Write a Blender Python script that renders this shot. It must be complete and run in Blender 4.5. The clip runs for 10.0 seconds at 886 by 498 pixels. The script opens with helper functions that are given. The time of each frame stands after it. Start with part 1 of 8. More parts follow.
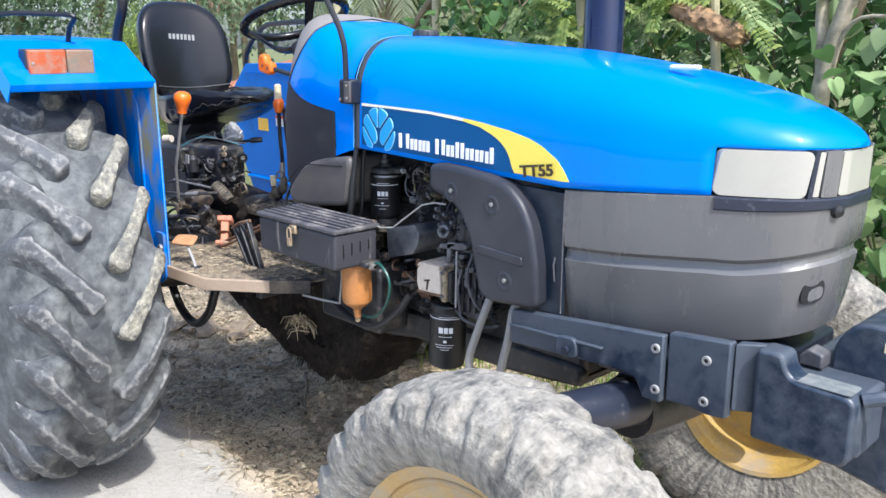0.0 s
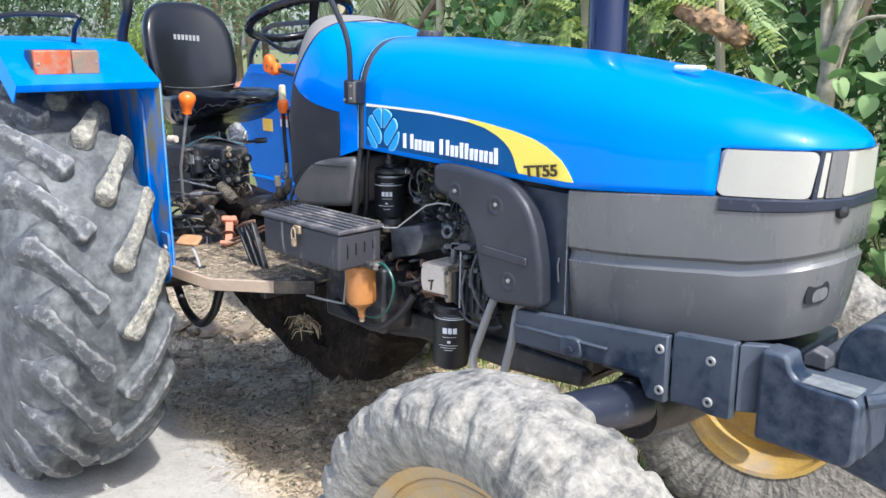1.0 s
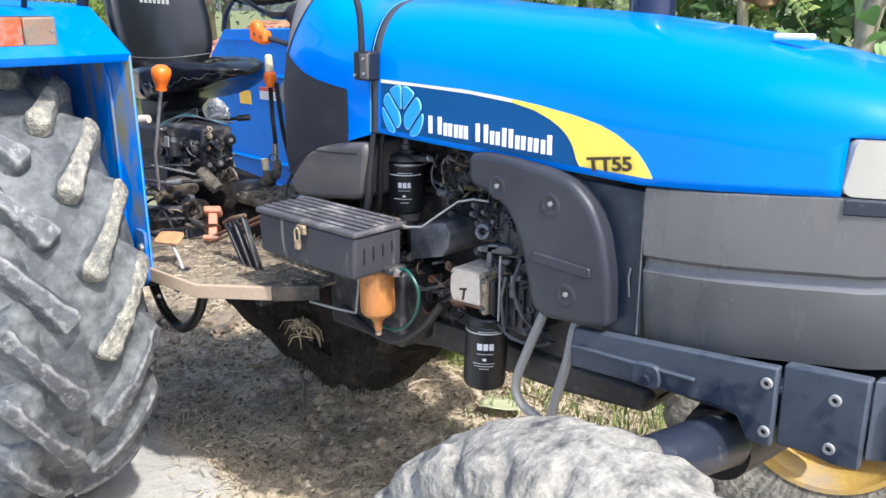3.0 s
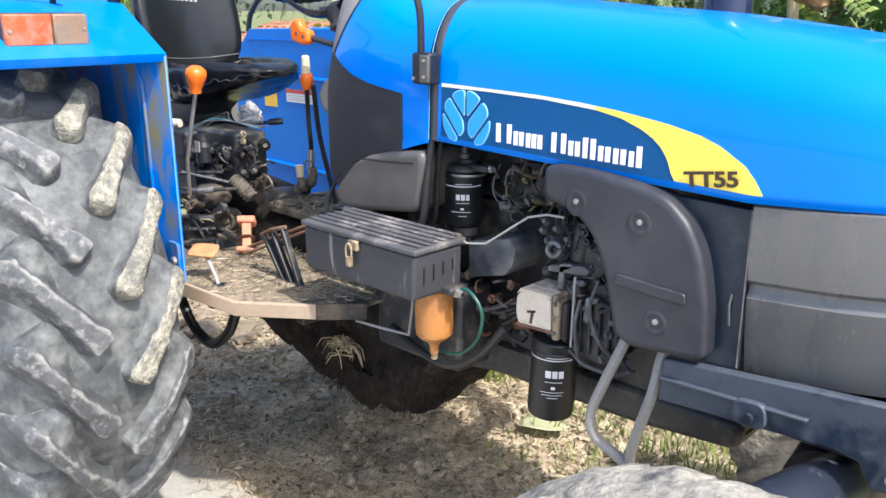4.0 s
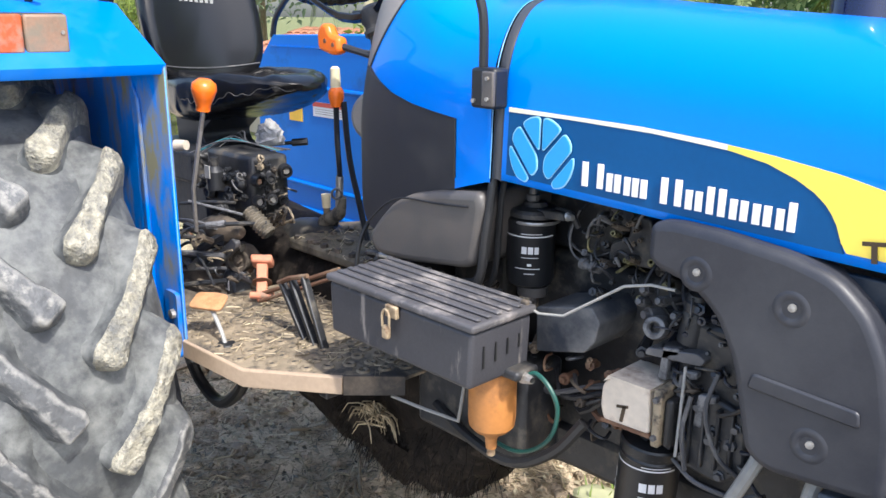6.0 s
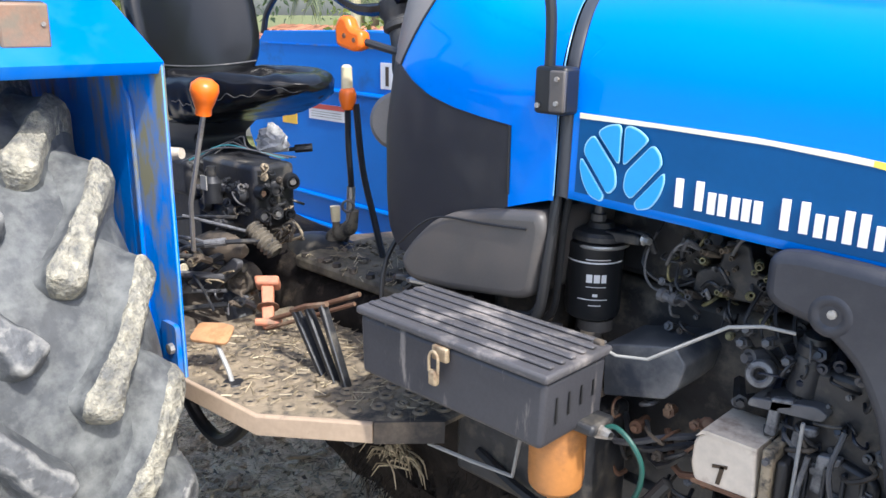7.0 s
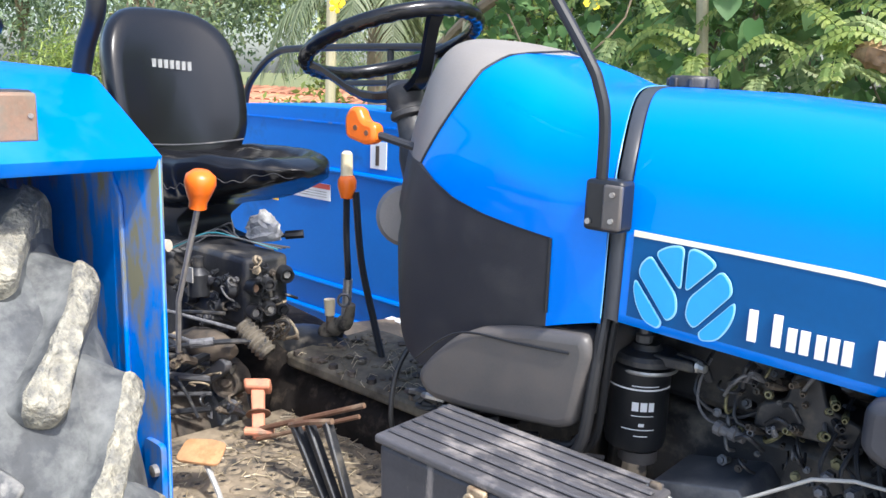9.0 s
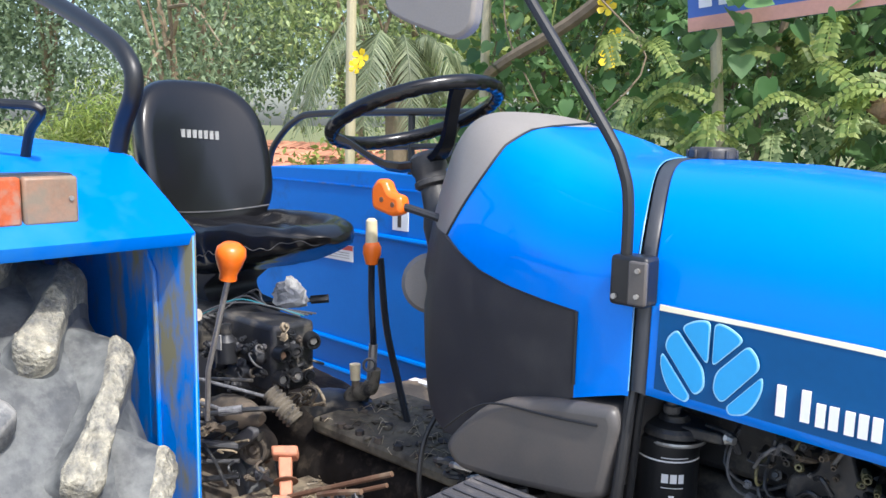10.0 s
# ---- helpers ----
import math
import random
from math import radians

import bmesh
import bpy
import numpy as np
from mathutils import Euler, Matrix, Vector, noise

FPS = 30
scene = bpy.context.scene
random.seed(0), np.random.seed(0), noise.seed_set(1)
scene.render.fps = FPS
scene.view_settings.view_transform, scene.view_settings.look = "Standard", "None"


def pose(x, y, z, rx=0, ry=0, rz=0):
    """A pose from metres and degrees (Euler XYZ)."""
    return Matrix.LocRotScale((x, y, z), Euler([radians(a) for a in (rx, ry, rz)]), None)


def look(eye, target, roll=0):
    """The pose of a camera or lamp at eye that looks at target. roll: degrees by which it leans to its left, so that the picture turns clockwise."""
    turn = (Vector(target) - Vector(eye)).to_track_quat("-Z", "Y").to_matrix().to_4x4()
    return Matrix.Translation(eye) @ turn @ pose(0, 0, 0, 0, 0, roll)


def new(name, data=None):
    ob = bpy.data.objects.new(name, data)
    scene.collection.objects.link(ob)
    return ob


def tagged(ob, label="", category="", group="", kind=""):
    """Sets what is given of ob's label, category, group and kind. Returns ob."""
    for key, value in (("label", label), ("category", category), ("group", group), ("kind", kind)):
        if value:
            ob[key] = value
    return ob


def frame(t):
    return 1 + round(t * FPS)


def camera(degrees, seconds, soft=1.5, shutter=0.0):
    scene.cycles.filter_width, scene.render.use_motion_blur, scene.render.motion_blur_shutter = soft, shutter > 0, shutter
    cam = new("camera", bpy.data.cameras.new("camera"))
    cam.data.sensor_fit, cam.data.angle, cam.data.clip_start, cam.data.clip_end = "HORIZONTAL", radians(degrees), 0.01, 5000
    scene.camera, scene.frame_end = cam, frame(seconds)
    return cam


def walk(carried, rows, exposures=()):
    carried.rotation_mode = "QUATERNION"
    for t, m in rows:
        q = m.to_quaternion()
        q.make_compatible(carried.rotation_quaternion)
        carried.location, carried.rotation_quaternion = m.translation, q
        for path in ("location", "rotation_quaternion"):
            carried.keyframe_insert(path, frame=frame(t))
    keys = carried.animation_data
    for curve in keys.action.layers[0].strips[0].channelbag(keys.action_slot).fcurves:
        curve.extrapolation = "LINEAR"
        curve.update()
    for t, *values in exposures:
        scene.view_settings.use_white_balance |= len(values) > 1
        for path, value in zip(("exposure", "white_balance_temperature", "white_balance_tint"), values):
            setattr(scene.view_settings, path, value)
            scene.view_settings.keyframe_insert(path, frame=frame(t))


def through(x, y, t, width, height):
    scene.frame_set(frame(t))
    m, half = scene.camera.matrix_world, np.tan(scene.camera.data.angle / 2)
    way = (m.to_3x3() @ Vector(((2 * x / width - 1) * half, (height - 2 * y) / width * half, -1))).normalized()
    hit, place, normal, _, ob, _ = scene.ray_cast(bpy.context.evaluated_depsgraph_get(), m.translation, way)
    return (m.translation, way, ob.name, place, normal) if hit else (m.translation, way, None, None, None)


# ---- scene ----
cam = camera(56.5, 10.0)
PATH = [
    (0, (3.069, -1.814, 1.597), (1.67, -0.466, 1.121), 0.0),
    (0.5, (3.069, -1.818, 1.598), (1.666, -0.474, 1.122), -0.1),
    (1, (3.07, -1.815, 1.596), (1.664, -0.474, 1.122), 0.0),
    (1.5, (3.064, -1.806, 1.601), (1.654, -0.472, 1.119), -0.5),
    (2, (3.017, -1.788, 1.593), (1.61, -0.469, 1.064), 0.6),
    (2.5, (2.871, -1.731, 1.605), (1.48, -0.394, 1.079), 0.5),
    (2.7, (2.798, -1.707, 1.61), (1.438, -0.345, 1.063), 0.2),
    (3.8, (2.502, -1.655, 1.593), (1.191, -0.257, 1.022), -0.6),
    (4, (2.48, -1.66, 1.6), (1.145, -0.28, 1.041), 0.0),
    (4.5, (2.392, -1.624, 1.596), (0.99, -0.309, 1.043), -0.4),
    (5, (2.27, -1.54, 1.591), (0.849, -0.248, 1.034), -0.6),
    (5.5, (2.193, -1.459, 1.592), (0.79, -0.141, 1.048), 0.3),
    (5.7, (2.177, -1.437, 1.592), (0.785, -0.109, 1.047), 0.5),
    (6.8, (1.931, -1.337, 1.583), (0.579, 0.034, 1.045), 0.5),
    (7, (1.878, -1.335, 1.577), (0.543, 0.051, 1.031), 0.7),
    (7.5, (1.785, -1.334, 1.572), (0.52, 0.117, 1.028), 1.0),
    (8, (1.741, -1.333, 1.58), (0.464, 0.116, 1.059), 1.6),
    (8.5, (1.706, -1.313, 1.602), (0.406, 0.134, 1.136), 1.2),
    (9, (1.692, -1.305, 1.633), (0.409, 0.174, 1.225), 2.1),
    (9.5, (1.692, -1.319, 1.669), (0.379, 0.156, 1.35), 1.6),
    (10, (1.692, -1.33, 1.675), (0.362, 0.134, 1.382), 1.2),
]
walk(cam, [(t, look(eye, target, roll)) for t, eye, target, roll in PATH], [(0, 1.11, 5800, 10), (2.5, 1.21, 5850, 10), (4.5, 1.37, 6250, 10), (5.5, 1.34, 6250, 10), (7, 1.25, 6100, 10), (8, 1.34, 6100, 10), (9, 1.37, 6100, 10), (9.5, 1.18, 6100, 10), (10, 1.12, 6100, 10)])

# ---- daylight: high sun, bright hazy sky ----
SUN_ELEV, SUN_ROT = 54.0, 100.0
sky_world = bpy.data.worlds.new("sky")
sky_world.use_nodes = True
scene.world = sky_world
wn = sky_world.node_tree.nodes
wl = sky_world.node_tree.links
sky = wn.new("ShaderNodeTexSky")
sky.sky_type = "NISHITA"
sky.sun_disc = False
sky.sun_elevation = radians(SUN_ELEV)
sky.sun_rotation = radians(SUN_ROT)
sky.air_density, sky.dust_density, sky.ozone_density = 1.0, 3.0, 1.0
wn["Background"].inputs[1].default_value = 0.15
wl.new(sky.outputs[0], wn["Background"].inputs[0])

sun = new("sun", bpy.data.lights.new("sun", "SUN"))
sun.data.energy, sun.data.angle, sun.data.color = 2.35, radians(1.5), (1.0, 0.95, 0.87)
_e, _r = radians(SUN_ELEV), radians(SUN_ROT)
sun_way = Vector((math.sin(_r) * math.cos(_e), math.cos(_r) * math.cos(_e), math.sin(_e)))
sun.matrix_world = look(sun_way * 20, (0, 0, 0))


# ---- materials ----
def material(name, base, rough=0.5, metal=0.0, vary=0.15, scale=6.0, bump=0.15, fine=90.0,
             dirt=None, dirt_amount=0.0, dirt_scale=4.0, coat=0.0, spread=0.0, spec=0.5, edge=0.2, streak=1.0, rim_dust=0.0, polar=0.0):
    """A surface with coarse and fine variation, a patchy film of dirt or painted sheen, and fine relief."""
    m = bpy.data.materials.new(name)
    m.use_nodes = True
    n, l = m.node_tree.nodes, m.node_tree.links
    b = n["Principled BSDF"]
    b.inputs["Roughness"].default_value = rough
    b.inputs["Metallic"].default_value = metal
    b.inputs["Coat Weight"].default_value = coat
    b.inputs["Coat Roughness"].default_value = 0.04
    b.inputs["Specular IOR Level"].default_value = spec
    co = n.new("ShaderNodeTexCoord")
    where = co.outputs["Object"]
    if spread:
        piece = n.new("ShaderNodeObjectInfo")
        far = n.new("ShaderNodeVectorMath")
        far.operation = "MULTIPLY_ADD"
        far.inputs[1].default_value = (9.0, 17.0, 5.0)
        l.new(piece.outputs["Random"], far.inputs[0])
        l.new(where, far.inputs[2])
        where = far.outputs[0]
    big = n.new("ShaderNodeTexNoise")
    big.inputs["Scale"].default_value = scale
    big.inputs["Detail"].default_value = 5
    l.new(where, big.inputs["Vector"])
    small = n.new("ShaderNodeTexNoise")
    small.inputs["Scale"].default_value = fine
    small.inputs["Detail"].default_value = 3
    l.new(where, small.inputs["Vector"])
    add = n.new("ShaderNodeMath")
    add.operation = "MULTIPLY_ADD"
    l.new(small.outputs["Fac"], add.inputs[0])
    add.inputs[1].default_value = 0.5
    l.new(big.outputs["Fac"], add.inputs[2])
    ramp = n.new("ShaderNodeMapRange")
    ramp.inputs[1].default_value, ramp.inputs[2].default_value = 0.45, 1.05
    ramp.inputs[3].default_value, ramp.inputs[4].default_value = 1 - vary, 1 + vary
    l.new(add.outputs[0], ramp.inputs[0])
    tint = n.new("ShaderNodeMix")
    tint.data_type, tint.blend_type = "RGBA", "MULTIPLY"
    tint.inputs["Factor"].default_value = 1.0
    tint.inputs["A"].default_value = (*base, 1)
    grey = n.new("ShaderNodeCombineColor")
    for k in range(3):
        l.new(ramp.outputs[0], grey.inputs[k])
    l.new(grey.outputs[0], tint.inputs["B"])
    out = tint.outputs["Result"]
    if spread:
        info = n.new("ShaderNodeObjectInfo")
        hsv = n.new("ShaderNodeHueSaturation")
        mr = n.new("ShaderNodeMapRange")
        mr.inputs[3].default_value, mr.inputs[4].default_value = 1 - spread, 1 + spread
        l.new(info.outputs["Random"], mr.inputs[0])
        l.new(mr.outputs[0], hsv.inputs["Value"])
        l.new(out, hsv.inputs["Color"])
        out = hsv.outputs[0]
    if dirt:
        spots = n.new("ShaderNodeTexNoise")
        spots.inputs["Scale"].default_value = dirt_scale
        spots.inputs["Detail"].default_value = 8
        spots.inputs["Roughness"].default_value = 0.65
        shift = n.new("ShaderNodeVectorMath")
        shift.operation = "MULTIPLY_ADD"
        shift.inputs[1].default_value = (1.0, 1.0, streak)
        shift.inputs[2].default_value = (3.1, 7.7, 1.3)
        if polar:
            # round the wheel's axle: along the tread, across it, and stretched outwards from the hub
            axes = n.new("ShaderNodeSeparateXYZ")
            l.new(where, axes.inputs[0])
            turn = n.new("ShaderNodeMath")
            turn.operation = "ARCTAN2"
            l.new(axes.outputs["Z"], turn.inputs[0])
            l.new(axes.outputs["X"], turn.inputs[1])
            run = n.new("ShaderNodeMath")
            run.operation = "MULTIPLY"
            run.inputs[1].default_value = polar
            l.new(turn.outputs[0], run.inputs[0])
            flat = n.new("ShaderNodeVectorMath")
            flat.operation = "MULTIPLY"
            flat.inputs[1].default_value = (1.0, 0.0, 1.0)
            l.new(where, flat.inputs[0])
            far_ = n.new("ShaderNodeVectorMath")
            far_.operation = "LENGTH"
            l.new(flat.outputs[0], far_.inputs[0])
            thin = n.new("ShaderNodeMath")
            thin.operation = "MULTIPLY"
            thin.inputs[1].default_value = 0.35
            l.new(far_.outputs["Value"], thin.inputs[0])
            roll = n.new("ShaderNodeCombineXYZ")
            l.new(run.outputs[0], roll.inputs[0])
            l.new(axes.outputs["Y"], roll.inputs[1])
            l.new(thin.outputs[0], roll.inputs[2])
            where = roll.outputs[0]
        l.new(where, shift.inputs[0])
        l.new(shift.outputs[0], spots.inputs["Vector"])
        mask = n.new("ShaderNodeMapRange")
        mask.inputs[1].default_value, mask.inputs[2].default_value = 0.72 - edge / 2 - 0.4 * dirt_amount, 0.72 + edge / 2 - 0.4 * dirt_amount
        mask.clamp = True
        l.new(spots.outputs["Fac"], mask.inputs[0])
        cover = mask.outputs[0]
        if rim_dust:
            geo = n.new("ShaderNodeNewGeometry")
            worn = n.new("ShaderNodeMath")
            worn.operation = "MULTIPLY_ADD"
            l.new(spots.outputs["Fac"], worn.inputs[0])
            worn.inputs[1].default_value = 0.16
            l.new(geo.outputs["Pointiness"], worn.inputs[2])
            lip = n.new("ShaderNodeMapRange")
            lip.inputs[1].default_value, lip.inputs[2].default_value, lip.inputs[4].default_value = 0.60, 0.645, rim_dust
            l.new(worn.outputs[0], lip.inputs[0])
            top = n.new("ShaderNodeMath")
            top.operation = "MAXIMUM"
            l.new(cover, top.inputs[0])
            l.new(lip.outputs[0], top.inputs[1])
            cover = top.outputs[0]
        film = n.new("ShaderNodeMix")
        film.data_type = "RGBA"
        film.inputs["B"].default_value = (*dirt, 1)
        l.new(cover, film.inputs["Factor"])
        l.new(out, film.inputs["A"])
        out = film.outputs["Result"]
        dull = n.new("ShaderNodeMapRange")
        dull.inputs[3].default_value, dull.inputs[4].default_value = rough, max(rough, 0.85)
        l.new(cover, dull.inputs[0])
        l.new(dull.outputs[0], b.inputs["Roughness"])
    l.new(out, b.inputs["Base Color"])
    if bump:
        bp = n.new("ShaderNodeBump")
        bp.inputs["Strength"].default_value = bump
        bp.inputs["Distance"].default_value = 0.004
        l.new(add.outputs[0], bp.inputs["Height"])
        l.new(bp.outputs[0], b.inputs["Normal"])
    return m


def leaf_material(name, dark, light, through=0.35):
    m = bpy.data.materials.new(name)
    m.use_nodes = True
    n, l = m.node_tree.nodes, m.node_tree.links
    b = n["Principled BSDF"]
    b.inputs["Roughness"].default_value = 0.5
    geo = n.new("ShaderNodeNewGeometry")
    mix = n.new("ShaderNodeMix")
    mix.data_type = "RGBA"
    mix.inputs["A"].default_value, mix.inputs["B"].default_value = (*dark, 1), (*light, 1)
    l.new(geo.outputs["Random Per Island"], mix.inputs["Factor"])
    co = n.new("ShaderNodeTexCoord")
    no = n.new("ShaderNodeTexNoise")
    no.inputs["Scale"].default_value = 1.3
    l.new(co.outputs["Object"], no.inputs["Vector"])
    mr = n.new("ShaderNodeMapRange")
    mr.inputs[1].default_value, mr.inputs[2].default_value = 0.3, 0.7
    mr.inputs[3].default_value, mr.inputs[4].default_value = 0.65, 1.35
    l.new(no.outputs["Fac"], mr.inputs[0])
    hs = n.new("ShaderNodeHueSaturation")
    l.new(mr.outputs[0], hs.inputs["Value"])
    l.new(mix.outputs["Result"], hs.inputs["Color"])
    l.new(hs.outputs[0], b.inputs["Base Color"])
    tr = n.new("ShaderNodeBsdfTranslucent")
    l.new(hs.outputs[0], tr.inputs["Color"])
    sh = n.new("ShaderNodeMixShader")
    sh.inputs[0].default_value = through
    l.new(b.outputs[0], sh.inputs[1])
    l.new(tr.outputs[0], sh.inputs[2])
    l.new(sh.outputs[0], n["Material Output"].inputs[0])
    return m


DUST = (0.36, 0.32, 0.25)
MUD = (0.16, 0.125, 0.09)
blue = material("blue_paint", (0.0, 0.197, 0.80), 0.34, vary=0.03, bump=0.0, coat=0.40, spec=0.12)
blue_worn = material("worn_blue_paint", (0.0, 0.17, 0.66), 0.55, vary=0.12, bump=0.05, dirt=(0.19, 0.185, 0.125), dirt_amount=0.46, dirt_scale=8, streak=0.3, edge=0.13, spec=0.12)
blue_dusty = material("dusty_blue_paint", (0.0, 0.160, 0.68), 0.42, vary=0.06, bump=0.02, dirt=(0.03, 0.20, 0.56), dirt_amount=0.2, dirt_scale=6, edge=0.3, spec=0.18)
# pale blue that paints the highlight along bevelled sheet edges
blue_edge_light = material("pale_blue_edge_highlight", (0.16, 0.42, 0.75), 0.35, vary=0.15, bump=0.02)
blue_dark = material("blue_paint_inner", (0.0, 0.15, 0.56), 0.5, vary=0.06, bump=0.02, dirt=(0.03, 0.10, 0.25), dirt_amount=0.1, dirt_scale=5, spec=0.2)
# its upright brown streaks are dirt and also painted bands of reflection
grey_plastic = material("grey_plastic", (0.125, 0.124, 0.123), 0.22, vary=0.12, scale=4, bump=0.015, fine=250, dirt=(0.215, 0.195, 0.165), dirt_amount=0.27, dirt_scale=3.6, streak=0.28, edge=0.34, spec=0.6)
tank_grey = material("dark_tank_plastic", (0.086, 0.080, 0.076), 0.40, vary=0.15, scale=4, bump=0.06, fine=250, dirt=(0.125, 0.105, 0.09), dirt_amount=0.28, dirt_scale=7, edge=0.3)
dash_grey = material("dash_grey_plastic", (0.25, 0.228, 0.205), 0.6, vary=0.12, bump=0.1, fine=300)
black_plastic = material("black_plastic", (0.028, 0.028, 0.03), 0.42, vary=0.15, bump=0.12, fine=260, dirt=(0.12, 0.11, 0.1), dirt_amount=0.12)
panel_black = material("textured_black_panel", (0.022, 0.0215, 0.026), 0.50, vary=0.15, bump=0.15, fine=400, dirt=(0.06, 0.056, 0.052), dirt_amount=0.15, dirt_scale=5, edge=0.3)
cover_black = material("dusty_black_cover", (0.026, 0.028, 0.037), 0.42, vary=0.15, scale=4, bump=0.10, fine=300, dirt=(0.085, 0.085, 0.088), dirt_amount=0.25, dirt_scale=4, edge=0.4)
vinyl = material("black_vinyl", (0.007, 0.007, 0.008), 0.22, vary=0.12, bump=0.09, scale=5, fine=16, spec=0.45)
rubber_black = material("black_rubber", (0.014, 0.014, 0.015), 0.5, vary=0.12, bump=0.1)
strip_grey = material("weathered_rubber_strip", (0.040, 0.044, 0.052), 0.4, vary=0.2, bump=0.08)
tube_black = material("black_tube_paint", (0.012, 0.013, 0.015), 0.42, vary=0.15, bump=0.08)
navy_steel = material("navy_chassis_paint", (0.020, 0.025, 0.040), 0.30, vary=0.25, bump=0.08, dirt=(0.15, 0.15, 0.16), dirt_amount=0.12, dirt_scale=34, edge=0.16)
navy_panel = material("dark_navy_sheet", (0.010, 0.018, 0.032), 0.32, vary=0.2, bump=0.04, dirt=(0.06, 0.07, 0.08), dirt_amount=0.15, dirt_scale=12, edge=0.3, spec=0.4)
muffler_blue = material("glossy_dark_blue_enamel", (0.004, 0.008, 0.036), 0.14, vary=0.25, bump=0.03, spec=0.5, coat=0.25)
navy_rail = material("dusty_navy_casting", (0.015, 0.026, 0.047), 0.28, vary=0.3, scale=9, bump=0.15, fine=120, dirt=(0.10, 0.115, 0.135), dirt_amount=0.20, dirt_scale=30, edge=0.24, spec=0.6, rim_dust=0.5)
engine_black = material("oily_engine_iron", (0.022, 0.023, 0.026), 0.42, vary=0.45, scale=14, bump=0.4, fine=60, dirt=(0.13, 0.115, 0.092), dirt_amount=0.25, dirt_scale=18, edge=0.2)
mud_iron = material("muddy_iron", (0.035, 0.03, 0.026), 0.75, vary=0.3, scale=10, bump=0.6, fine=45, dirt=MUD, dirt_amount=0.45, dirt_scale=8)
floor_dust = material("olive_floor_dust", (0.15, 0.128, 0.09), 0.9, vary=0.45, scale=16, bump=0.8, fine=60, dirt=(0.045, 0.038, 0.03), dirt_amount=0.36, dirt_scale=14, edge=0.25)
mud_dark = material("black_oily_mud", (0.017, 0.014, 0.012), 0.75, vary=0.4, scale=18, bump=1.2, fine=50, dirt=(0.062, 0.049, 0.037), dirt_amount=0.28, dirt_scale=20, edge=0.15, spec=0.15)
rust = material("rusty_steel", (0.14, 0.07, 0.04), 0.75, vary=0.3, scale=18, bump=0.35, dirt=(0.24, 0.17, 0.11), dirt_amount=0.3, dirt_scale=14)
steel = material("bare_steel", (0.42, 0.41, 0.39), 0.4, metal=0.7, vary=0.2, bump=0.1, dirt=(0.2, 0.15, 0.1), dirt_amount=0.2, dirt_scale=15)
alloy = material("oily_grey_alloy", (0.19, 0.19, 0.195), 0.42, metal=0.25, vary=0.35, scale=30, bump=0.35, dirt=(0.035, 0.034, 0.034), dirt_amount=0.36, dirt_scale=38, edge=0.2)
olive_brass = material("dull_olive_brass", (0.21, 0.19, 0.09), 0.5, metal=0.2, vary=0.3, scale=40, bump=0.2, dirt=(0.05, 0.045, 0.035), dirt_amount=0.35, dirt_scale=40)
wire_dark = material("dark_grey_casting", (0.085, 0.085, 0.09), 0.4, vary=0.3, bump=0.2, dirt=(0.20, 0.19, 0.175), dirt_amount=0.28, dirt_scale=20)
dust_film = material("pale_settled_dust", (0.20, 0.21, 0.20), 0.9, vary=0.3, scale=30, bump=0.3, dirt=(0.10, 0.12, 0.13), dirt_amount=0.4, dirt_scale=25, edge=0.3)
pale_steel = material("pale_dusty_steel", (0.36, 0.355, 0.34), 0.45, metal=0.2, vary=0.2, bump=0.1)
shelf_grey = material("dusty_grey_sheet", (0.040, 0.047, 0.060), 0.40, vary=0.25, bump=0.15, dirt=(0.22, 0.215, 0.205), dirt_amount=0.42, dirt_scale=12, edge=0.3)
wire_grey = material("grey_hose", (0.32, 0.31, 0.285), 0.5, vary=0.18, bump=0.1)
tyre_rear = material("dusty_tyre_rubber", (0.062, 0.066, 0.069), 0.6, vary=0.4, scale=9, bump=0.8, fine=60, dirt=(0.185, 0.191, 0.183), dirt_amount=0.44, dirt_scale=15, edge=0.26)
tyre_lug = material("dusty_tyre_lug", (0.088, 0.091, 0.094), 0.6, vary=0.36, scale=12, bump=1.2, fine=90, dirt=(0.29, 0.283, 0.26), dirt_amount=0.27, dirt_scale=32, spread=0.12, edge=0.16, rim_dust=0.85)
tyre_crust = material("crusted_tyre_lug", (0.325, 0.303, 0.235), 0.85, vary=0.5, scale=60, bump=2.4, fine=170, dirt=(0.13, 0.13, 0.122), dirt_amount=0.46, dirt_scale=34, spread=0.15, edge=0.26)
tyre_front = material("chalky_front_tyre", (0.285, 0.264, 0.220), 0.9, vary=0.32, scale=55, bump=1.8, fine=90, dirt=(0.068, 0.067, 0.064), dirt_amount=0.38, dirt_scale=13, edge=0.20, polar=0.9)
rim_tan = material("tan_rim_paint", (0.52, 0.34, 0.13), 0.55, vary=0.2, bump=0.15, dirt=(0.42, 0.36, 0.26), dirt_amount=0.4, dirt_scale=7)
rim_yellow = material("yellow_rim_paint", (0.52, 0.34, 0.09), 0.5, vary=0.25, bump=0.1, dirt=(0.36, 0.28, 0.18), dirt_amount=0.38, dirt_scale=9)
orange = material("orange_plastic", (0.88, 0.17, 0.012), 0.32, vary=0.08, bump=0.02, dirt=(0.4, 0.2, 0.1), dirt_amount=0.08)
orange_faded = material("faded_orange_paint", (0.48, 0.20, 0.055), 0.5, vary=0.2, bump=0.05, dirt=(0.26, 0.12, 0.05), dirt_amount=0.32, dirt_scale=14)
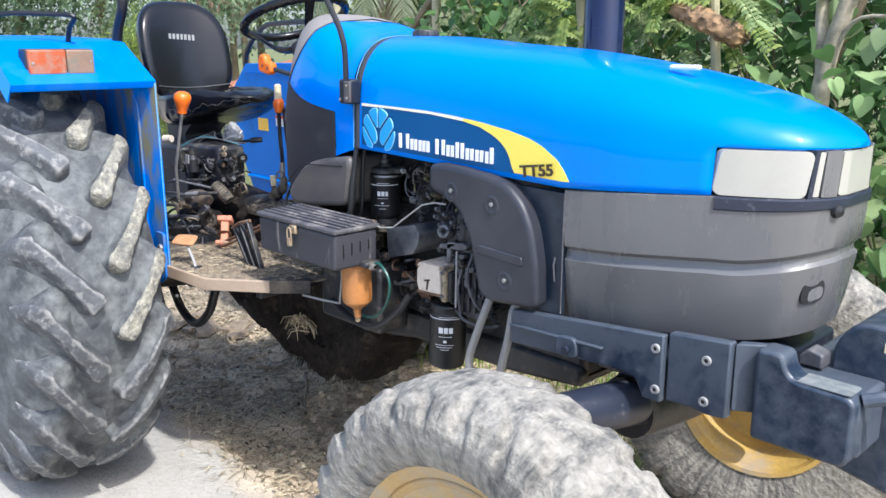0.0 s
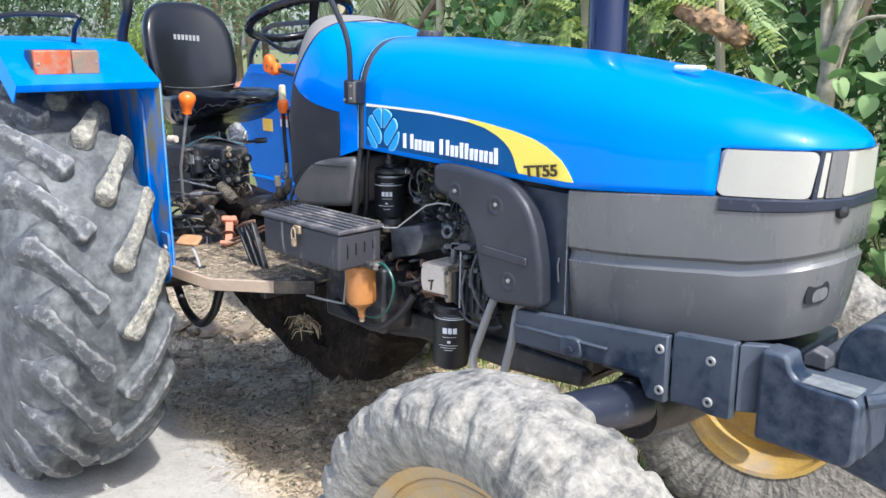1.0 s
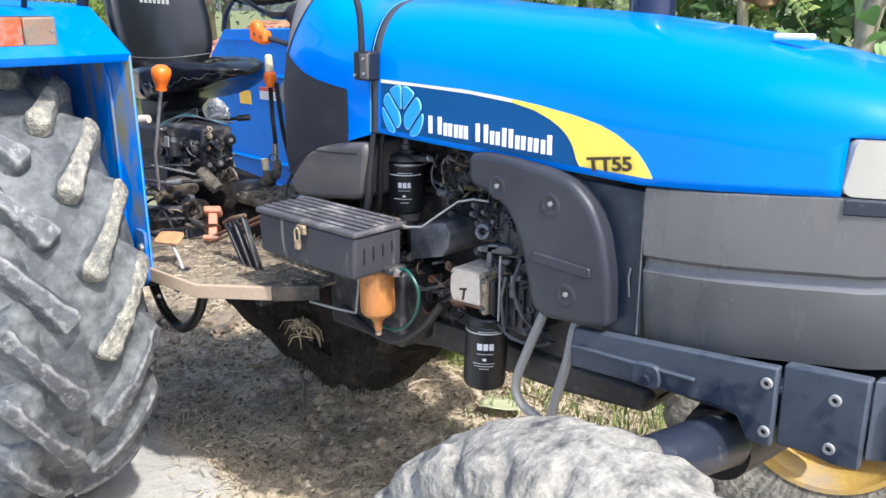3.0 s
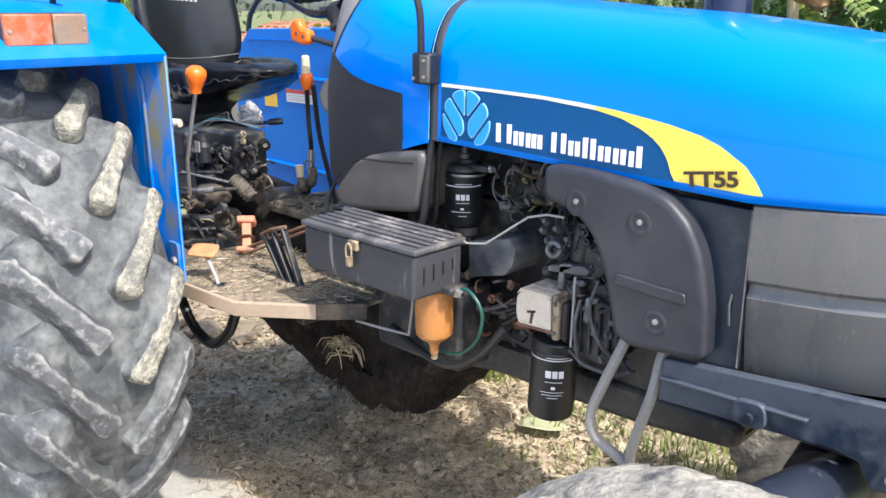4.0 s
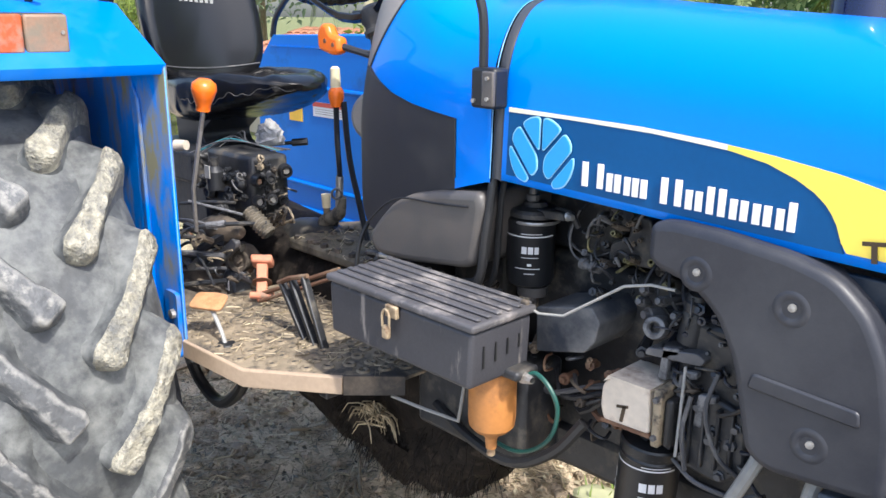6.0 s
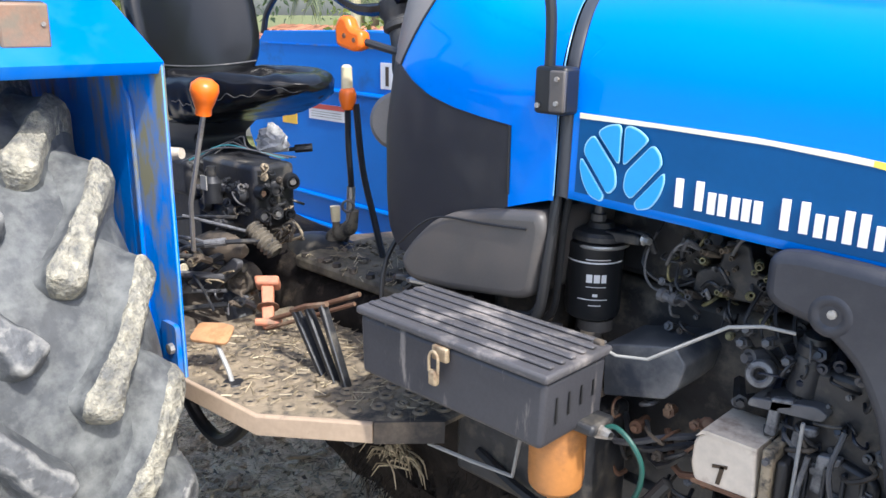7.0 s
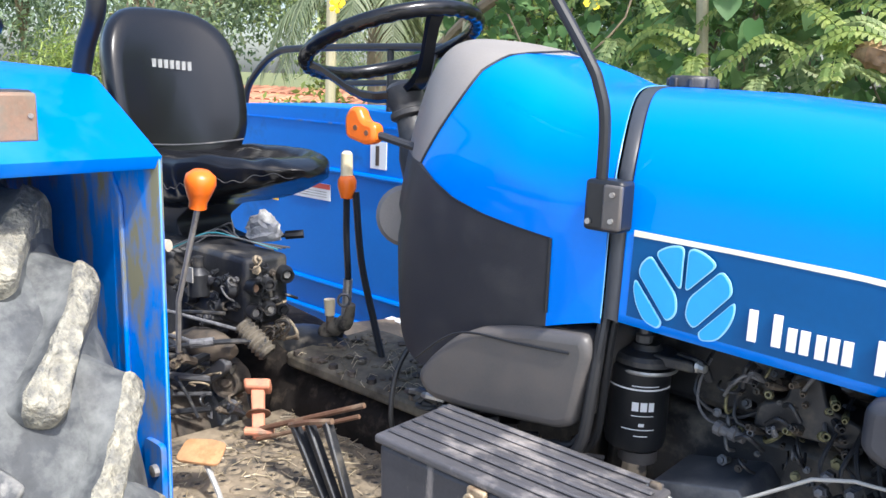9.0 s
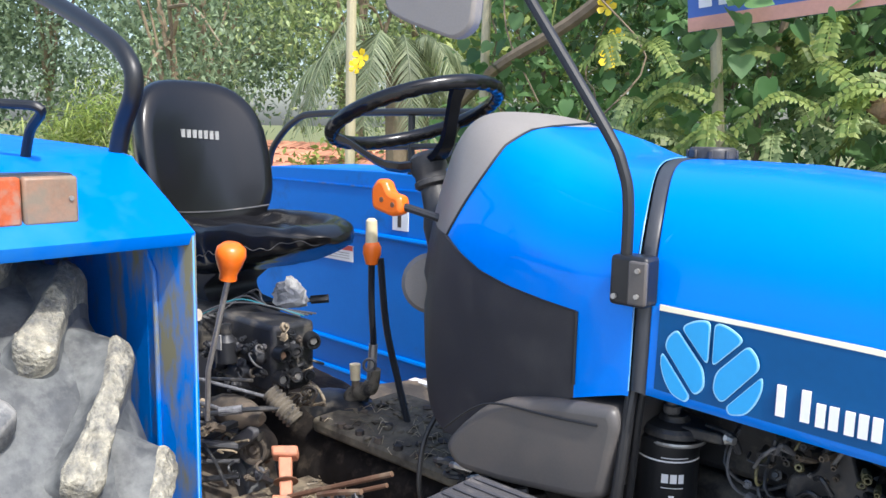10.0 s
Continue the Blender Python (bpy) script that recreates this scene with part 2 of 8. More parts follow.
pink_paint = material("salmon_pedal_paint", (0.60, 0.24, 0.14), 0.55, vary=0.25, bump=0.15, dirt=(0.3, 0.2, 0.14), dirt_amount=0.25, dirt_scale=25, edge=0.1)
cream = material("cream_plastic", (0.72, 0.62, 0.40), 0.45, vary=0.1, bump=0.03)
lamp_orange = material("lamp_orange_lens", (0.42, 0.085, 0.025), 0.4, vary=0.25, bump=0.15, fine=140, dirt=(0.32, 0.18, 0.12), dirt_amount=0.42, dirt_scale=26, edge=0.2)
lamp_brown = material("lamp_dusty_clear_lens", (0.25, 0.15, 0.095), 0.45, vary=0.3, bump=0.2, fine=140, dirt=(0.20, 0.16, 0.115), dirt_amount=0.5, dirt_scale=26, edge=0.2)
lens_white = material("headlamp_lens", (0.42, 0.40, 0.34), 0.12, vary=0.05, scale=9, bump=0.03, fine=120, coat=0.6)
chrome = material("chrome", (0.75, 0.75, 0.75), 0.12, metal=1.0, vary=0.05, bump=0.0)
decal_navy = material("navy_decal", (0.0, 0.075, 0.23), 0.45, vary=0.08, bump=0.02, spec=0.25)
decal_yellow = material("yellow_decal", (0.92, 0.72, 0.10), 0.4, vary=0.05, bump=0.02)
decal_white = material("white_decal", (0.85, 0.85, 0.85), 0.4, vary=0.04, bump=0.02)
decal_cream = material("cream_decal", (0.86, 0.82, 0.62), 0.4, vary=0.05, bump=0.02)
decal_cyan = material("light_blue_decal", (0.02, 0.34, 0.72), 0.4, vary=0.06, bump=0.02)
decal_pale = material("pale_blue_decal_edge", (0.30, 0.62, 0.85), 0.4, vary=0.05, bump=0.0)
decal_black = material("dark_brown_decal", (0.05, 0.03, 0.015), 0.5, vary=0.05, bump=0.0)
print_white = material("white_print", (0.7, 0.7, 0.7), 0.5, vary=0.1, bump=0.0)
print_dim = material("faded_grey_print", (0.30, 0.30, 0.29), 0.5, vary=0.3, bump=0.0)
sticker_red = material("red_sticker_print", (0.5, 0.05, 0.03), 0.5, vary=0.1, bump=0.0)
sticker_yellow = material("yellow_sticker", (0.7, 0.42, 0.03), 0.5, vary=0.15, bump=0.0)
step_sheet = material("dusty_step_plate", (0.225, 0.18, 0.122), 0.85, vary=0.4, scale=14, bump=0.6, fine=60, dirt=(0.045, 0.04, 0.034), dirt_amount=0.42, dirt_scale=15, edge=0.12)
step_edge = material("tan_step_edge", (0.38, 0.285, 0.20), 0.7, vary=0.2, bump=0.2, dirt=(0.10, 0.08, 0.065), dirt_amount=0.25, dirt_scale=14, edge=0.1)
brass_rust = material("pale_rusty_plate", (0.42, 0.22, 0.10), 0.6, vary=0.35, scale=20, bump=0.25, dirt=(0.33, 0.17, 0.07), dirt_amount=0.35, dirt_scale=25)
brass = material("worn_brass", (0.40, 0.31, 0.20), 0.5, metal=0.3, vary=0.35, scale=40, bump=0.2, dirt=(0.2, 0.12, 0.07), dirt_amount=0.3, dirt_scale=40)
tool_grey = material("charcoal_toolbox_plastic", (0.046, 0.046, 0.053), 0.46, vary=0.2, bump=0.12, fine=200, dirt=(0.20, 0.18, 0.165), dirt_amount=0.24, dirt_scale=34, streak=0.16, edge=0.09)
tool_lid = material("dusty_toolbox_lid", (0.080, 0.077, 0.081), 0.55, vary=0.25, bump=0.2, dirt=(0.30, 0.27, 0.25), dirt_amount=0.30, dirt_scale=14, edge=0.2)
casing_white = material("chalky_casting_paint", (0.60, 0.52, 0.42), 0.6, vary=0.2, bump=0.15, dirt=(0.22, 0.14, 0.1), dirt_amount=0.28, dirt_scale=14)
green_hose = material("teal_hose", (0.012, 0.075, 0.06), 0.35, vary=0.15, bump=0.05)
plastic_bag = material("clear_plastic_bag", (0.34, 0.34, 0.33), 0.2, vary=0.5, scale=40, bump=0.5)
teal_wire = material("teal_wire", (0.05, 0.22, 0.26), 0.4, vary=0.15, bump=0.0)
straw_mat = leaf_material("dry_straw", (0.13, 0.10, 0.06), (0.60, 0.50, 0.33), 0.1)
tan_dust = material("dusty_tan_iron", (0.30, 0.24, 0.16), 0.7, vary=0.35, scale=30, bump=0.4, dirt=(0.05, 0.045, 0.04), dirt_amount=0.4, dirt_scale=30, edge=0.12)
mud_boot = material("muddy_rubber_boot", (0.155, 0.133, 0.10), 0.8, vary=0.3, scale=25, bump=0.4, dirt=(0.04, 0.036, 0.032), dirt_amount=0.4, dirt_scale=30, edge=0.12)
dry_dirt = material("dry_dirt", (0.25, 0.195, 0.135), 0.95, vary=0.4, scale=30, bump=0.6, fine=80)
leaf_fallen = leaf_material("pale_fallen_leaf", (0.45, 0.46, 0.28), (0.52, 0.51, 0.33), 0.3)
clod_dirt = material("crumbly_brown_dirt", (0.36, 0.285, 0.20), 0.95, vary=0.5, scale=5, bump=0.7, fine=80, dirt=(0.11, 0.085, 0.06), dirt_amount=0.35, dirt_scale=6, edge=0.3)
litter_mat = leaf_material("dead_leaf", (0.05, 0.042, 0.026), (0.52, 0.45, 0.31), 0.1)
bark = material("pale_bark", (0.22, 0.17, 0.11), 0.9, vary=0.3, scale=8, bump=0.6, fine=40)
bark_pale = material("pale_grey_bark", (0.42, 0.36, 0.27), 0.9, vary=0.3, scale=10, bump=0.6, fine=50, dirt=(0.16, 0.15, 0.11), dirt_amount=0.25, dirt_scale=12)
bark_dark = material("dark_bark", (0.09, 0.065, 0.045), 0.9, vary=0.3, scale=8, bump=0.6, fine=40)
bamboo = material("bamboo_pole", (0.45, 0.40, 0.25), 0.6, vary=0.15, bump=0.2)
leaf_vine = leaf_material("vine_leaf", (0.06, 0.15, 0.046), (0.25, 0.42, 0.155), 0.45)
leaf_small = leaf_material("small_leaf", (0.045, 0.11, 0.028), (0.19, 0.31, 0.10), 0.35)
leaf_yellowish = leaf_material("yellow_green_leaf", (0.13, 0.21, 0.045), (0.36, 0.42, 0.11), 0.45)
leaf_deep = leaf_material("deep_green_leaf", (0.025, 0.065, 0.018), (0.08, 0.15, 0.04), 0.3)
leaf_pale = leaf_material("pale_vine_leaf", (0.16, 0.30, 0.10), (0.50, 0.60, 0.30), 0.45)
# leaf greens paled so that the colour itself carries the distance haze
leaf_far_hazy = leaf_material("far_hazy_green_leaf", (0.17, 0.25, 0.09), (0.50, 0.58, 0.25), 0.45)
leaf_far_dark_hazy = leaf_material("far_hazy_bluish_leaf", (0.11, 0.17, 0.095), (0.33, 0.42, 0.25), 0.45)
leaf_palm = leaf_material("palm_leaf", (0.11, 0.15, 0.07), (0.30, 0.34, 0.19), 0.35)
petal_yellow = leaf_material("yellow_petal", (0.75, 0.5, 0.01), (0.9, 0.68, 0.03), 0.3)
roof_clay = material("clay_roof_tile", (0.42, 0.17, 0.10), 0.8, vary=0.3, scale=3, bump=0.3, fine=30)
wall_plaster = material("pale_plaster", (0.55, 0.48, 0.38), 0.8, vary=0.12, bump=0.2)
sign_blue = material("sign_blue", (0.06, 0.14, 0.42), 0.5, vary=0.1, bump=0.0)
sign_pink = material("sign_pink_band", (0.62, 0.32, 0.24), 0.5, vary=0.1, bump=0.0)


# ---- mesh building ----
class Mesh:
    """Collects points and faces of one mesh."""

    def __init__(self):
        self.v, self.f = [], []

    def add(self, verts, faces):
        k = len(self.v)
        self.v += [tuple(p) for p in verts]
        self.f += [tuple(k + i for i in face) for face in faces]
        return self

    def box(self, x0, x1, y0, y1, z0, z1, m=None):
        p = [(x, y, z) for x in (x0, x1) for y in (y0, y1) for z in (z0, z1)]
        if m is not None:
            p = [m @ Vector(q) for q in p]
        return self.add(p, [(0, 1, 3, 2), (4, 6, 7, 5), (0, 4, 5, 1), (2, 3, 7, 6), (0, 2, 6, 4), (1, 5, 7, 3)])

    def rings(self, rows, caps=True, closed=True):
        """Skins rows of equally many points; each row is a ring when closed."""
        n = len(rows[0])
        k = len(self.v)
        for r in rows:
            self.v += [tuple(p) for p in r]
        for a in range(len(rows) - 1):
            for b in range(n if closed else n - 1):
                c = (b + 1) % n
                self.f.append((k + a * n + b, k + a * n + c, k + (a + 1) * n + c, k + (a + 1) * n + b))
        if caps and closed:
            self.f.append(tuple(k + i for i in reversed(range(n))))
            self.f.append(tuple(k + (len(rows) - 1) * n + i for i in range(n)))
        return self

    def tube(self, pts, r, n=10, caps=True):
        pts = [Vector(p) for p in pts]
        rad = [float(q) for q in r] if isinstance(r, (list, tuple)) else [float(r)] * len(pts)
        t = (pts[1] - pts[0]).normalized()
        side = t.orthogonal().normalized()
        rows = []
        for i, p in enumerate(pts):
            d = (pts[min(i + 1, len(pts) - 1)] - pts[max(i - 1, 0)]).normalized()
            side = (side - d * side.dot(d)).normalized()
            up = d.cross(side)
            rows.append([p + rad[i] * (math.cos(a) * side + math.sin(a) * up) for a in (2 * math.pi * k / n for k in range(n))])
        return self.rings(rows, caps)

    def cyl(self, a, b, r0, r1=None, n=20):
        return self.tube([a, b], [r0, r0 if r1 is None else r1], n)

    def revolve(self, profile, origin, axis, n=32, caps=False):
        """profile: pairs of radius and distance along the axis."""
        d = Vector(axis).normalized()
        s = d.orthogonal().normalized()
        u = d.cross(s)
        o = Vector(origin)
        rows = [[o + d * h + max(r, 1e-4) * (math.cos(2 * math.pi * k / n) * s + math.sin(2 * math.pi * k / n) * u) for k in range(n)] for r, h in profile]
        return self.rings(rows, caps)

    def prism(self, poly, y0, y1):
        """An outline in x and z, given thickness along y."""
        n = len(poly)
        area = sum(poly[i][0] * poly[(i + 1) % n][1] - poly[(i + 1) % n][0] * poly[i][1] for i in range(n))
        if area < 0:
            poly = poly[::-1]
        v = [(x, y0, z) for x, z in poly] + [(x, y1, z) for x, z in poly]
        f = [tuple(range(n)), tuple(reversed(range(n, 2 * n)))]
        f += [(i, i + n, (i + 1) % n + n, (i + 1) % n) for i in range(n)]
        return self.add(v, f)

    def slab(self, poly, z0, z1):
        """An outline in x and y, given thickness along z."""
        n = len(poly)
        area = sum(poly[i][0] * poly[(i + 1) % n][1] - poly[(i + 1) % n][0] * poly[i][1] for i in range(n))
        if area < 0:
            poly = poly[::-1]
        v = [(x, y, z0) for x, y in poly] + [(x, y, z1) for x, y in poly]
        f = [tuple(reversed(range(n))), tuple(range(n, 2 * n))]
        f += [(i, (i + 1) % n, (i + 1) % n + n, i + n) for i in range(n)]
        return self.add(v, f)

    def ball(self, c, r, nu=16, nv=10):
        r = r if isinstance(r, (list, tuple)) else (r, r, r)
        rows = [[(c[0] + r[0] * math.sin(b) * math.cos(a), c[1] + r[1] * math.sin(b) * math.sin(a), c[2] - r[2] * math.cos(b))
                 for a in (2 * math.pi * k / nu for k in range(nu))] for b in (math.pi * (j + 0.02) / (nv + 0.04) for j in range(nv + 1))]
        return self.rings(rows)

    def data(self, name, mat, smooth=35, weld=False):
        me = bpy.data.meshes.new(name)
        me.from_pydata(self.v, [], self.f)
        bm = bmesh.new()
        bm.from_mesh(me)
        if weld:
            bmesh.ops.remove_doubles(bm, verts=bm.verts, dist=0.0004)
        bmesh.ops.recalc_face_normals(bm, faces=bm.faces)
        bm.to_mesh(me)
        bm.free()
        if smooth:
            me.shade_smooth()
            me.set_sharp_from_angle(angle=radians(smooth))
        me.materials.append(mat)
        return me


def part(name, mb, mat, parent, label="", bevel=0.0, smooth=35, seg=2, weld=False):
    ob = new(name, mb.data(name, mat, smooth, weld))
    ob.parent = parent
    if bevel:
        bv = ob.modifiers.new("bevel", "BEVEL")
        bv.width, bv.segments, bv.limit_method, bv.angle_limit = bevel, seg, "ANGLE", radians(40)
        bv.harden_normals = False
    return tagged(ob, label)


def thing(name, label, category, group="", kind=""):
    return tagged(new(name), label, category, group, kind)


def solo(name, mb, mat, label, category, group="", kind="", bevel=0.0, smooth=35):
    return tagged(part(name, mb, mat, None, "", bevel, smooth), label, category, group, kind)


def spline(pts, k=6):
    """Catmull-Rom through the points, k steps to each stretch."""
    p = [Vector(q) for q in pts]
    p = [2 * p[0] - p[1]] + p + [2 * p[-1] - p[-2]]
    out = []
    for i in range(1, len(p) - 2):
        for s in range(k):
            t = s / k
            a, b, c, d = p[i - 1], p[i], p[i + 1], p[i + 2]
            out.append(0.5 * (2 * b + (c - a) * t + (2 * a - 5 * b + 4 * c - d) * t * t + (3 * b - a - 3 * c + d) * t ** 3))
    return out + [p[-2]]


def rounded(poly, r, k=4):
    """A closed outline in two dimensions with its corners rounded."""
    out = []
    n = len(poly)
    for i in range(n):
        a, b, c = Vector(poly[i - 1]), Vector(poly[i]), Vector(poly[(i + 1) % n])
        u, w = (a - b), (c - b)
        d = min(r, u.length * 0.45, w.length * 0.45)
        s, e = b + u.normalized() * d, b + w.normalized() * d
        for j in range(k + 1):
            t = j / k
            out.append(tuple((1 - t) ** 2 * s + 2 * t * (1 - t) * b + t * t * e))
    return out


def at_x(x, table):
    """Straight-line reading of a table of (x, value)."""
    return float(np.interp(x, [a for a, _ in table], [b for _, b in table]))


# ---- the tractor: rear axle at x = 0, front to +x, its centre line at y = 0 ----
tractor = thing("tractor", "blue farm tractor with dusty tyres, parked on bare dirt", "tractor")

HALF = [(1.0, 0.305), (1.13, 0.31), (1.9, 0.31), (2.05, 0.295), (2.15, 0.27), (2.25, 0.237), (2.33, 0.20), (2.39, 0.16), (2.425, 0.11), (2.443, 0.06), (2.45, 0.004)]
CROWN = [(1.12, 1.632), (1.3, 1.628), (1.5, 1.608), (1.7, 1.592), (1.85, 1.575), (2.0, 1.552), (2.15, 1.523), (2.25, 1.497), (2.35, 1.465), (2.41, 1.435), (2.45, 1.41)]


def hood_row(x, low, n=22, cut=None):
    """The bonnet's section at x, from one lower edge over the crown to the other; cut: leave out what lies below."""
    w, top = at_x(x, HALF), at_x(x, CROWN)
    base = low + 0.40 * (top - low)
    half = [(-w + 0.012 * ((z - low) / (top - low)), z) for z in (low, low + 0.5 * (base - low), base)]
    for k in range(1, n + 1):
        a = math.pi / 2 * k / n
        half.append((-(w - 0.008) * math.cos(a) ** 0.72, base + (top - base) * math.sin(a) ** 0.85))
    if cut is not None:
        ys, zs = [p[0] for p in half], [p[1] for p in half]
        # even steps along the curve near the crown
        dense = [(float(np.interp(cut + (top - cut) * q, zs, ys)), cut + (top - cut) * q) for q in [1 - (1 - t / 60) ** 2 for t in range(61)]]
        run = [0.0]
        for a, b in zip(dense[:-1], dense[1:]):
            run.append(run[-1] + math.hypot(b[0] - a[0], b[1] - a[1]))
        want = [run[-1] * k / (n + 2) for k in range(n + 3)]
        half = [(float(np.interp(q, run, [d[0] for d in dense])), float(np.interp(q, run, [d[1] for d in dense]))) for q in want]
    pull = 0.085 * min(1.0, max(0.0, (1.65 - x) / 0.5))
    half = [(x - pull * (1 - (y / w) ** 2) ** 1.5, y, z) for y, z in ((max(-w, y), z) for y, z in half)]
    return half + [(a, -y, z) for a, y, z in reversed(half[:-1])]


LOW = [(1.12, 1.310), (1.74, 1.286), (1.91, 1.281), (2.09, 1.291), (2.24, 1.298)]
BROW = 1.397
xs_hood = [1.155, 1.157, 1.2, 1.3, 1.4, 1.5, 1.6, 1.7, 1.8, 1.9, 1.98, 2.05, 2.12, 2.18, 2.21, 2.238]
upper = [hood_row(x, at_x(x, LOW), cut=BROW) for x in xs_hood + [2.26, 2.28, 2.30, 2.32, 2.338, 2.355, 2.37, 2.385, 2.398, 2.41, 2.42, 2.428, 2.435, 2.44, 2.445, 2.449]]
mb = Mesh().rings(upper, caps=False, closed=False)
for sy in (1, -1):
    side = []
    for i, x in enumerate(xs_hood):
        full = hood_row(x, at_x(x, LOW))
        ys, zs = [p[1] for p in full[:25]], [p[2] for p in full[:25]]
        a, z0 = upper[i][0], at_x(x, LOW)
        row = [(x, float(np.interp(z, zs, ys)), z) for z in np.linspace(z0, BROW, 7)[:-1]] + [a]
        side.append([(p[0], sy * p[1], p[2]) for p in row])
    mb.rings(side, caps=False, closed=False)
hood = part("hood", mb, blue, tractor, "glossy blue bonnet with side decal", smooth=60, weld=True)
sol = hood.modifiers.new("thickness", "SOLIDIFY")
sol.thickness, sol.offset = 0.006, -1

# decal on the bonnet's side
YELLOW_TOP = [(1.168, 1.440), (1.30, 1.436), (1.436, 1.432), (1.55, 1.424), (1.644, 1.414), (1.738, 1.400), (1.80, 1.386), (1.84, 1.371), (1.887, 1.343), (1.908, 1.32), (1.922, 1.297)]
NAVY_TOP = [(1.168, 1.432), (1.30, 1.430), (1.458, 1.424), (1.584, 1.413), (1.64, 1.402), (1.683, 1.386), (1.71, 1.371), (1.73, 1.354), (1.745, 1.33), (1.752, 1.31), (1.756, 1.294)]


def side_sheet(name, x0, x1, low, high, mat, parent, proud, label="", n=40, sy=-1):
    """A thin sheet on the bonnet's side between two curves."""
    rows = []
    for i in range(n + 1):
        x = x0 + (x1 - x0) * i / n
        zl, zh = low(x), high(x)
        zh = max(zh, zl + 0.0005)
        row = []
        for y in (proud, proud - 0.002):
            for j in range(5):
                z = zl + (zh - zl) * (j if y == proud else 4 - j) / 4
                top, lo = at_x(x, CROWN), at_x(x, LOW)
                row.append((x, sy * (at_x(x, HALF) - 0.012 * (z - lo) / (top - lo) + y), z))
        rows.append(row)
    return part(name, Mesh().rings(rows), mat, parent, label, smooth=30)


side_sheet("navy_decal", 1.168, 1.756, lambda x: at_x(x, LOW) + 0.013, lambda x: at_x(x, NAVY_TOP), decal_navy, hood, 0.0022, "navy blue decal field")
side_sheet("stripe", 1.168, 1.58, lambda x: at_x(x, NAVY_TOP), lambda x: at_x(x, YELLOW_TOP), decal_cream, hood, 0.0030, "cream tapering stripe")
side_sheet("swoosh", 1.58, 1.922, lambda x: at_x(x, NAVY_TOP) if x < 1.756 else at_x(x, LOW) + 0.015, lambda x: at_x(x, YELLOW_TOP), decal_yellow, hood, 0.0030, "yellow decal swoosh")


def flat_on_side(name, poly, mat, proud, y=-0.3115, parent=hood, label=""):
    return part(name, Mesh().prism(poly, y - proud, y), mat, parent, label, smooth=0)


# emblem: a rounded oval cut into plain leaf-like fields
ex, ez, ew, eh = 1.247, 1.371, 0.071, 0.060
for sg in (-1, 1):
    for pts in ([(0.04, 1.0), (0.04, -0.02), (0.62, 0.73), (0.34, 0.95)],
                [(0.70, 0.66), (0.11, -0.12), (0.08, -0.55), (0.26, -0.78), (0.92, 0.18), (0.88, 0.42)],
                [(0.98, 0.06), (0.35, -0.82), (0.42, -0.98), (0.72, -0.90), (0.92, -0.55), (1.0, -0.2)]):
        poly = [(ex + sg * ew * u, ez + eh * v - 0.035 * sg * ew * u) for u, v in pts]
        flat_on_side("emblem_rim", rounded(poly, 0.010), decal_pale, 0.0026)
        c_ = Vector((sum(p[0] for p in poly) / len(poly), sum(p[1] for p in poly) / len(poly)))
        flat_on_side("emblem_field", rounded([tuple(Vector(p) + (c_ - Vector(p)).normalized() * 0.0026) for p in poly], 0.010), decal_cyan, 0.0034)

# the maker's lettering as plain white bars of its size
x = 1.336
for strokes, high in (((0.0, 0.030), 0.040), ((0.0, 0.015), 0.029), ((0.0, 0.015, 0.030), 0.029), ((), 0.0175), ((0.0, 0.024), 0.040), ((0.0, 0.016), 0.029), ((0.0,), 0.040), ((0.0,), 0.040), ((0.0, 0.016), 0.029), ((0.0, 0.016), 0.029), ((0.0, 0.016), 0.040)):
    if not strokes:
        x += high
        continue
    z = 1.3265 - 0.035 * (x - 1.336)
    for k, off in enumerate(strokes):
        top = 0.029 if high > 0.03 and len(strokes) > 1 and strokes[-1] < 0.02 and k == 0 else high
        flat_on_side("lettering_bar", [(x + off, z), (x + off + 0.0105, z), (x + off + 0.0105, z + top), (x + off, z + top)], decal_white, 0.003)
    x += strokes[-1] + 0.0105 + 0.0076


def text_part(body, size, m, mat, parent, label, depth=0.001):
    cu = bpy.data.curves.new("lettering", "FONT")
    cu.body, cu.size, cu.extrude, cu.offset = body, size, depth, 0.0012
    tmp = bpy.data.objects.new("lettering", cu)
    me = bpy.data.meshes.new_from_object(tmp)
    bpy.data.objects.remove(tmp)
    me.materials.clear()
    me.materials.append(mat)
    ob = new("lettering", me)
    ob.parent = parent
    ob.matrix_basis = m
    return tagged(ob, label)


text_part("TT55", 0.042, pose(1.782, -0.3155, 1.2945, 90, -7.5, 0) @ Matrix.Diagonal((1.10, 0.90, 1.0, 1.0)), decal_black, hood, "dark type lettering")

# small fittings on the bonnet
part("hood_handle", Mesh().box(2.035, 2.11, -0.10, -0.080, 1.546, 1.558), decal_white, hood, "small white handle", bevel=0.005)
mb = Mesh().revolve([(0.0, 0.02), (0.036, 0.02), (0.04, 0.014), (0.04, 0.0), (0.028, -0.004), (0.028, -0.03)], (1.075, 0.03, 1.630), (0, 0, 1), 18)
for k in range(9):
    a = 2 * math.pi * k / 9
    mb.box(-0.004, 0.004, 0.037, 0.043, 0, 0.016, Matrix.Translation((1.075, 0.03, 1.630)) @ Matrix.Rotation(a, 4, "Z"))
part("filler_cap", mb, black_plastic, tractor, "black ribbed filler cap", bevel=0.002)


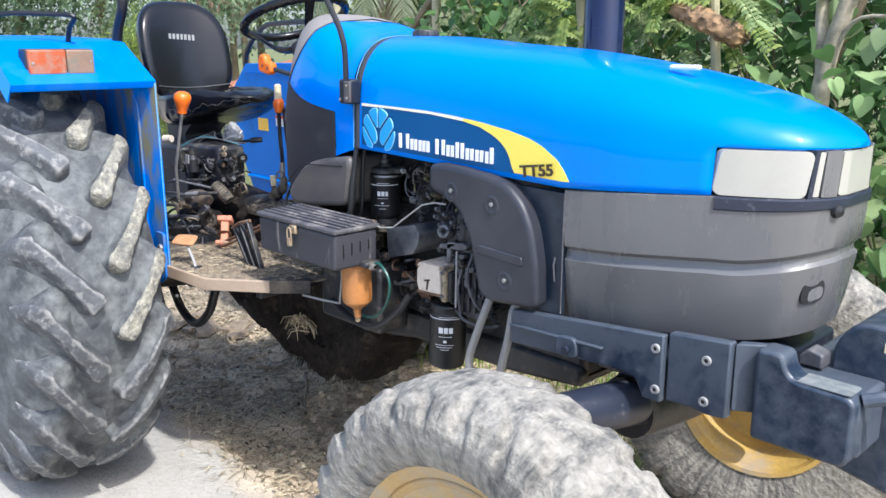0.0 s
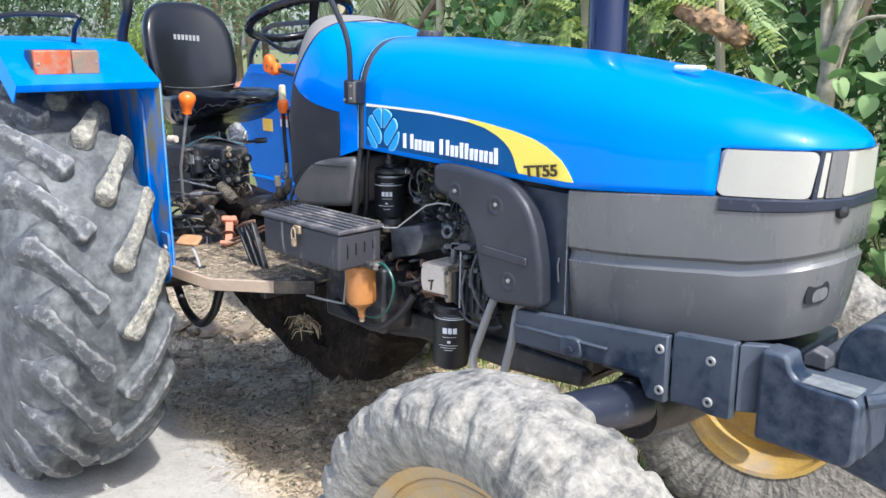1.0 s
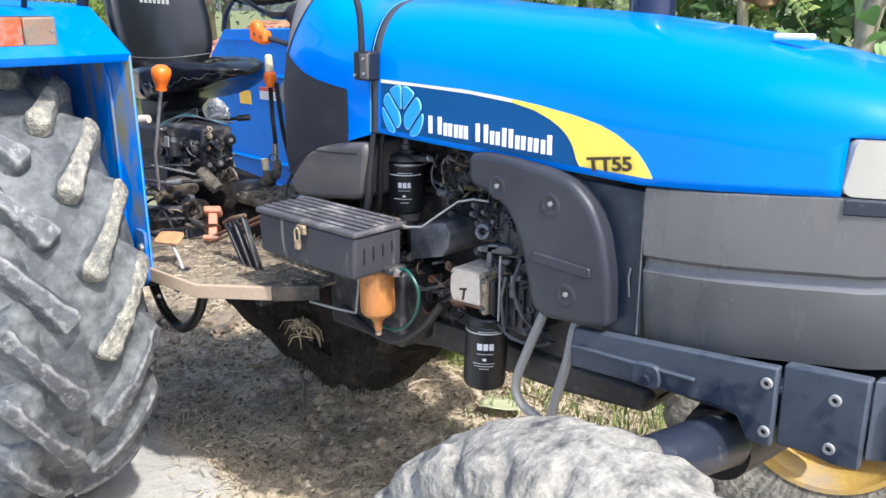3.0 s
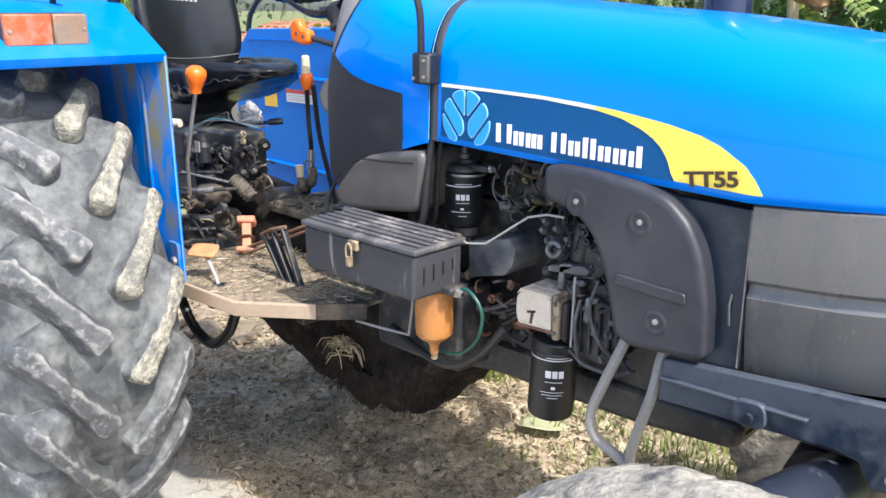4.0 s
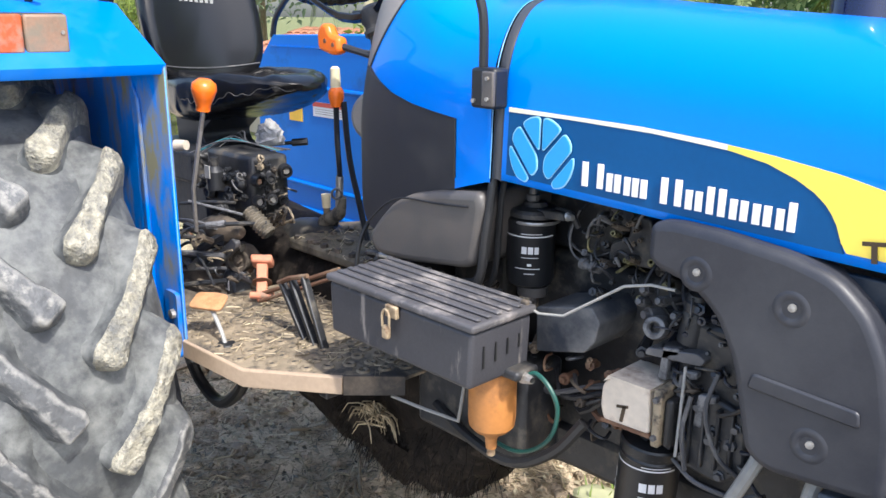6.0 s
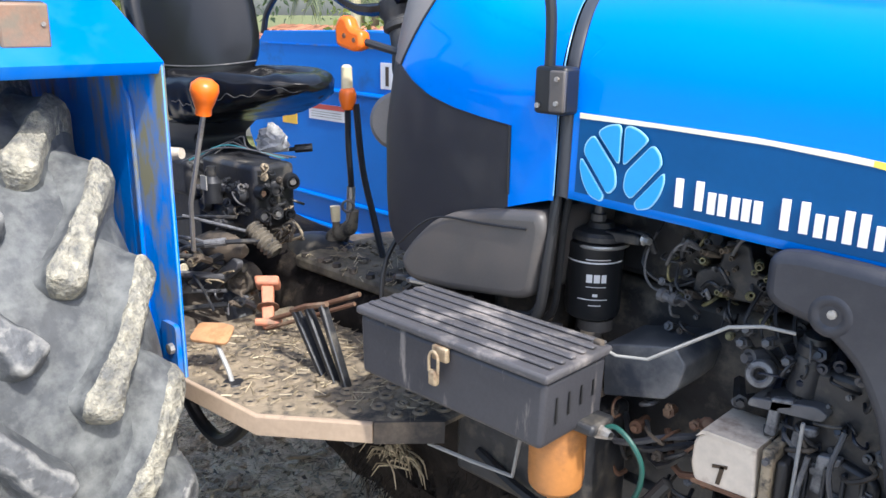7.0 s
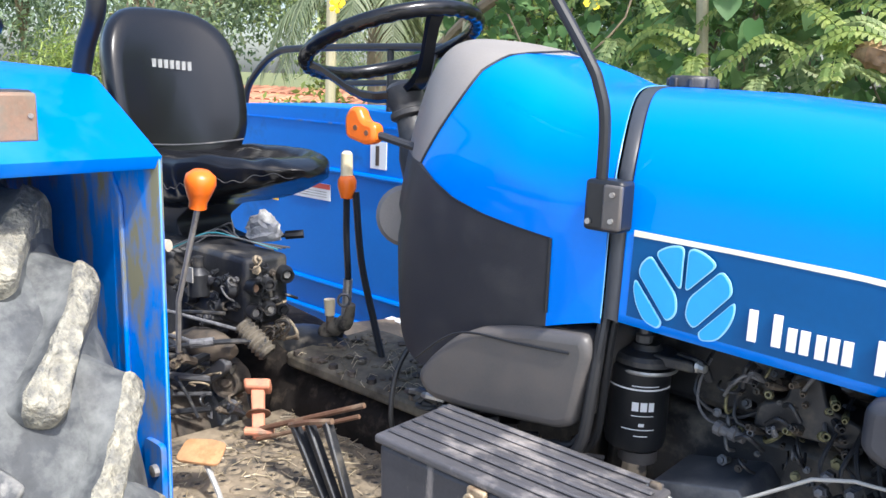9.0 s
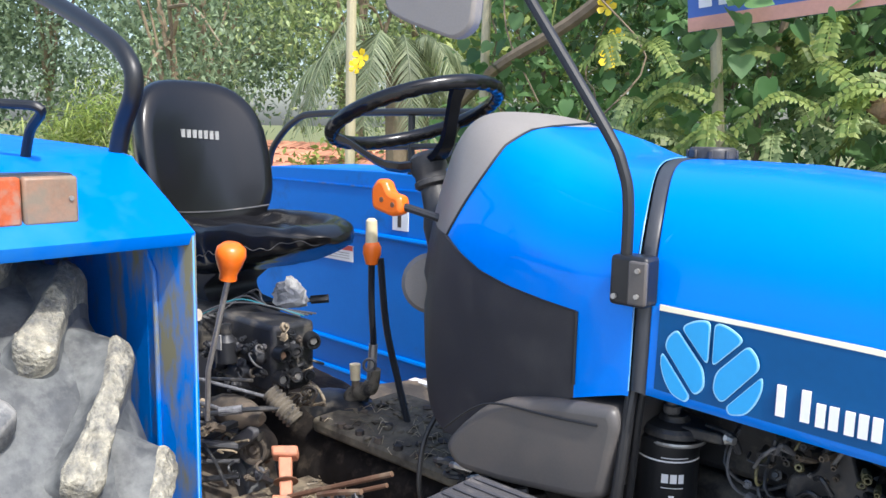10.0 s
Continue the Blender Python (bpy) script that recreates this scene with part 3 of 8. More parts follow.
# ---- nose: grille cowl, lamps ----
def nose_plan(inset=0.0, x0=1.907):
    """The outline of the nose seen from above, from one side round to the other."""
    half = [(x0, -min(0.302, at_x(x0, HALF)))] + [(x, -w) for x, w in HALF if x > x0 + 0.05]
    pts = spline([(x, y, 0) for x, y in half[:-1]], 4)
    pts = [(p.x, p.y) for p in pts]
    pts = [(x, y) for x, y in pts] + [(x, -y) for x, y in reversed(pts)]
    out = []
    for i, (x, y) in enumerate(pts):
        a, b = Vector(pts[max(i - 1, 0)]), Vector(pts[min(i + 1, len(pts) - 1)])
        t = (b - a).normalized()
        out.append((x - t.y * inset, y + t.x * inset))
    return out


def nose_rise(x, z):
    """The nose sweeps up towards the front, most of all at its lower edge."""
    front = max(0.0, (x - 2.28) / 0.16) ** 1.4
    return 0.020 * min(1.0, max(0.0, (x - 1.91) / 0.33)) + 0.032 * front * min(1.0, max(0.0, (1.29 - z) / 0.15))


def nose_band(levels, x0=1.907, thick=0.012):
    """levels: pairs of height and inset. A shell that follows the nose."""
    outer = [[(x, y, z + nose_rise(x, z)) for x, y in nose_plan(i, x0)] for z, i in levels]
    inner = [[(x, y, z + nose_rise(x, z)) for x, y in nose_plan(i + thick, x0)] for z, i in reversed(levels)]
    rows = outer + inner
    n = len(rows[0])
    cols = [[r[k] for r in rows] for k in range(n)]
    return Mesh().rings(cols)


cowl = part("grille_cowl", nose_band([(0.952, 0.050), (0.958, 0.036), (1.015, 0.022), (1.108, 0.008), (1.118, 0.016), (1.132, 0.017), (1.142, 0.004), (1.2, 0.0), (1.275, -0.001), (1.278, 0.004)]), grey_plastic, tractor, "grey plastic nose cowl with moulded groove", smooth=40)
part("lamp_trim", nose_band([(1.248, -0.003), (1.251, -0.006), (1.273, -0.006), (1.277, -0.002)], 2.245, 0.01), navy_steel, cowl, "dark trim strip under the headlamps")
def on_nose(y, z, inset=0.0):
    """A frame on the nose's skin: x along it, y up, z outwards."""
    plan = nose_plan(inset)
    i = min(range(len(plan) // 2), key=lambda k: abs(plan[k][1] - y))
    t = (Vector(plan[i + 1]) - Vector(plan[i - 1])).normalized()
    m = Matrix(((t.x, 0, t.y), (t.y, 0, -t.x), (0, 1, 0))).to_4x4()
    return Matrix.Translation((plan[i][0], plan[i][1], z)) @ m


def plate_on(m, poly, h0, h1):
    mb = Mesh().slab(poly, h0, h1)
    mb.v = [tuple(m @ Vector(p)) for p in mb.v]
    return mb


sm_ = on_nose(-0.108, 1.098, 0.016)
part("slot", plate_on(sm_, rounded([(-0.030, -0.028), (0.030, -0.020), (0.030, 0.026), (-0.026, 0.020)], 0.018), -0.01, 0.0015), rubber_black, cowl, "dark slot moulded into the cowl")
part("slot_inner", plate_on(sm_, rounded([(-0.012, -0.024), (0.026, -0.014), (0.026, 0.012), (-0.010, 0.004)], 0.012), -0.01, 0.0022), grey_plastic, cowl)
part("badge", Mesh().revolve([(0.0, 0.016), (0.012, 0.012), (0.016, 0.0)], (2.434, -0.088, 1.272), (1, -0.5, 0), 14), rubber_black, cowl)


def lamp_piece(y_from, y_to, z0, z1, inset, thick, r=0.012, slant=0.0):
    """A curved lens on the nose between two y, its corners rounded."""
    front = nose_plan(inset, 2.10)
    run = [0.0]
    for a, b in zip(front[:-1], front[1:]):
        run.append(run[-1] + math.hypot(b[0] - a[0], b[1] - a[1]))
    fy = [p[1] for p in front]
    s0, s1 = (float(np.interp(y, fy, run)) for y in (y_from, y_to))
    rows = []
    for k in range(33):
        q = 0.5 - 0.5 * math.cos(math.pi * k / 32)
        d = min(q, 1 - q) * (s1 - s0)
        cut_ = r - math.sqrt(max(0.0, r * r - max(0.0, r - d) ** 2))
        row = []
        for lift, depth in ((0.0, 0.0), (0.08, 0.0), (0.5, 0.0), (0.92, 0.0), (1.0, 0.0), (1.0, thick), (0.0, thick)):
            z = z0 + cut_ + (z1 - z0 - 2 * cut_) * lift
            s = s0 + (s1 - s0) * q + slant * (lift - 0.5)
            x, y = float(np.interp(s, run, [p[0] for p in front])), float(np.interp(s, run, fy))
            c = Vector((1.9 - x, -y)).normalized() * depth
            row.append((x + c.x, y + c.y, z))
        rows.append(row)
    return Mesh().rings(rows)


for sy in (-1, 1):
    lamp = part("headlight", lamp_piece(*sorted((sy * 0.2395, sy * 0.149)), 1.300, 1.395, -0.001, 0.02, 0.016, 0.010), lens_white, tractor, "cream-white wraparound headlamp lens", smooth=40)
    part("bezel", lamp_piece(*sorted((sy * 0.148, sy * 0.140)), 1.298, 1.397, -0.002, 0.02, 0.002, 0.010), navy_steel, lamp)
part("grille", lamp_piece(-0.139, 0.139, 1.299, 1.397, 0.006, 0.02, 0.002), navy_steel, tractor, "dark grille panel between the headlamps")
part("grille_lens", lamp_piece(-0.138, -0.126, 1.303, 1.393, 0.001, 0.006, 0.003, 0.008), lens_white, tractor, "narrow clear marker lens")
part("grille_bar", lamp_piece(-0.123, -0.086, 1.301, 1.395, 0.000, 0.012, 0.004, 0.006), grey_plastic, tractor, "grey upright grille bar")
part("grille_lens", lamp_piece(-0.082, 0.082, 1.303, 1.393, 0.001, 0.006, 0.008, 0.006), lens_white, tractor, "clear marker lens beside the grille bar")
part("grille_bar", lamp_piece(0.086, 0.123, 1.301, 1.395, 0.000, 0.012, 0.004, 0.006), grey_plastic, tractor, "grey upright grille bar")

# ---- dash cowl ----
DTOP = [(0.62, 1.38), (0.66, 1.50), (0.70, 1.59), (0.73, 1.655), (0.76, 1.692), (0.80, 1.707), (0.86, 1.700), (0.94, 1.674), (1.0, 1.648), (1.06, 1.632), (1.12, 1.630)]
DHALF = [(0.62, 0.20), (0.66, 0.235), (0.70, 0.262), (0.78, 0.282), (0.9, 0.298), (1.0, 0.305), (1.12, 0.31)]
DLOW = [(0.62, 1.30), (0.66, 1.22), (0.70, 1.165), (0.735, 1.14), (0.78, 1.138), (0.83, 1.180), (0.90, 1.222), (1.0, 1.258), (1.034, 1.274), (1.12, 1.300)]
GREY_EDGE = [(1.30, 0.70), (1.45, 0.712), (1.49, 0.735), (1.545, 0.775), (1.60, 0.82), (1.645, 0.855), (1.675, 0.90), (1.69, 0.96), (1.72, 1.1)]
BLACK_EDGE = [(0.60, 1.50), (0.735, 1.487), (0.78, 1.462), (0.83, 1.44), (0.90, 1.424), (0.97, 1.414), (1.034, 1.407), (1.0345, 1.0), (1.2, 1.0)]


def curve_at(x, table):
    """Smooth reading of a table of (x, value)."""
    n = len(table)
    k = max(0, min(n - 2, sum(1 for a, _ in table if a <= x) - 1))
    def slope(i):
        lo, hi = table[max(i - 1, 0)], table[min(i + 1, n - 1)]
        return (hi[1] - lo[1]) / (hi[0] - lo[0])
    (x0, y0), (x1, y1) = table[k], table[k + 1]
    h = x1 - x0
    t = min(1.0, max(0.0, (x - x0) / h))
    return (2 * t ** 3 - 3 * t * t + 1) * y0 + (t ** 3 - 2 * t * t + t) * h * slope(k) + (3 * t * t - 2 * t ** 3) * y1 + (t ** 3 - t * t) * h * slope(k + 1)


def dash_row(x, n=34):
    w, top, low = curve_at(x, DHALF), curve_at(x, DTOP), curve_at(x, DLOW)
    base = low + 0.45 * (top - low)
    half = [(-w, low + (base - low) * j / 26) for j in range(27)]
    for k in range(1, n + 1):
        a = math.pi / 2 * k / n
        half.append((-w * math.cos(a) ** 0.7, base + (top - base) * math.sin(a) ** 0.9))
    pull = 0.085 + 0.065 * min(1.0, max(0.0, (1.0 - x) / 0.28))
    half = [(x - pull * (1 - (y / w) ** 2) ** 1.5, y, z) for y, z in half]
    return half + [(a, -y, z) for a, y, z in reversed(half[:-1])]


xs = sorted([0.62 + 0.508 * i / 100 for i in range(101)] + [1.0342])
grid = [dash_row(x) for x in xs]
dash_parts = {"blue": Mesh(), "grey": Mesh(), "black": Mesh()}
index = {k: {} for k in dash_parts}


def split(face, value):
    """Cuts a face in two along the line where value() is nought: first what lies below, then above."""
    low, high = [], []
    for k, p in enumerate(face):
        q = face[(k + 1) % len(face)]
        a, b = value(p), value(q)
        (low if a < 0 else high).append(p)
        if (a < 0) != (b < 0):
            c = tuple(u + (w - u) * a / (a - b) for u, w in zip(p, q))
            low.append(c)
            high.append(c)
    return low, high


def add_face(kind, face):
    if len(face) < 3:
        return
    mb, ids = dash_parts[kind], index[kind]
    out = []
    for p in face:
        key = tuple(round(c, 5) for c in p[1:])
        if key not in ids:
            ids[key] = len(mb.v)
            mb.v.append(p[1:])
        if ids[key] not in out:
            out.append(ids[key])
    if len(out) > 2:
        mb.f.append(tuple(out))


for i in range(len(grid) - 1):
    for j in range(len(grid[0]) - 1):
        # each corner carries its plan x before the crown pulls it back
        face = [(xs[a], *grid[a][b]) for a, b in ((i, j), (i, j + 1), (i + 1, j + 1), (i + 1, j))]
        if (xs[i] + xs[i + 1]) / 2 < 1.0342:
            black_, face = split(face, lambda p: p[3] - at_x(min(p[0], 1.034), BLACK_EDGE))
            add_face("black", black_)
        if len(face) > 2:
            grey_, blue_ = split(face, lambda p: p[0] - at_x(p[3], GREY_EDGE))
            add_face("grey", grey_)
            add_face("blue", blue_)
dash = part("dash_cowl", dash_parts["blue"], blue, tractor, "blue cowl behind the bonnet", smooth=50)
part("dash_top", dash_parts["grey"], dash_grey, dash, "grey textured dashboard shell", smooth=50)
part("lower_panel", dash_parts["black"], panel_black, dash, "textured black lower side panel", smooth=50)
for sy in (-1, 1):
    seam = [(x, sy * (curve_at(x, DHALF) + 0.0005), at_x(x, BLACK_EDGE)) for x in np.linspace(0.735, 1.033, 24)]
    part("seam", Mesh().tube(seam, 0.0018, 6), rubber_black, dash)
    part("seam", Mesh().tube([(1.034, sy * 0.3085, 1.408), (1.034, sy * 0.3085, 1.296)], 0.0032, 6), rubber_black, dash)
    pts = []
    for z in np.linspace(1.487, 1.686, 30):
        xx = at_x(z, GREY_EDGE)
        w, top, low = curve_at(xx, DHALF), curve_at(xx, DTOP), curve_at(xx, DLOW)
        base = low + 0.45 * (top - low)
        if z < base:
            y = w
        else:
            s = min(1.0, max(0.0, (z - base) / max(top - base, 1e-4))) ** (1 / 0.9)
            y = w * max(0.0, math.cos(math.asin(s))) ** 0.7
        pts.append((xx - (0.085 + 0.065 * min(1.0, max(0.0, (1.0 - xx) / 0.28))) * (1 - (y / w) ** 2) ** 1.5, sy * (y + 0.001), z + 0.001))
    part("seam", Mesh().tube(pts, 0.0022, 6), rubber_black, dash)
# back wall that closes the cowl towards the seat
part("firewall", Mesh().box(0.84, 0.86, -0.24, 0.24, 1.0, 1.60), panel_black, dash)

# rubber strip between cowl and bonnet
strip_rows = []
for x in (1.129, 1.133, 1.148, 1.1535):
    inset = 0.004 if x in (1.129, 1.1535) else 0.0
    strip_rows.append([(a, y * (1 - inset / 0.3), z - inset) for a, y, z in hood_row(x, at_x(x, LOW))])
strip = part("gap_strip", Mesh().rings(strip_rows, caps=False, closed=False), strip_grey, tractor, "black rubber strip between cowl and bonnet", smooth=50)
# thin pale tube: the bevel's highlight, put in as colour
part("cowl_edge", Mesh().tube([(a, y, z) for a, y, z in hood_row(1.1275, 1.308)], 0.0011, 6), blue_edge_light, dash, "pale highlight line along the edge of the cowl")

# mirror post, clamp and mirror
clamp = part("mirror_clamp", Mesh().box(1.108, 1.165, -0.345, -0.307, 1.437, 1.507), tube_black, tractor, "dark clamp with bolts", bevel=0.006)
part("clamp_plate", Mesh().box(1.140, 1.168, -0.352, -0.344, 1.442, 1.502), tank_grey, clamp, bevel=0.003)
for z in (1.455, 1.49):
    part("bolt", Mesh().cyl((1.156, -0.352, z), (1.156, -0.356, z), 0.0036, n=8), steel, clamp)
part("bolt", Mesh().cyl((1.118, -0.345, 1.45), (1.118, -0.35, 1.45), 0.004, n=8), steel, clamp)
post_path = [(1.124, -0.33, 1.44), (1.124, -0.33, 1.57), (1.112, -0.33, 1.625), (1.08, -0.33, 1.68), (0.94, -0.33, 1.868), (0.89, -0.33, 1.94), (0.83, -0.335, 1.985), (0.76, -0.34, 1.99)]
post = part("mirror_post", Mesh().tube(spline(post_path, 5), 0.0084, 10), tube_black, tractor, "black bent tube post")
mo = [(0.655, 1.90), (0.66, 1.865), (0.70, 1.845), (0.815, 1.808), (0.85, 1.825), (0.858, 1.88), (0.855, 1.99), (0.67, 1.99)]
part("mirror", Mesh().prism(rounded(mo, 0.03), -0.35, -0.325), dash_grey, tractor, "grey plastic rear-view mirror shell", bevel=0.006)

# ---- steering wheel ----
SC = Vector((0.393, 0.0, 1.700))
TILT_W = 21
sm = Matrix.Translation(SC) @ Matrix.Rotation(radians(-TILT_W), 4, "Y")
ring = []
for k in range(145):
    a = 2 * math.pi * k / 144
    row = []
    for b in (2 * math.pi * j / 14 for j in range(14)):
        # finger scallops along the rim's underside
        thick = 0.0165 - (0.0022 * (0.5 + 0.5 * math.cos(36 * a)) if math.sin(b) < -0.3 else 0.0)
        row.append(sm @ Vector(((0.190 + thick * math.cos(b)) * math.cos(a), (0.190 + thick * math.cos(b)) * math.sin(a), thick * math.sin(b))))
    ring.append(row)
wheel = part("steering_wheel", Mesh().rings(ring, caps=False), vinyl, tractor, "black rubber steering wheel", smooth=60)
for a in (105, 225, 345):
    c, s = math.cos(radians(a)), math.sin(radians(a))
    path = [(0.030, -0.112), (0.060, -0.108), (0.090, -0.096), (0.116, -0.074), (0.138, -0.048), (0.162, -0.022), (0.188, -0.004)]
    rows = []
    for i, (r_, z_) in enumerate(path):
        wide = (0.022, 0.021, 0.019, 0.017, 0.016, 0.017, 0.020)[i]
        rows.append([sm @ Vector((r_ * c - wide * q * s, r_ * s + wide * q * c, z_ + h)) for q, h in ((-1, 0.004), (-0.7, 0.010), (0.7, 0.010), (1, 0.004), (0.8, -0.009), (-0.8, -0.009))])
    part("spoke", Mesh().rings(rows), vinyl, wheel, smooth=50)
hub_axis = sm.to_3x3() @ Vector((0, 0, 1))
part("hub", Mesh().revolve([(0.0, -0.088), (0.030, -0.090), (0.040, -0.100), (0.042, -0.128), (0.036, -0.138), (0.036, -0.150), (0.041, -0.153), (0.041, -0.163), (0.034, -0.168), (0.0, -0.168)], SC, hub_axis, 24), black_plastic, wheel)
colm = -hub_axis
part("steering_column", Mesh().tube([SC + colm * 0.165, SC + colm * 0.21, SC + colm * 0.25, SC + colm * 0.52], [0.030, 0.034, 0.045, 0.05], 16), black_plastic, tractor, "black steering column shroud")

# hand throttle: orange grip on a dark arm
mb = Mesh().prism(rounded([(0.515, 1.515), (0.512, 1.555), (0.53, 1.575), (0.55, 1.572), (0.562, 1.548), (0.592, 1.545), (0.596, 1.512), (0.57, 1.503)], 0.012), -0.245, -0.215)
throttle = part("throttle_grip", mb, orange, tractor, "orange plastic throttle grip", bevel=0.008)
part("throttle_arm", Mesh().tube([(0.585, -0.23, 1.525), (0.66, -0.2, 1.505), (0.74, -0.18, 1.50)], 0.008, 8), black_plastic, throttle)
for xx, zz in ((0.545, 1.535), (0.575, 1.527)):
    part("grip_hole", Mesh().cyl((xx, -0.2465, zz), (xx, -0.243, zz), 0.005, n=10), rust, throttle)
part("grey_cover", Mesh().revolve([(0.0, 0.01), (0.055, 0.008), (0.065, -0.01), (0.06, -0.03)], (0.535, -0.09, 1.35), (0.6, -0.8, 0.1), 24), dash_grey, tractor, "round grey plastic cover")

# ---- seat ----
def seat_rows():
    keys = [(-0.42, 0.15, 1.405, 1.29), (-0.36, 0.19, 1.434, 1.265), (-0.25, 0.207, 1.440, 1.268), (-0.12, 0.205, 1.441, 1.292), (-0.05, 0.193, 1.441, 1.314), (0.0, 0.174, 1.438, 1.332), (0.05, 0.144, 1.432, 1.350), (0.10, 0.100, 1.422, 1.368), (0.13, 0.060, 1.411, 1.379), (0.145, 0.02, 1.402, 1.388)]
    out = []
    for x in [-0.42 + 0.565 * (k / 48) ** 0.86 for k in range(49)]:
        w, zt, zb = (float(np.interp(x, [q[0] for q in keys], [q[c] for q in keys])) for c in (1, 2, 3))
        row = []
        for k in range(64):
            a = 2 * math.pi * k / 64
            c, s = math.cos(a), math.sin(a)
            yy = w * math.copysign(abs(c) ** 0.42, c)
            mid, h = (zt + zb) / 2, (zt - zb) / 2
            # hollow top within a rounded rim, fading at the nose and under the backrest
            hollow = min(1.0, max(0.0, (0.075 - x) / 0.13)) * min(1.0, max(0.35, (x + 0.40) / 0.12))
            edge = min(1.0, max(0.0, (0.86 - abs(yy) / w) / 0.40))
            dip = 0.058 * hollow * edge * edge * (3 - 2 * edge) if s > 0.2 else 0.0
            z = mid + h * math.copysign(abs(s) ** (0.62 if s > 0 else 0.5), s) - dip
            if s > 0.2:
                z += 0.006 * noise.noise(Vector((x * 14, yy * 24, 3.0)))
            # wrinkled, gathered skirt of the loose cover
            loose = max(0.0, min(1.0, (mid + 0.01 - z) / h)) if s < 0.5 else 0.0
            wrinkle = noise.noise(Vector((x * 42, yy * 42, z * 16))) * 0.020 * loose + noise.noise(Vector((x * 9, yy * 9, z * 9))) * 0.004
            row.append((x + wrinkle * 0.6, -0.02 + yy * (1 + wrinkle * 4) * (1 - 0.04 * loose), z + wrinkle * 0.5))
        out.append(row)
    return out


seat = part("seat_cushion", Mesh().rings(seat_rows()), vinyl, tractor, "glossy black vinyl seat cushion", smooth=70)
# loose pale thread along the cover's gathered edge
thread = []
for k in range(90):
    q = k / 89
    x = -0.22 + 0.355 * q
    w = float(np.interp(x, [-0.25, -0.12, -0.05, 0.0, 0.05, 0.10, 0.13, 0.145], [0.227, 0.225, 0.213, 0.194, 0.164, 0.12, 0.08, 0.04]))
    z = float(np.interp(x, [-0.25, -0.05, 0.0, 0.05, 0.10, 0.145], [1.338, 1.352, 1.368, 1.380, 1.388, 1.394]))
    thread.append((x + 0.004, -w * 0.985 - 0.003, z + 0.006 * math.sin(23 * q) + 0.004 * math.sin(61 * q + 1)))
part("stitch", Mesh().tube(thread, 0.0008, 5), wire_dark, seat, "loose grey stitching thread")
back = part("backrest", Mesh(), vinyl, tractor, "glossy black vinyl backrest with stitched seam")
rows = []
N = 40
for off, grow in ((-0.035, 0.90), (-0.030, 0.97), (0.0, 1.0), (0.022, 0.985), (0.036, 0.94), (0.044, 0.80), (0.047, 0.55), (0.048, 0.25), (0.048, 0.02)):
    row = []
    for k in range(N):
        a = 2 * math.pi * k / N
        c, s = math.cos(a), math.sin(a)
        half_w = 0.205 * (1.0 - 0.10 * max(0, s))
        yy = grow * half_w * math.copysign(abs(c) ** 0.62, c)
        zz = grow * (0.205 if s > 0 else 0.228) * math.copysign(abs(s) ** 0.62, s)
        lean = -0.10 * (zz + 0.2) / 0.4
        wrap = 0.05 * (abs(yy) / 0.2) ** 2.2
        row.append((-0.387 + off + lean + wrap, -0.050 + yy, 1.588 + zz))
    rows.append(row)
old = back.data
back.data = Mesh().rings(rows).data("backrest", vinyl, 60)
bpy.data.meshes.remove(old)
seam = []
for k in range(15):
    y = -0.165 + 0.33 * k / 14
    seam.append((-0.349 + 0.05 * (abs(y) / 0.2) ** 2.2, -0.050 + y, 1.425 + 0.012 * (y / 0.16) ** 2))
part("stitched_seam", Mesh().tube(seam, 0.0022, 6), wire_dark, back)
for k in range(7):
    y = -0.118 + k * 0.0178
    part("lettering_bar", Mesh().box(-0.401, -0.395, y, y + 0.0115, 1.632 - 0.0012 * k, 1.654 - 0.0008 * k), print_dim, back)
mb = Mesh().prism(rounded([(-0.42, 1.31), (-0.12, 1.315), (-0.19, 1.275), (-0.25, 1.235), (-0.23, 1.20), (-0.14, 1.19), (-0.12, 1.17), (-0.40, 1.17)], 0.02), -0.15, 0.02)
part("seat_base", mb, black_plastic, tractor, "black sprung seat base", bevel=0.008)
part("adjust_rod", Mesh().tube([(-0.16, -0.14, 1.195), (-0.07, -0.04, 1.205), (0.0, 0.035, 1.214)], 0.006, 8), tube_black, tractor)
part("adjust_grip", Mesh().tube([(-0.01, 0.025, 1.213), (0.022, 0.060, 1.217)], 0.012, 8), black_plastic, tractor)

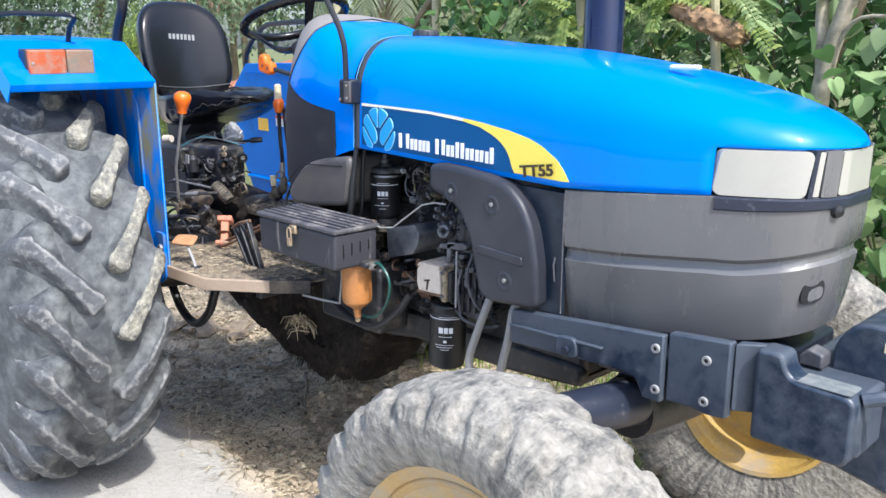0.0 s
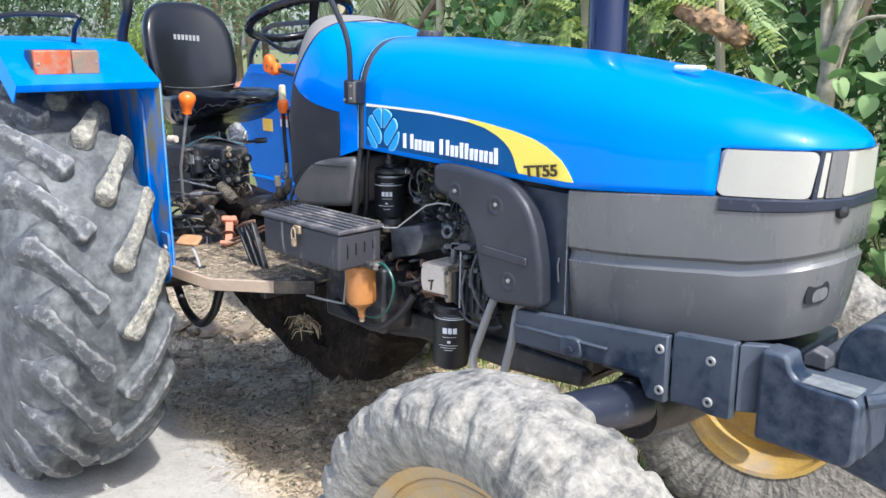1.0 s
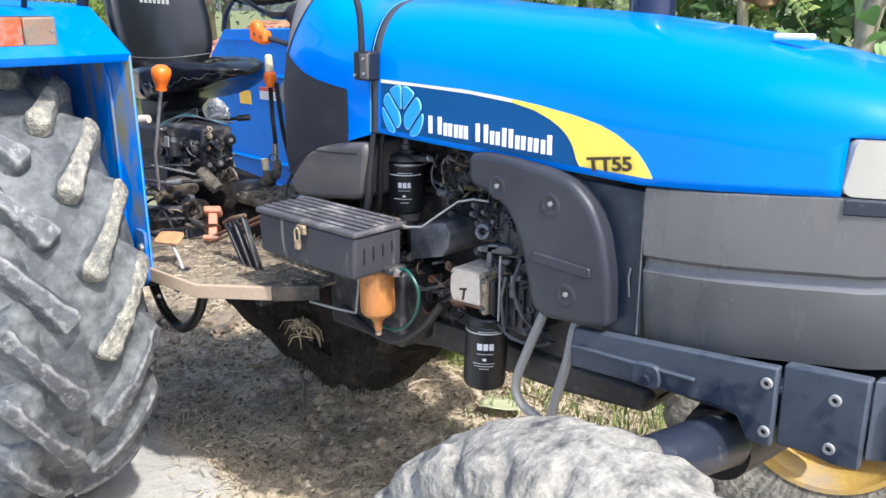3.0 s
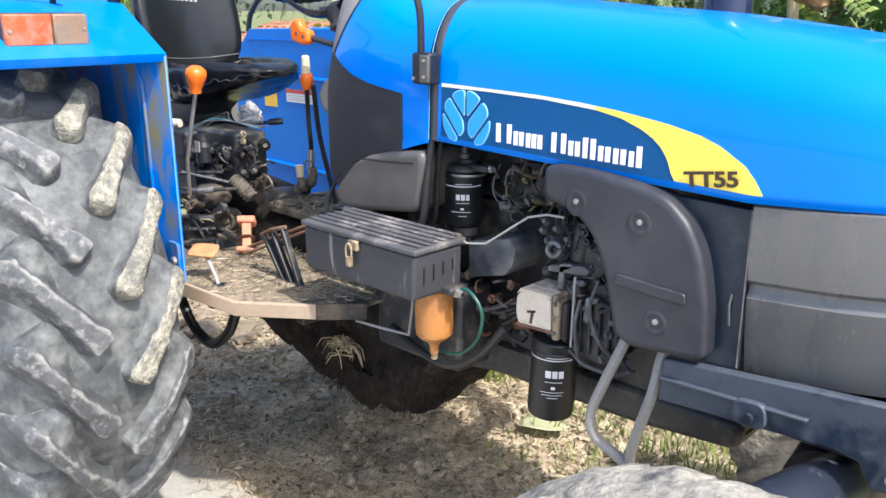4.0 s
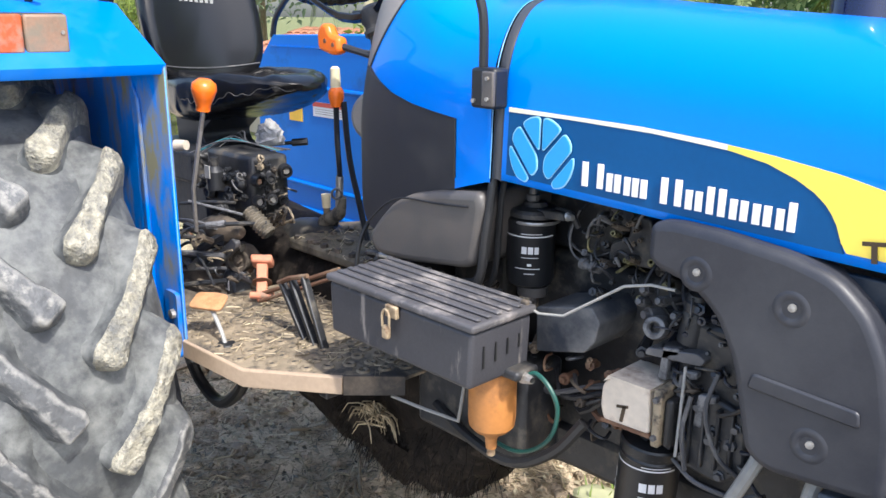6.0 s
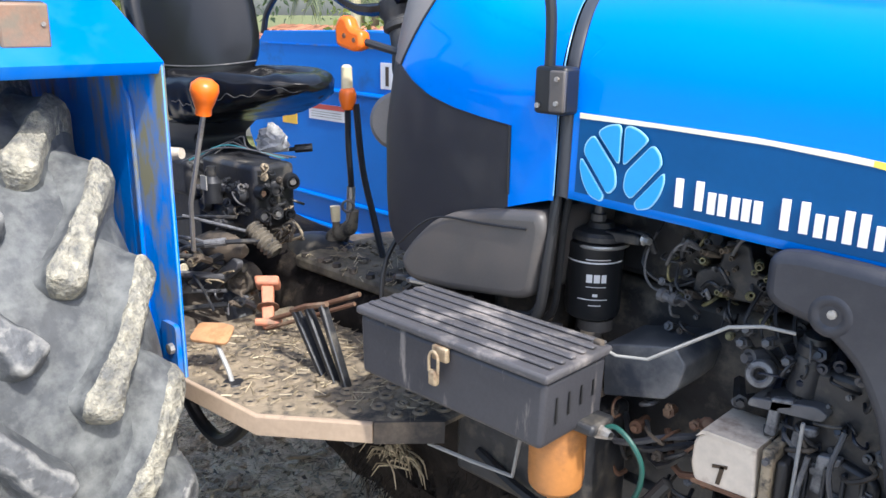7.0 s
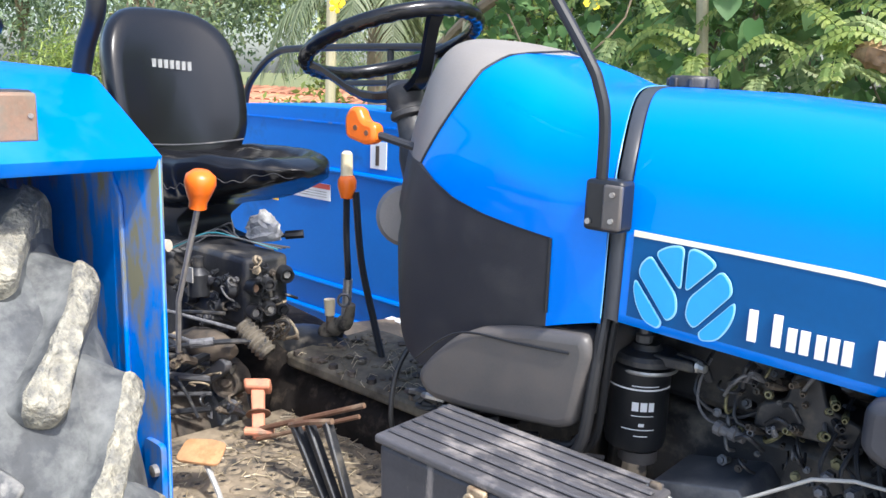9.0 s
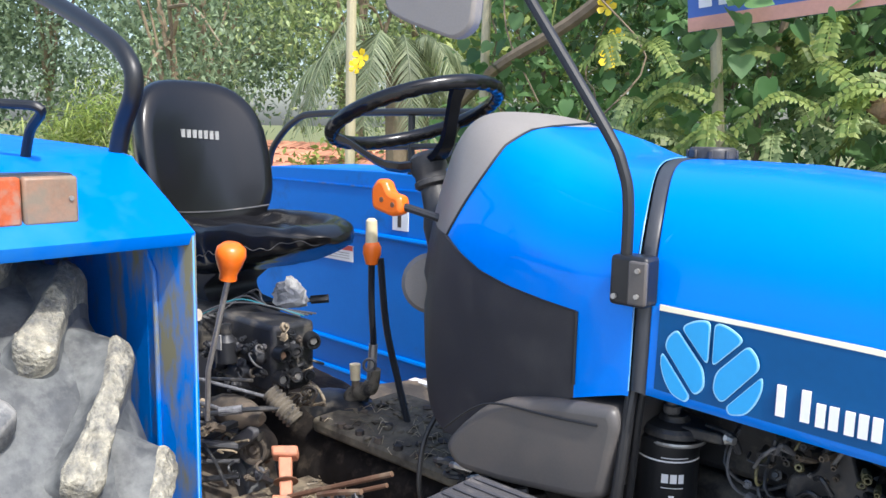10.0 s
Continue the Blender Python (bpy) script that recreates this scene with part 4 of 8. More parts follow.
# ---- fenders ----
def fender(sy, top_drop=0.0):
    """Inner panel beside the seat, sloping front face, flat top and outer lip."""
    yi, yo = (-0.612 if sy < 0 else 0.60), sy * 1.03
    prof = [(0.455, 1.49), (0.285, 1.612), (0.20, 1.624), (-0.36, 1.64), (-0.98, 1.63), (-1.12, 1.50)]
    prof = [(x, z - top_drop) for x, z in prof]
    flare = 0.022 if sy < 0 else 0.0
    def side_y(x):
        return yi - sy * flare * max(0.0, min(1.0, (x - 0.335) / 0.12))
    first = [(0.452, 0.84), *prof] if sy > 0 else [(0.335, 0.78), (0.335, 1.576), *prof[1:]]
    poly = [*first, (-1.12, 1.1), (-0.95, 0.80), (-0.3, 0.60), (0.30, 0.70)]
    f = part("fender", Mesh().prism(poly, yi - sy * 0.002, yi + sy * 0.006), blue_worn if sy < 0 else blue_dark, tractor, "blue sheet-metal mudguard with scratched inner panel", bevel=0.002)
    if sy < 0:
        # front strip of the panel, creased and bent in towards the seat
        rows = [[(x, side_y(x) - 0.006, zb), (x, side_y(x) - 0.006, zt), (x, side_y(x) + 0.002, zt), (x, side_y(x) + 0.002, zb)]
                for x, zb, zt in ((0.335, 0.78, 1.572), (0.35, 0.785, 1.56), (0.40, 0.80, 1.524), (0.452, 0.84, 1.487))]
        part("front_strip", Mesh().rings(rows), blue_worn, f, "stained blue strip bent inwards", smooth=30)
        part("strip_edge", Mesh().tube([(0.453, -0.594, 0.85), (0.453, -0.594, 1.485)], 0.0015, 6), blue_edge_light, f)
    rows = []
    for x, z in [(0.449, 1.474 - top_drop), *prof]:
        y_ = side_y(x)
        rows.append([(x, y_, z), (x, yo, z), (x - 0.004, yo, z - 0.006), (x - 0.004, y_, z - 0.006)])
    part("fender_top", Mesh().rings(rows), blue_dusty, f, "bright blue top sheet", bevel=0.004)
    rows = []
    for x, z in prof:
        rows.append([(x, yo, z), (x - 0.01, yo + sy * 0.012, z - 0.05), (x - 0.014, yo + sy * 0.006, z - 0.05), (x - 0.008, yo - sy * 0.004, z - 0.004)])
    part("outer_lip", Mesh().rings(rows), blue, f)
    for x0, w in ((0.36, 0.010),):
        yr = yi + sy * 0.006
        part("rib", Mesh().tube(spline([(x0 - 0.06, yr, 1.50 - top_drop), (x0 - 0.01, yr, 1.43 - top_drop), (x0 + 0.004, yr, 1.36 - top_drop), (x0 + 0.004, yr, 0.95)], 5), 0.0045, 8), f.data.materials[0], f)
    if sy > 0:
        part("front_flange", Mesh().box(0.448, 0.458, *sorted((yi - sy * 0.004, yi + sy * 0.022)), 0.86, 1.49 - top_drop), f.data.materials[0], f, bevel=0.003)
    return f


near_fender = fender(-1)
far_fender = fender(1, 0.12)
mb = Mesh().prism(rounded([(0.40, 0.82), (0.458, 0.83), (0.458, 0.985), (0.40, 0.985)], 0.012), -0.612, -0.602)
bracket = part("fender_bracket", mb, blue_worn, near_fender, "scuffed blue bracket with two bolts")
for z in (0.865, 0.935):
    part("bolt", Mesh().revolve([(0.0, 0.012), (0.011, 0.010), (0.012, 0.0)], (0.44, -0.611, z), (0, -1, 0), 8), steel, near_fender)
# rim strip and stickers on the far inner panel
part("panel_rail", Mesh().box(-1.0, 0.30, 0.594, 0.5985, 1.462, 1.468), blue_worn, far_fender)
for z in (0.79, 0.90, 1.31):
    part("panel_rib", Mesh().tube([(-1.0, 0.594, z), (0.4, 0.594, z - 0.02)], 0.010, 8), blue_dark, far_fender)
part("warning_sticker", Mesh().box(-0.70, -0.488, 0.5935, 0.5975, 1.192, 1.250), print_white, far_fender, "white warning sticker with red band")
part("sticker_band", Mesh().box(-0.70, -0.488, 0.592, 0.5935, 1.232, 1.250), sticker_red, far_fender)
for k in range(3):
    part("sticker_line", Mesh().box(-0.685, -0.505, 0.5925, 0.5935, 1.202 + 0.009 * k, 1.205 + 0.009 * k), steel, far_fender)
part("yellow_sticker", Mesh().box(-0.875, -0.782, 0.5935, 0.5975, 1.160, 1.225), sticker_yellow, far_fender, "small yellow sticker")
part("yellow_sticker", Mesh().box(-0.288, -0.214, 0.5935, 0.5975, 1.329, 1.418), print_white, far_fender, "small white sticker with black print")
part("sticker_line", Mesh().box(-0.262, -0.246, 0.592, 0.5935, 1.34, 1.405), decal_black, far_fender)

# lamp on the near fender
lamp = part("fender_lamp", Mesh().box(0.34, 0.40, -0.965, -0.765, 1.512, 1.592), black_plastic, tractor, "dusty orange and clear indicator lamp", bevel=0.006)
part("orange_lens", Mesh().box(0.40, 0.418, -0.962, -0.852, 1.515, 1.589), lamp_orange, lamp, "dusty orange lens", bevel=0.005)
part("clear_lens", Mesh().box(0.40, 0.418, -0.850, -0.768, 1.515, 1.589), lamp_brown, lamp, "dust-brown clear lens", bevel=0.005)
for yy, zz in ((-0.95, 1.55), (-0.78, 1.555)):
    part("screw", Mesh().cyl((0.418, yy, zz), (0.421, yy, zz), 0.004, n=8), steel, lamp)
# guard loop over the lamp and the tall rail
loop = [(0.27, -0.79, 1.60), (0.30, -0.79, 1.655), (0.345, -0.79, 1.69), (0.30, -0.83, 1.697), (0.22, -0.92, 1.70), (0.16, -0.965, 1.692), (0.14, -0.975, 1.66), (0.12, -0.975, 1.60)]
part("lamp_guard", Mesh().tube(spline(loop, 6), 0.008, 10), tube_black, tractor, "thin black tube guard loop")
rail = [(0.232, -0.615, 1.60), (0.262, -0.615, 1.665), (0.305, -0.615, 1.725), (0.295, -0.615, 1.775), (0.20, -0.615, 1.83), (-0.08, -0.615, 1.925), (-0.5, -0.62, 2.05)]
part("hand_rail", Mesh().tube(spline(rail, 6), 0.0165, 12), tube_black, near_fender, "thick black tube hand rail")
rail = [(-1.02, 0.62, 1.50), (-0.98, 0.62, 1.59), (-0.84, 0.62, 1.69), (-0.66, 0.62, 1.715), (0.02, 0.62, 1.72), (0.06, 0.62, 1.70), (0.07, 0.62, 1.49)]
part("hand_rail", Mesh().tube(spline(rail, 6), 0.0125, 10), tube_black, far_fender, "black tube hand rail")
part("rail_post", Mesh().cyl((-0.23, 0.62, 1.71), (-0.23, 0.62, 1.49), 0.0115, n=10), tube_black, far_fender)
part("rail_bar", Mesh().tube([(-0.45, 0.62, 1.60), (0.05, 0.62, 1.62)], 0.010, 10), tube_black, far_fender)

# ---- wheels ----
LUG_TOP = [(0.0, 0.717), (0.35, 0.716), (0.60, 0.710), (0.80, 0.694), (0.93, 0.676), (1.0, 0.664), (1.04, 0.650), (1.08, 0.61), (1.12, 0.55)]
CARCASS = [(0.0, 0.670), (0.35, 0.668), (0.60, 0.658), (0.80, 0.638), (0.93, 0.612), (1.0, 0.592), (1.06, 0.568), (1.12, 0.530), (1.18, 0.475)]


def lug_mesh(side, half, sweep, mat, seed, crust):
    """One worn tread bar from a broad rounded nose near the tread's centre to the shoulder and down the sidewall; the wheel's axis is y."""
    R = 0.70
    arc, wide_y = sweep * R, 0.90 * half
    lean_a, lean_y = wide_y / math.hypot(arc, wide_y), arc / math.hypot(arc, wide_y)
    keys = [0.0, 0.02, 0.05, 0.10, 0.18, 0.30, 0.45, 0.60, 0.72, 0.80, 0.86, 0.90, 0.94, 0.97, 1.0]
    along = sorted(set([round(q, 4) for q in np.linspace(0, 1, 34)] + keys))
    rows = []
    for q in along:
        main, end = min(1.0, q / 0.84), max(0.0, (q - 0.84) / 0.16)
        u = 0.13 + 0.81 * main + 0.15 * end
        a = sweep * (0.02 + 0.94 * main + 0.10 * end)
        nose = min(1.0, q / 0.085)
        plan = math.sqrt(max(0.02, 1 - (1 - nose) ** 2)) * math.sqrt(max(0.03, 1 - end ** 2.4))
        wt = plan * float(np.interp(q, [0, 0.10, 0.22, 0.45, 0.70, 0.84, 1.0], [0.031, 0.032, 0.024, 0.018, 0.019, 0.025, 0.027]))
        wb = wt + float(np.interp(q, [0, 0.1, 0.5, 0.84, 1.0], [0.018, 0.024, 0.034, 0.052, 0.060]))
        low = (0.35 + 0.65 * min(1.0, q / 0.04)) * (1 - 0.55 * end ** 3)
        web = min(1.0, max(0.0, (q - 0.50) / 0.32))
        wu = wb + 0.050 * web
        row = []
        for off, h in ((-wb, 0.0), (-wt - 0.55 * (wb - wt), 0.14), (-wt - 0.25 * (wb - wt), 0.42), (-wt - 0.06 * (wb - wt), 0.80), (-wt * 0.93, 0.95), (-wt * 0.72, 1.0), (-wt * 0.36, 1.0), (0.0, 1.0), (wt * 0.36, 1.0), (wt * 0.72, 1.0), (wt * 0.93, 0.95),
                       (wt + 0.06 * (wb - wt), 0.80), (wt + 0.25 * (wu - wt), 0.42 + 0.16 * web), (wt + 0.60 * (wu - wt), 0.14 + 0.26 * web), (wu, 0.06 * web)):
            p = Vector((q * 7 + seed, off * 38, h * 2.2))
            wear = 0.0045 * noise.noise(p) + 0.0022 * noise.noise(p * 3.1)
            if crust:
                wear += 0.0045 * noise.noise(p * 6.3) * (h > 0.5) + 0.008 * max(0.0, noise.noise(p * 2.0 + Vector((9, 0, 0)))) * (h > 0.7)
            edge_ = off + (0.004 * noise.noise(Vector((q * 16 + seed, 5.0 if off > 0 else -5.0, 0.4 * h))) if 0.3 < h < 0.99 else 0.0)
            da, y = edge_ * lean_a / R, side * min(half * u - edge_ * lean_y, 1.12 * half)
            at = min(1.12, abs(y) / half)
            foot = at_x(at, CARCASS) - 0.012
            r = foot + (at_x(at, LUG_TOP) - foot) * h * low + wear
            row.append((r * math.cos(a + da), y, r * math.sin(a + da)))
        rows.append(row)
    me = Mesh().rings(rows).data("lug", mat, 70)
    # bare rubber on the flanks and webs
    me.materials.append(tyre_rear)
    for f in me.polygons:
        cols = [v % 15 for v in f.vertices]
        if len(cols) == 4 and (max(cols) <= 2 or min(cols) >= 11 or max(cols) - min(cols) > 8):
            f.material_index = 1
    return me


def rim_parts(w, half, bead, dish, rim_mat, out, inner=None):
    rim = Mesh().revolve([(bead + 0.012, out * half * 0.80), (bead + 0.016, out * half * 0.74), (bead - 0.004, out * half * 0.70), (bead - 0.03, out * half * 0.55), (bead - 0.035, out * dish), (bead - 0.05, out * (dish - 0.012)),
                          (bead - 0.09, out * (dish - 0.01)), (bead * 0.62, out * (dish + 0.03)), (bead * 0.40, out * (dish + 0.035)), (bead * 0.38, out * (dish + 0.02)), (0.0, out * (dish + 0.02))], (0, 0, 0), (0, 1, 0), 56)
    part("rim", rim, rim_mat, w, "painted steel rim with dust", smooth=35)
    b0 = bead if inner is None else inner
    part("rim_back", Mesh().revolve([(b0 + 0.014, -out * half * 0.86), (b0 + 0.012, -out * half * 0.92), (b0 - 0.002, -out * half * 0.90), (b0 - 0.006, -out * half * 0.7), (b0 - 0.012, -out * half * 0.66), (b0 - 0.03, -out * half * 0.4), (b0 - 0.03, out * dish)], (0, 0, 0), (0, 1, 0), 48), rim_mat, w)
    for k in range(8):
        a = 2 * math.pi * k / 8
        c = Vector((bead * 0.5 * math.cos(a), out * (dish + 0.033), bead * 0.5 * math.sin(a)))
        part("wheel_nut", Mesh().revolve([(0.0, 0.018), (0.012, 0.018), (0.014, 0.0)], c, (0, out, 0), 6), steel, w, smooth=20)


def rear_wheel(centre, phase, rim_mat, half=0.208, count=20, sweep=radians(20.8)):
    """Tall tyre with two rows of slanting bars that meet in a chevron."""
    side_ = [(r, half * u) for u, r in CARCASS] + [(0.42, 1.205 * half), (0.37, 1.18 * half), (0.325, 1.08 * half), (0.30, 0.94 * half), (0.285, 0.72 * half)]
    outline = [(r, -y) for r, y in reversed(side_)] + side_[1:]
    body = Mesh().revolve(outline, (0, 0, 0), (0, 1, 0), 120)
    soft = []
    for p in body.v:
        v = Vector(p)
        out_ = Vector((v.x, 0, v.z)).normalized()
        soft.append(tuple(v + out_ * (0.004 * noise.noise(v * 8) + 0.002 * noise.noise(v * 25))))
    body.v = soft
    w = part("rear_wheel", body, tyre_rear, tractor, "large rear tyre with dusty chevron lugs", smooth=70)
    w.matrix_basis = pose(*centre)
    for side in (-1, 1):
        inner_row = side * centre[1] < 0
        kinds = [lug_mesh(side, half, sweep, tyre_crust if inner_row else tyre_lug, 7.3 * k + 31 * side, inner_row) for k in range(4)]
        plain = [lug_mesh(side, half, sweep, tyre_lug, 5.1 * k + 17 * side, False) for k in range(3)]
        for k in range(count):
            turn = (phase + (k + (0.5 if side < 0 else 0)) * 360 / count) % 360
            # mud still clings to the upper bars; it has worn off those that met the ground
            ob = new("lug", kinds[(k * 7 + k // 3) % 4] if turn < 200 or turn > 348 else plain[k % 3])
            ob.parent = w
            ob.matrix_basis = Matrix.Rotation(-radians(turn), 4, "Y")
    rim_parts(w, half, 0.285, 0.02, rim_mat, -1 if centre[1] < 0 else 1)
    return w


def front_wheel(m, rim_mat, label, half=0.122, R=0.492, bead=0.328, count=28, dish=0.07, inner=None, out=-1):
    """Narrow worn tyre: shallow slanting bars, scooped out between them at the shoulders, and a split along the middle."""
    b0 = bead if inner is None else inner
    def flank(b):
        return [(b, 0.72), (b + 0.012, 0.86), (b + 0.35 * (R - b), 1.02), (b + 0.62 * (R - b), 1.05), (R - 0.050, 1.0), (R - 0.020, 0.86), (R - 0.006, 0.5)]
    outline = [(r, -half * u) for r, u in flank(bead if out < 0 else b0)] + [(R, 0.0)] + [(r, half * u) for r, u in reversed(flank(b0 if out < 0 else bead))]
    fine = []
    for (r0, h0), (r1, h1) in zip(outline[:-1], outline[1:]):
        fine += [(r0 + (r1 - r0) * q / 5, h0 + (h1 - h0) * q / 5) for q in range(5)]
    body = Mesh().revolve(fine + [outline[-1]], (0, 0, 0), (0, 1, 0), 432)
    worn = []
    for p in body.v:
        v = Vector(p)
        rad, ang, u = math.hypot(v.x, v.z), math.atan2(v.z, v.x), v.y / half
        out_ = Vector((v.x / rad, 0, v.z / rad))
        on_tread = min(1.0, max(0.0, (rad - (R - 0.085)) / 0.05))
        turn = (count * ang / (2 * math.pi) + (0.5 if u < 0 else 0.0) + 0.75 * abs(u) + 0.22 * noise.noise(Vector((ang * 6, 1.4 * u, 0)))) % 1.0
        d = abs(turn - 0.5)
        gap = min(1.0, max(0.0, (d - 0.27) / 0.11))
        gap = gap * gap * (3 - 2 * gap)
        deep = 0.015 * gap * on_tread * min(1.0, max(0.0, (abs(u) - 0.22) / 0.5))
        split = 0.007 * math.exp(-((u - 0.08 * math.sin(count * ang) - 0.05 * noise.noise(Vector((ang * 30, 0, 0)))) / 0.06) ** 2)
        rough = 0.007 * noise.noise(v * 9) + 0.005 * noise.noise(v * 24) + 0.0022 * noise.noise(v * 60)
        slope = Vector((0, math.copysign(min(1.0, max(0.0, (abs(u) - 0.6) / 0.4)), u), 0))
        worn.append(tuple(v - (out_ + 0.8 * slope).normalized() * deep - out_ * split + out_ * rough * (1 if rad > R - 0.1 else 0.35)))
    body.v = worn
    w = part("front_wheel", body, tyre_front, tractor, label, smooth=70)
    w.matrix_basis = m
    rim_parts(w, half, bead, dish, rim_mat, out, inner)
    return w


rear_wheel((-0.03, -0.889, 0.785), 12.2, dust_film)
rear_wheel((-0.03, 0.882, 0.785), 2.0, rim_yellow)
front_wheel(pose(2.092, -0.735, 0.487), rim_tan, "chalk-dusty worn front tyre with tan rim")
front_wheel(pose(1.985, 0.705, 0.490, 0, 0, 13), rim_yellow, "dusty front tyre with yellow rim", bead=0.312, dish=0.06, inner=0.235, out=1)

# ---- chassis, axles, engine ----
def ring_bolt(x, y, z, parent, r=0.0105):
    part("bolt", Mesh().revolve([(0.45 * r, 0.002), (0.5 * r, 0.006), (0.92 * r, 0.006), (r, 0.004), (r, -0.002)], (x, y, z), (0, -1, 0), 18), pale_steel, parent, smooth=30)
    part("bolt_hole", Mesh().revolve([(0.0, 0.003), (0.48 * r, 0.003)], (x, y, z), (0, -1, 0), 14), rubber_black, parent)



poly = [(1.772, 0.96), (1.768, 0.872), (1.965, 0.884), (2.10, 0.893), (2.135, 0.885), (2.152, 0.855), (2.155, 0.846), (2.2, 0.846), (2.2, 1.0)]
frame_rail = part("side_rail", Mesh().prism(poly, -0.325, -0.303), navy_rail, tractor, "dark navy steel side rail", bevel=0.004)
for (bx, bz) in ((2.184, 0.968), (2.188, 0.875)):
    ring_bolt(bx, -0.325, bz, frame_rail)
plate = part("end_plate", Mesh().prism([(2.205, 1.005), (2.205, 0.85), (2.27, 0.853), (2.30, 0.848), (2.345, 0.852), (2.345, 1.018)], -0.312, -0.285), navy_rail, tractor, "dark navy bolted end plate", bevel=0.004)
for (bx, bz) in ((2.296, 0.968), (2.296, 0.877)):
    ring_bolt(bx, -0.312, bz, plate)
part("corner_plate", Mesh().slab([(2.348, -0.298), (2.40, -0.262), (2.40, -0.24), (2.348, -0.27)], 0.868, 1.015), navy_rail, tractor, bevel=0.003)
part("side_rail", Mesh().prism(poly, 0.303, 0.325), navy_steel, tractor, "dark navy steel side rail", bevel=0.004)
part("rail_ledge", Mesh().prism([(1.772, 0.925), (2.05, 0.935), (2.05, 0.929), (1.772, 0.919)], -0.335, -0.32), navy_rail, frame_rail, bevel=0.002)
part("rail_boss", Mesh().prism(rounded([(1.92, 0.886), (1.92, 0.935), (1.98, 0.938), (1.985, 0.888)], 0.02), -0.338, -0.322), navy_rail, frame_rail, bevel=0.004)
part("bolt", Mesh().revolve([(0.0, 0.006), (0.009, 0.006), (0.011, 0.0)], (1.952, -0.338, 0.905), (0, -1, 0), 8), navy_steel, frame_rail)
part("cross_member", Mesh().box(2.0, 2.36, -0.28, 0.20, 0.86, 0.935), navy_steel, tractor, bevel=0.01)

# weight carrier at the front
poly = [(2.392, 0.825), (2.392, 1.018), (2.445, 1.018), (2.455, 0.985), (2.472, 0.972), (2.572, 0.968), (2.586, 0.955), (2.586, 0.842), (2.572, 0.825)]
carrier = part("weight_carrier", Mesh().prism(rounded(poly, 0.012, 3), -0.30, -0.235), navy_rail, tractor, "dark navy cast weight carrier", bevel=0.008)
part("dust_layer", Mesh().slab(rounded([(2.470, -0.297), (2.576, -0.297), (2.576, -0.238), (2.470, -0.238)], 0.010), 0.9705, 0.9725), dust_film, carrier, "pale dust lying on the carrier")
part("carrier_beam", Mesh().box(2.40, 2.58, -0.235, 0.30, 0.82, 0.95), navy_rail, carrier, bevel=0.01)
part("hook_pin", Mesh().tube(spline([(2.585, -0.26, 0.955), (2.625, -0.24, 0.965), (2.64, -0.22, 0.94), (2.63, -0.21, 0.90)], 5), 0.014, 10), navy_rail, carrier)
for k in range(5):
    y0 = -0.12 + 0.075 * k
    poly = rounded([(2.47, 0.74), (2.47, 1.0), (2.51, 1.06), (2.62, 1.06), (2.66, 1.0), (2.66, 0.70)], 0.04, 4)
    part("weight_slab", Mesh().prism(poly, y0, y0 + 0.069), navy_rail, carrier, "dark cast weight slab", bevel=0.008)
part("weight_label", Mesh().box(2.57, 2.60, -0.1235, -0.121, 1.01, 1.03), cream, carrier, "small pale yellow label")
for xx, yy in ((2.42, -0.14), (2.45, -0.03)):
    part("latch", Mesh().prism(rounded([(xx, 0.955), (xx, 0.975), (xx + 0.02, 0.995), (xx + 0.05, 0.985), (xx + 0.05, 0.955)], 0.006), yy - 0.022, yy + 0.022), wire_dark, carrier, "greasy dark steel latch", bevel=0.006)

axle = part("front_axle", Mesh().revolve([(0.0, -0.235), (0.075, -0.235), (0.09, -0.1), (0.10, 0.0), (0.09, 0.1), (0.075, 0.235), (0.0, 0.235)], (2.06, 0, 0.76), (0, 1, 0), 24), engine_black, tractor, "dark front axle housing")
for sy in (-1, 1):
    part("axle_arm", Mesh().revolve([(0.0, 0.0), (0.05, 0.0), (0.056, 0.012), (0.054, 0.10), (0.05, 0.28), (0.0, 0.285)], (2.09, sy * 0.235, 0.79), (-0.25, sy, 0.05), 24), navy_steel, axle, "dark grey cylinder of the axle")
    part("drop_leg", Mesh().cyl((2.06, sy * 0.50, 0.80), (2.05, sy * 0.60, 0.46), 0.045, 0.05, 16), mud_iron, axle)
    part("steer_link", Mesh().tube(spline([(1.98, sy * 0.30, 0.72), (1.99, sy * 0.42, 0.75), (2.0, sy * 0.5, 0.745)], 4), 0.012, 8), mud_iron, axle)
    part("link_joint", Mesh().ball((2.0, sy * 0.47, 0.765), 0.018), steel, axle)

block = part("engine_block", Mesh().box(1.05, 1.86, -0.13, 0.17, 0.72, 1.14), engine_black, tractor, "oily black engine block", bevel=0.02)
part("cylinder_head", Mesh().box(1.10, 1.84, -0.12, 0.15, 1.145, 1.29), engine_black, block, bevel=0.015)
part("sump", Mesh().prism(rounded([(1.0, 0.78), (1.86, 0.78), (1.86, 0.715), (1.60, 0.69), (1.20, 0.685), (1.06, 0.66), (1.0, 0.66)], 0.03), -0.14, 0.16), engine_black, block, "black oil sump", bevel=0.015)
part("clutch_cover", Mesh().box(0.87, 1.045, -0.15, 0.15, 0.95, 1.30), engine_black, block, bevel=0.02)
part("radiator", Mesh().box(1.90, 2.02, -0.24, 0.24, 0.98, 1.40), engine_black, tractor, bevel=0.01)
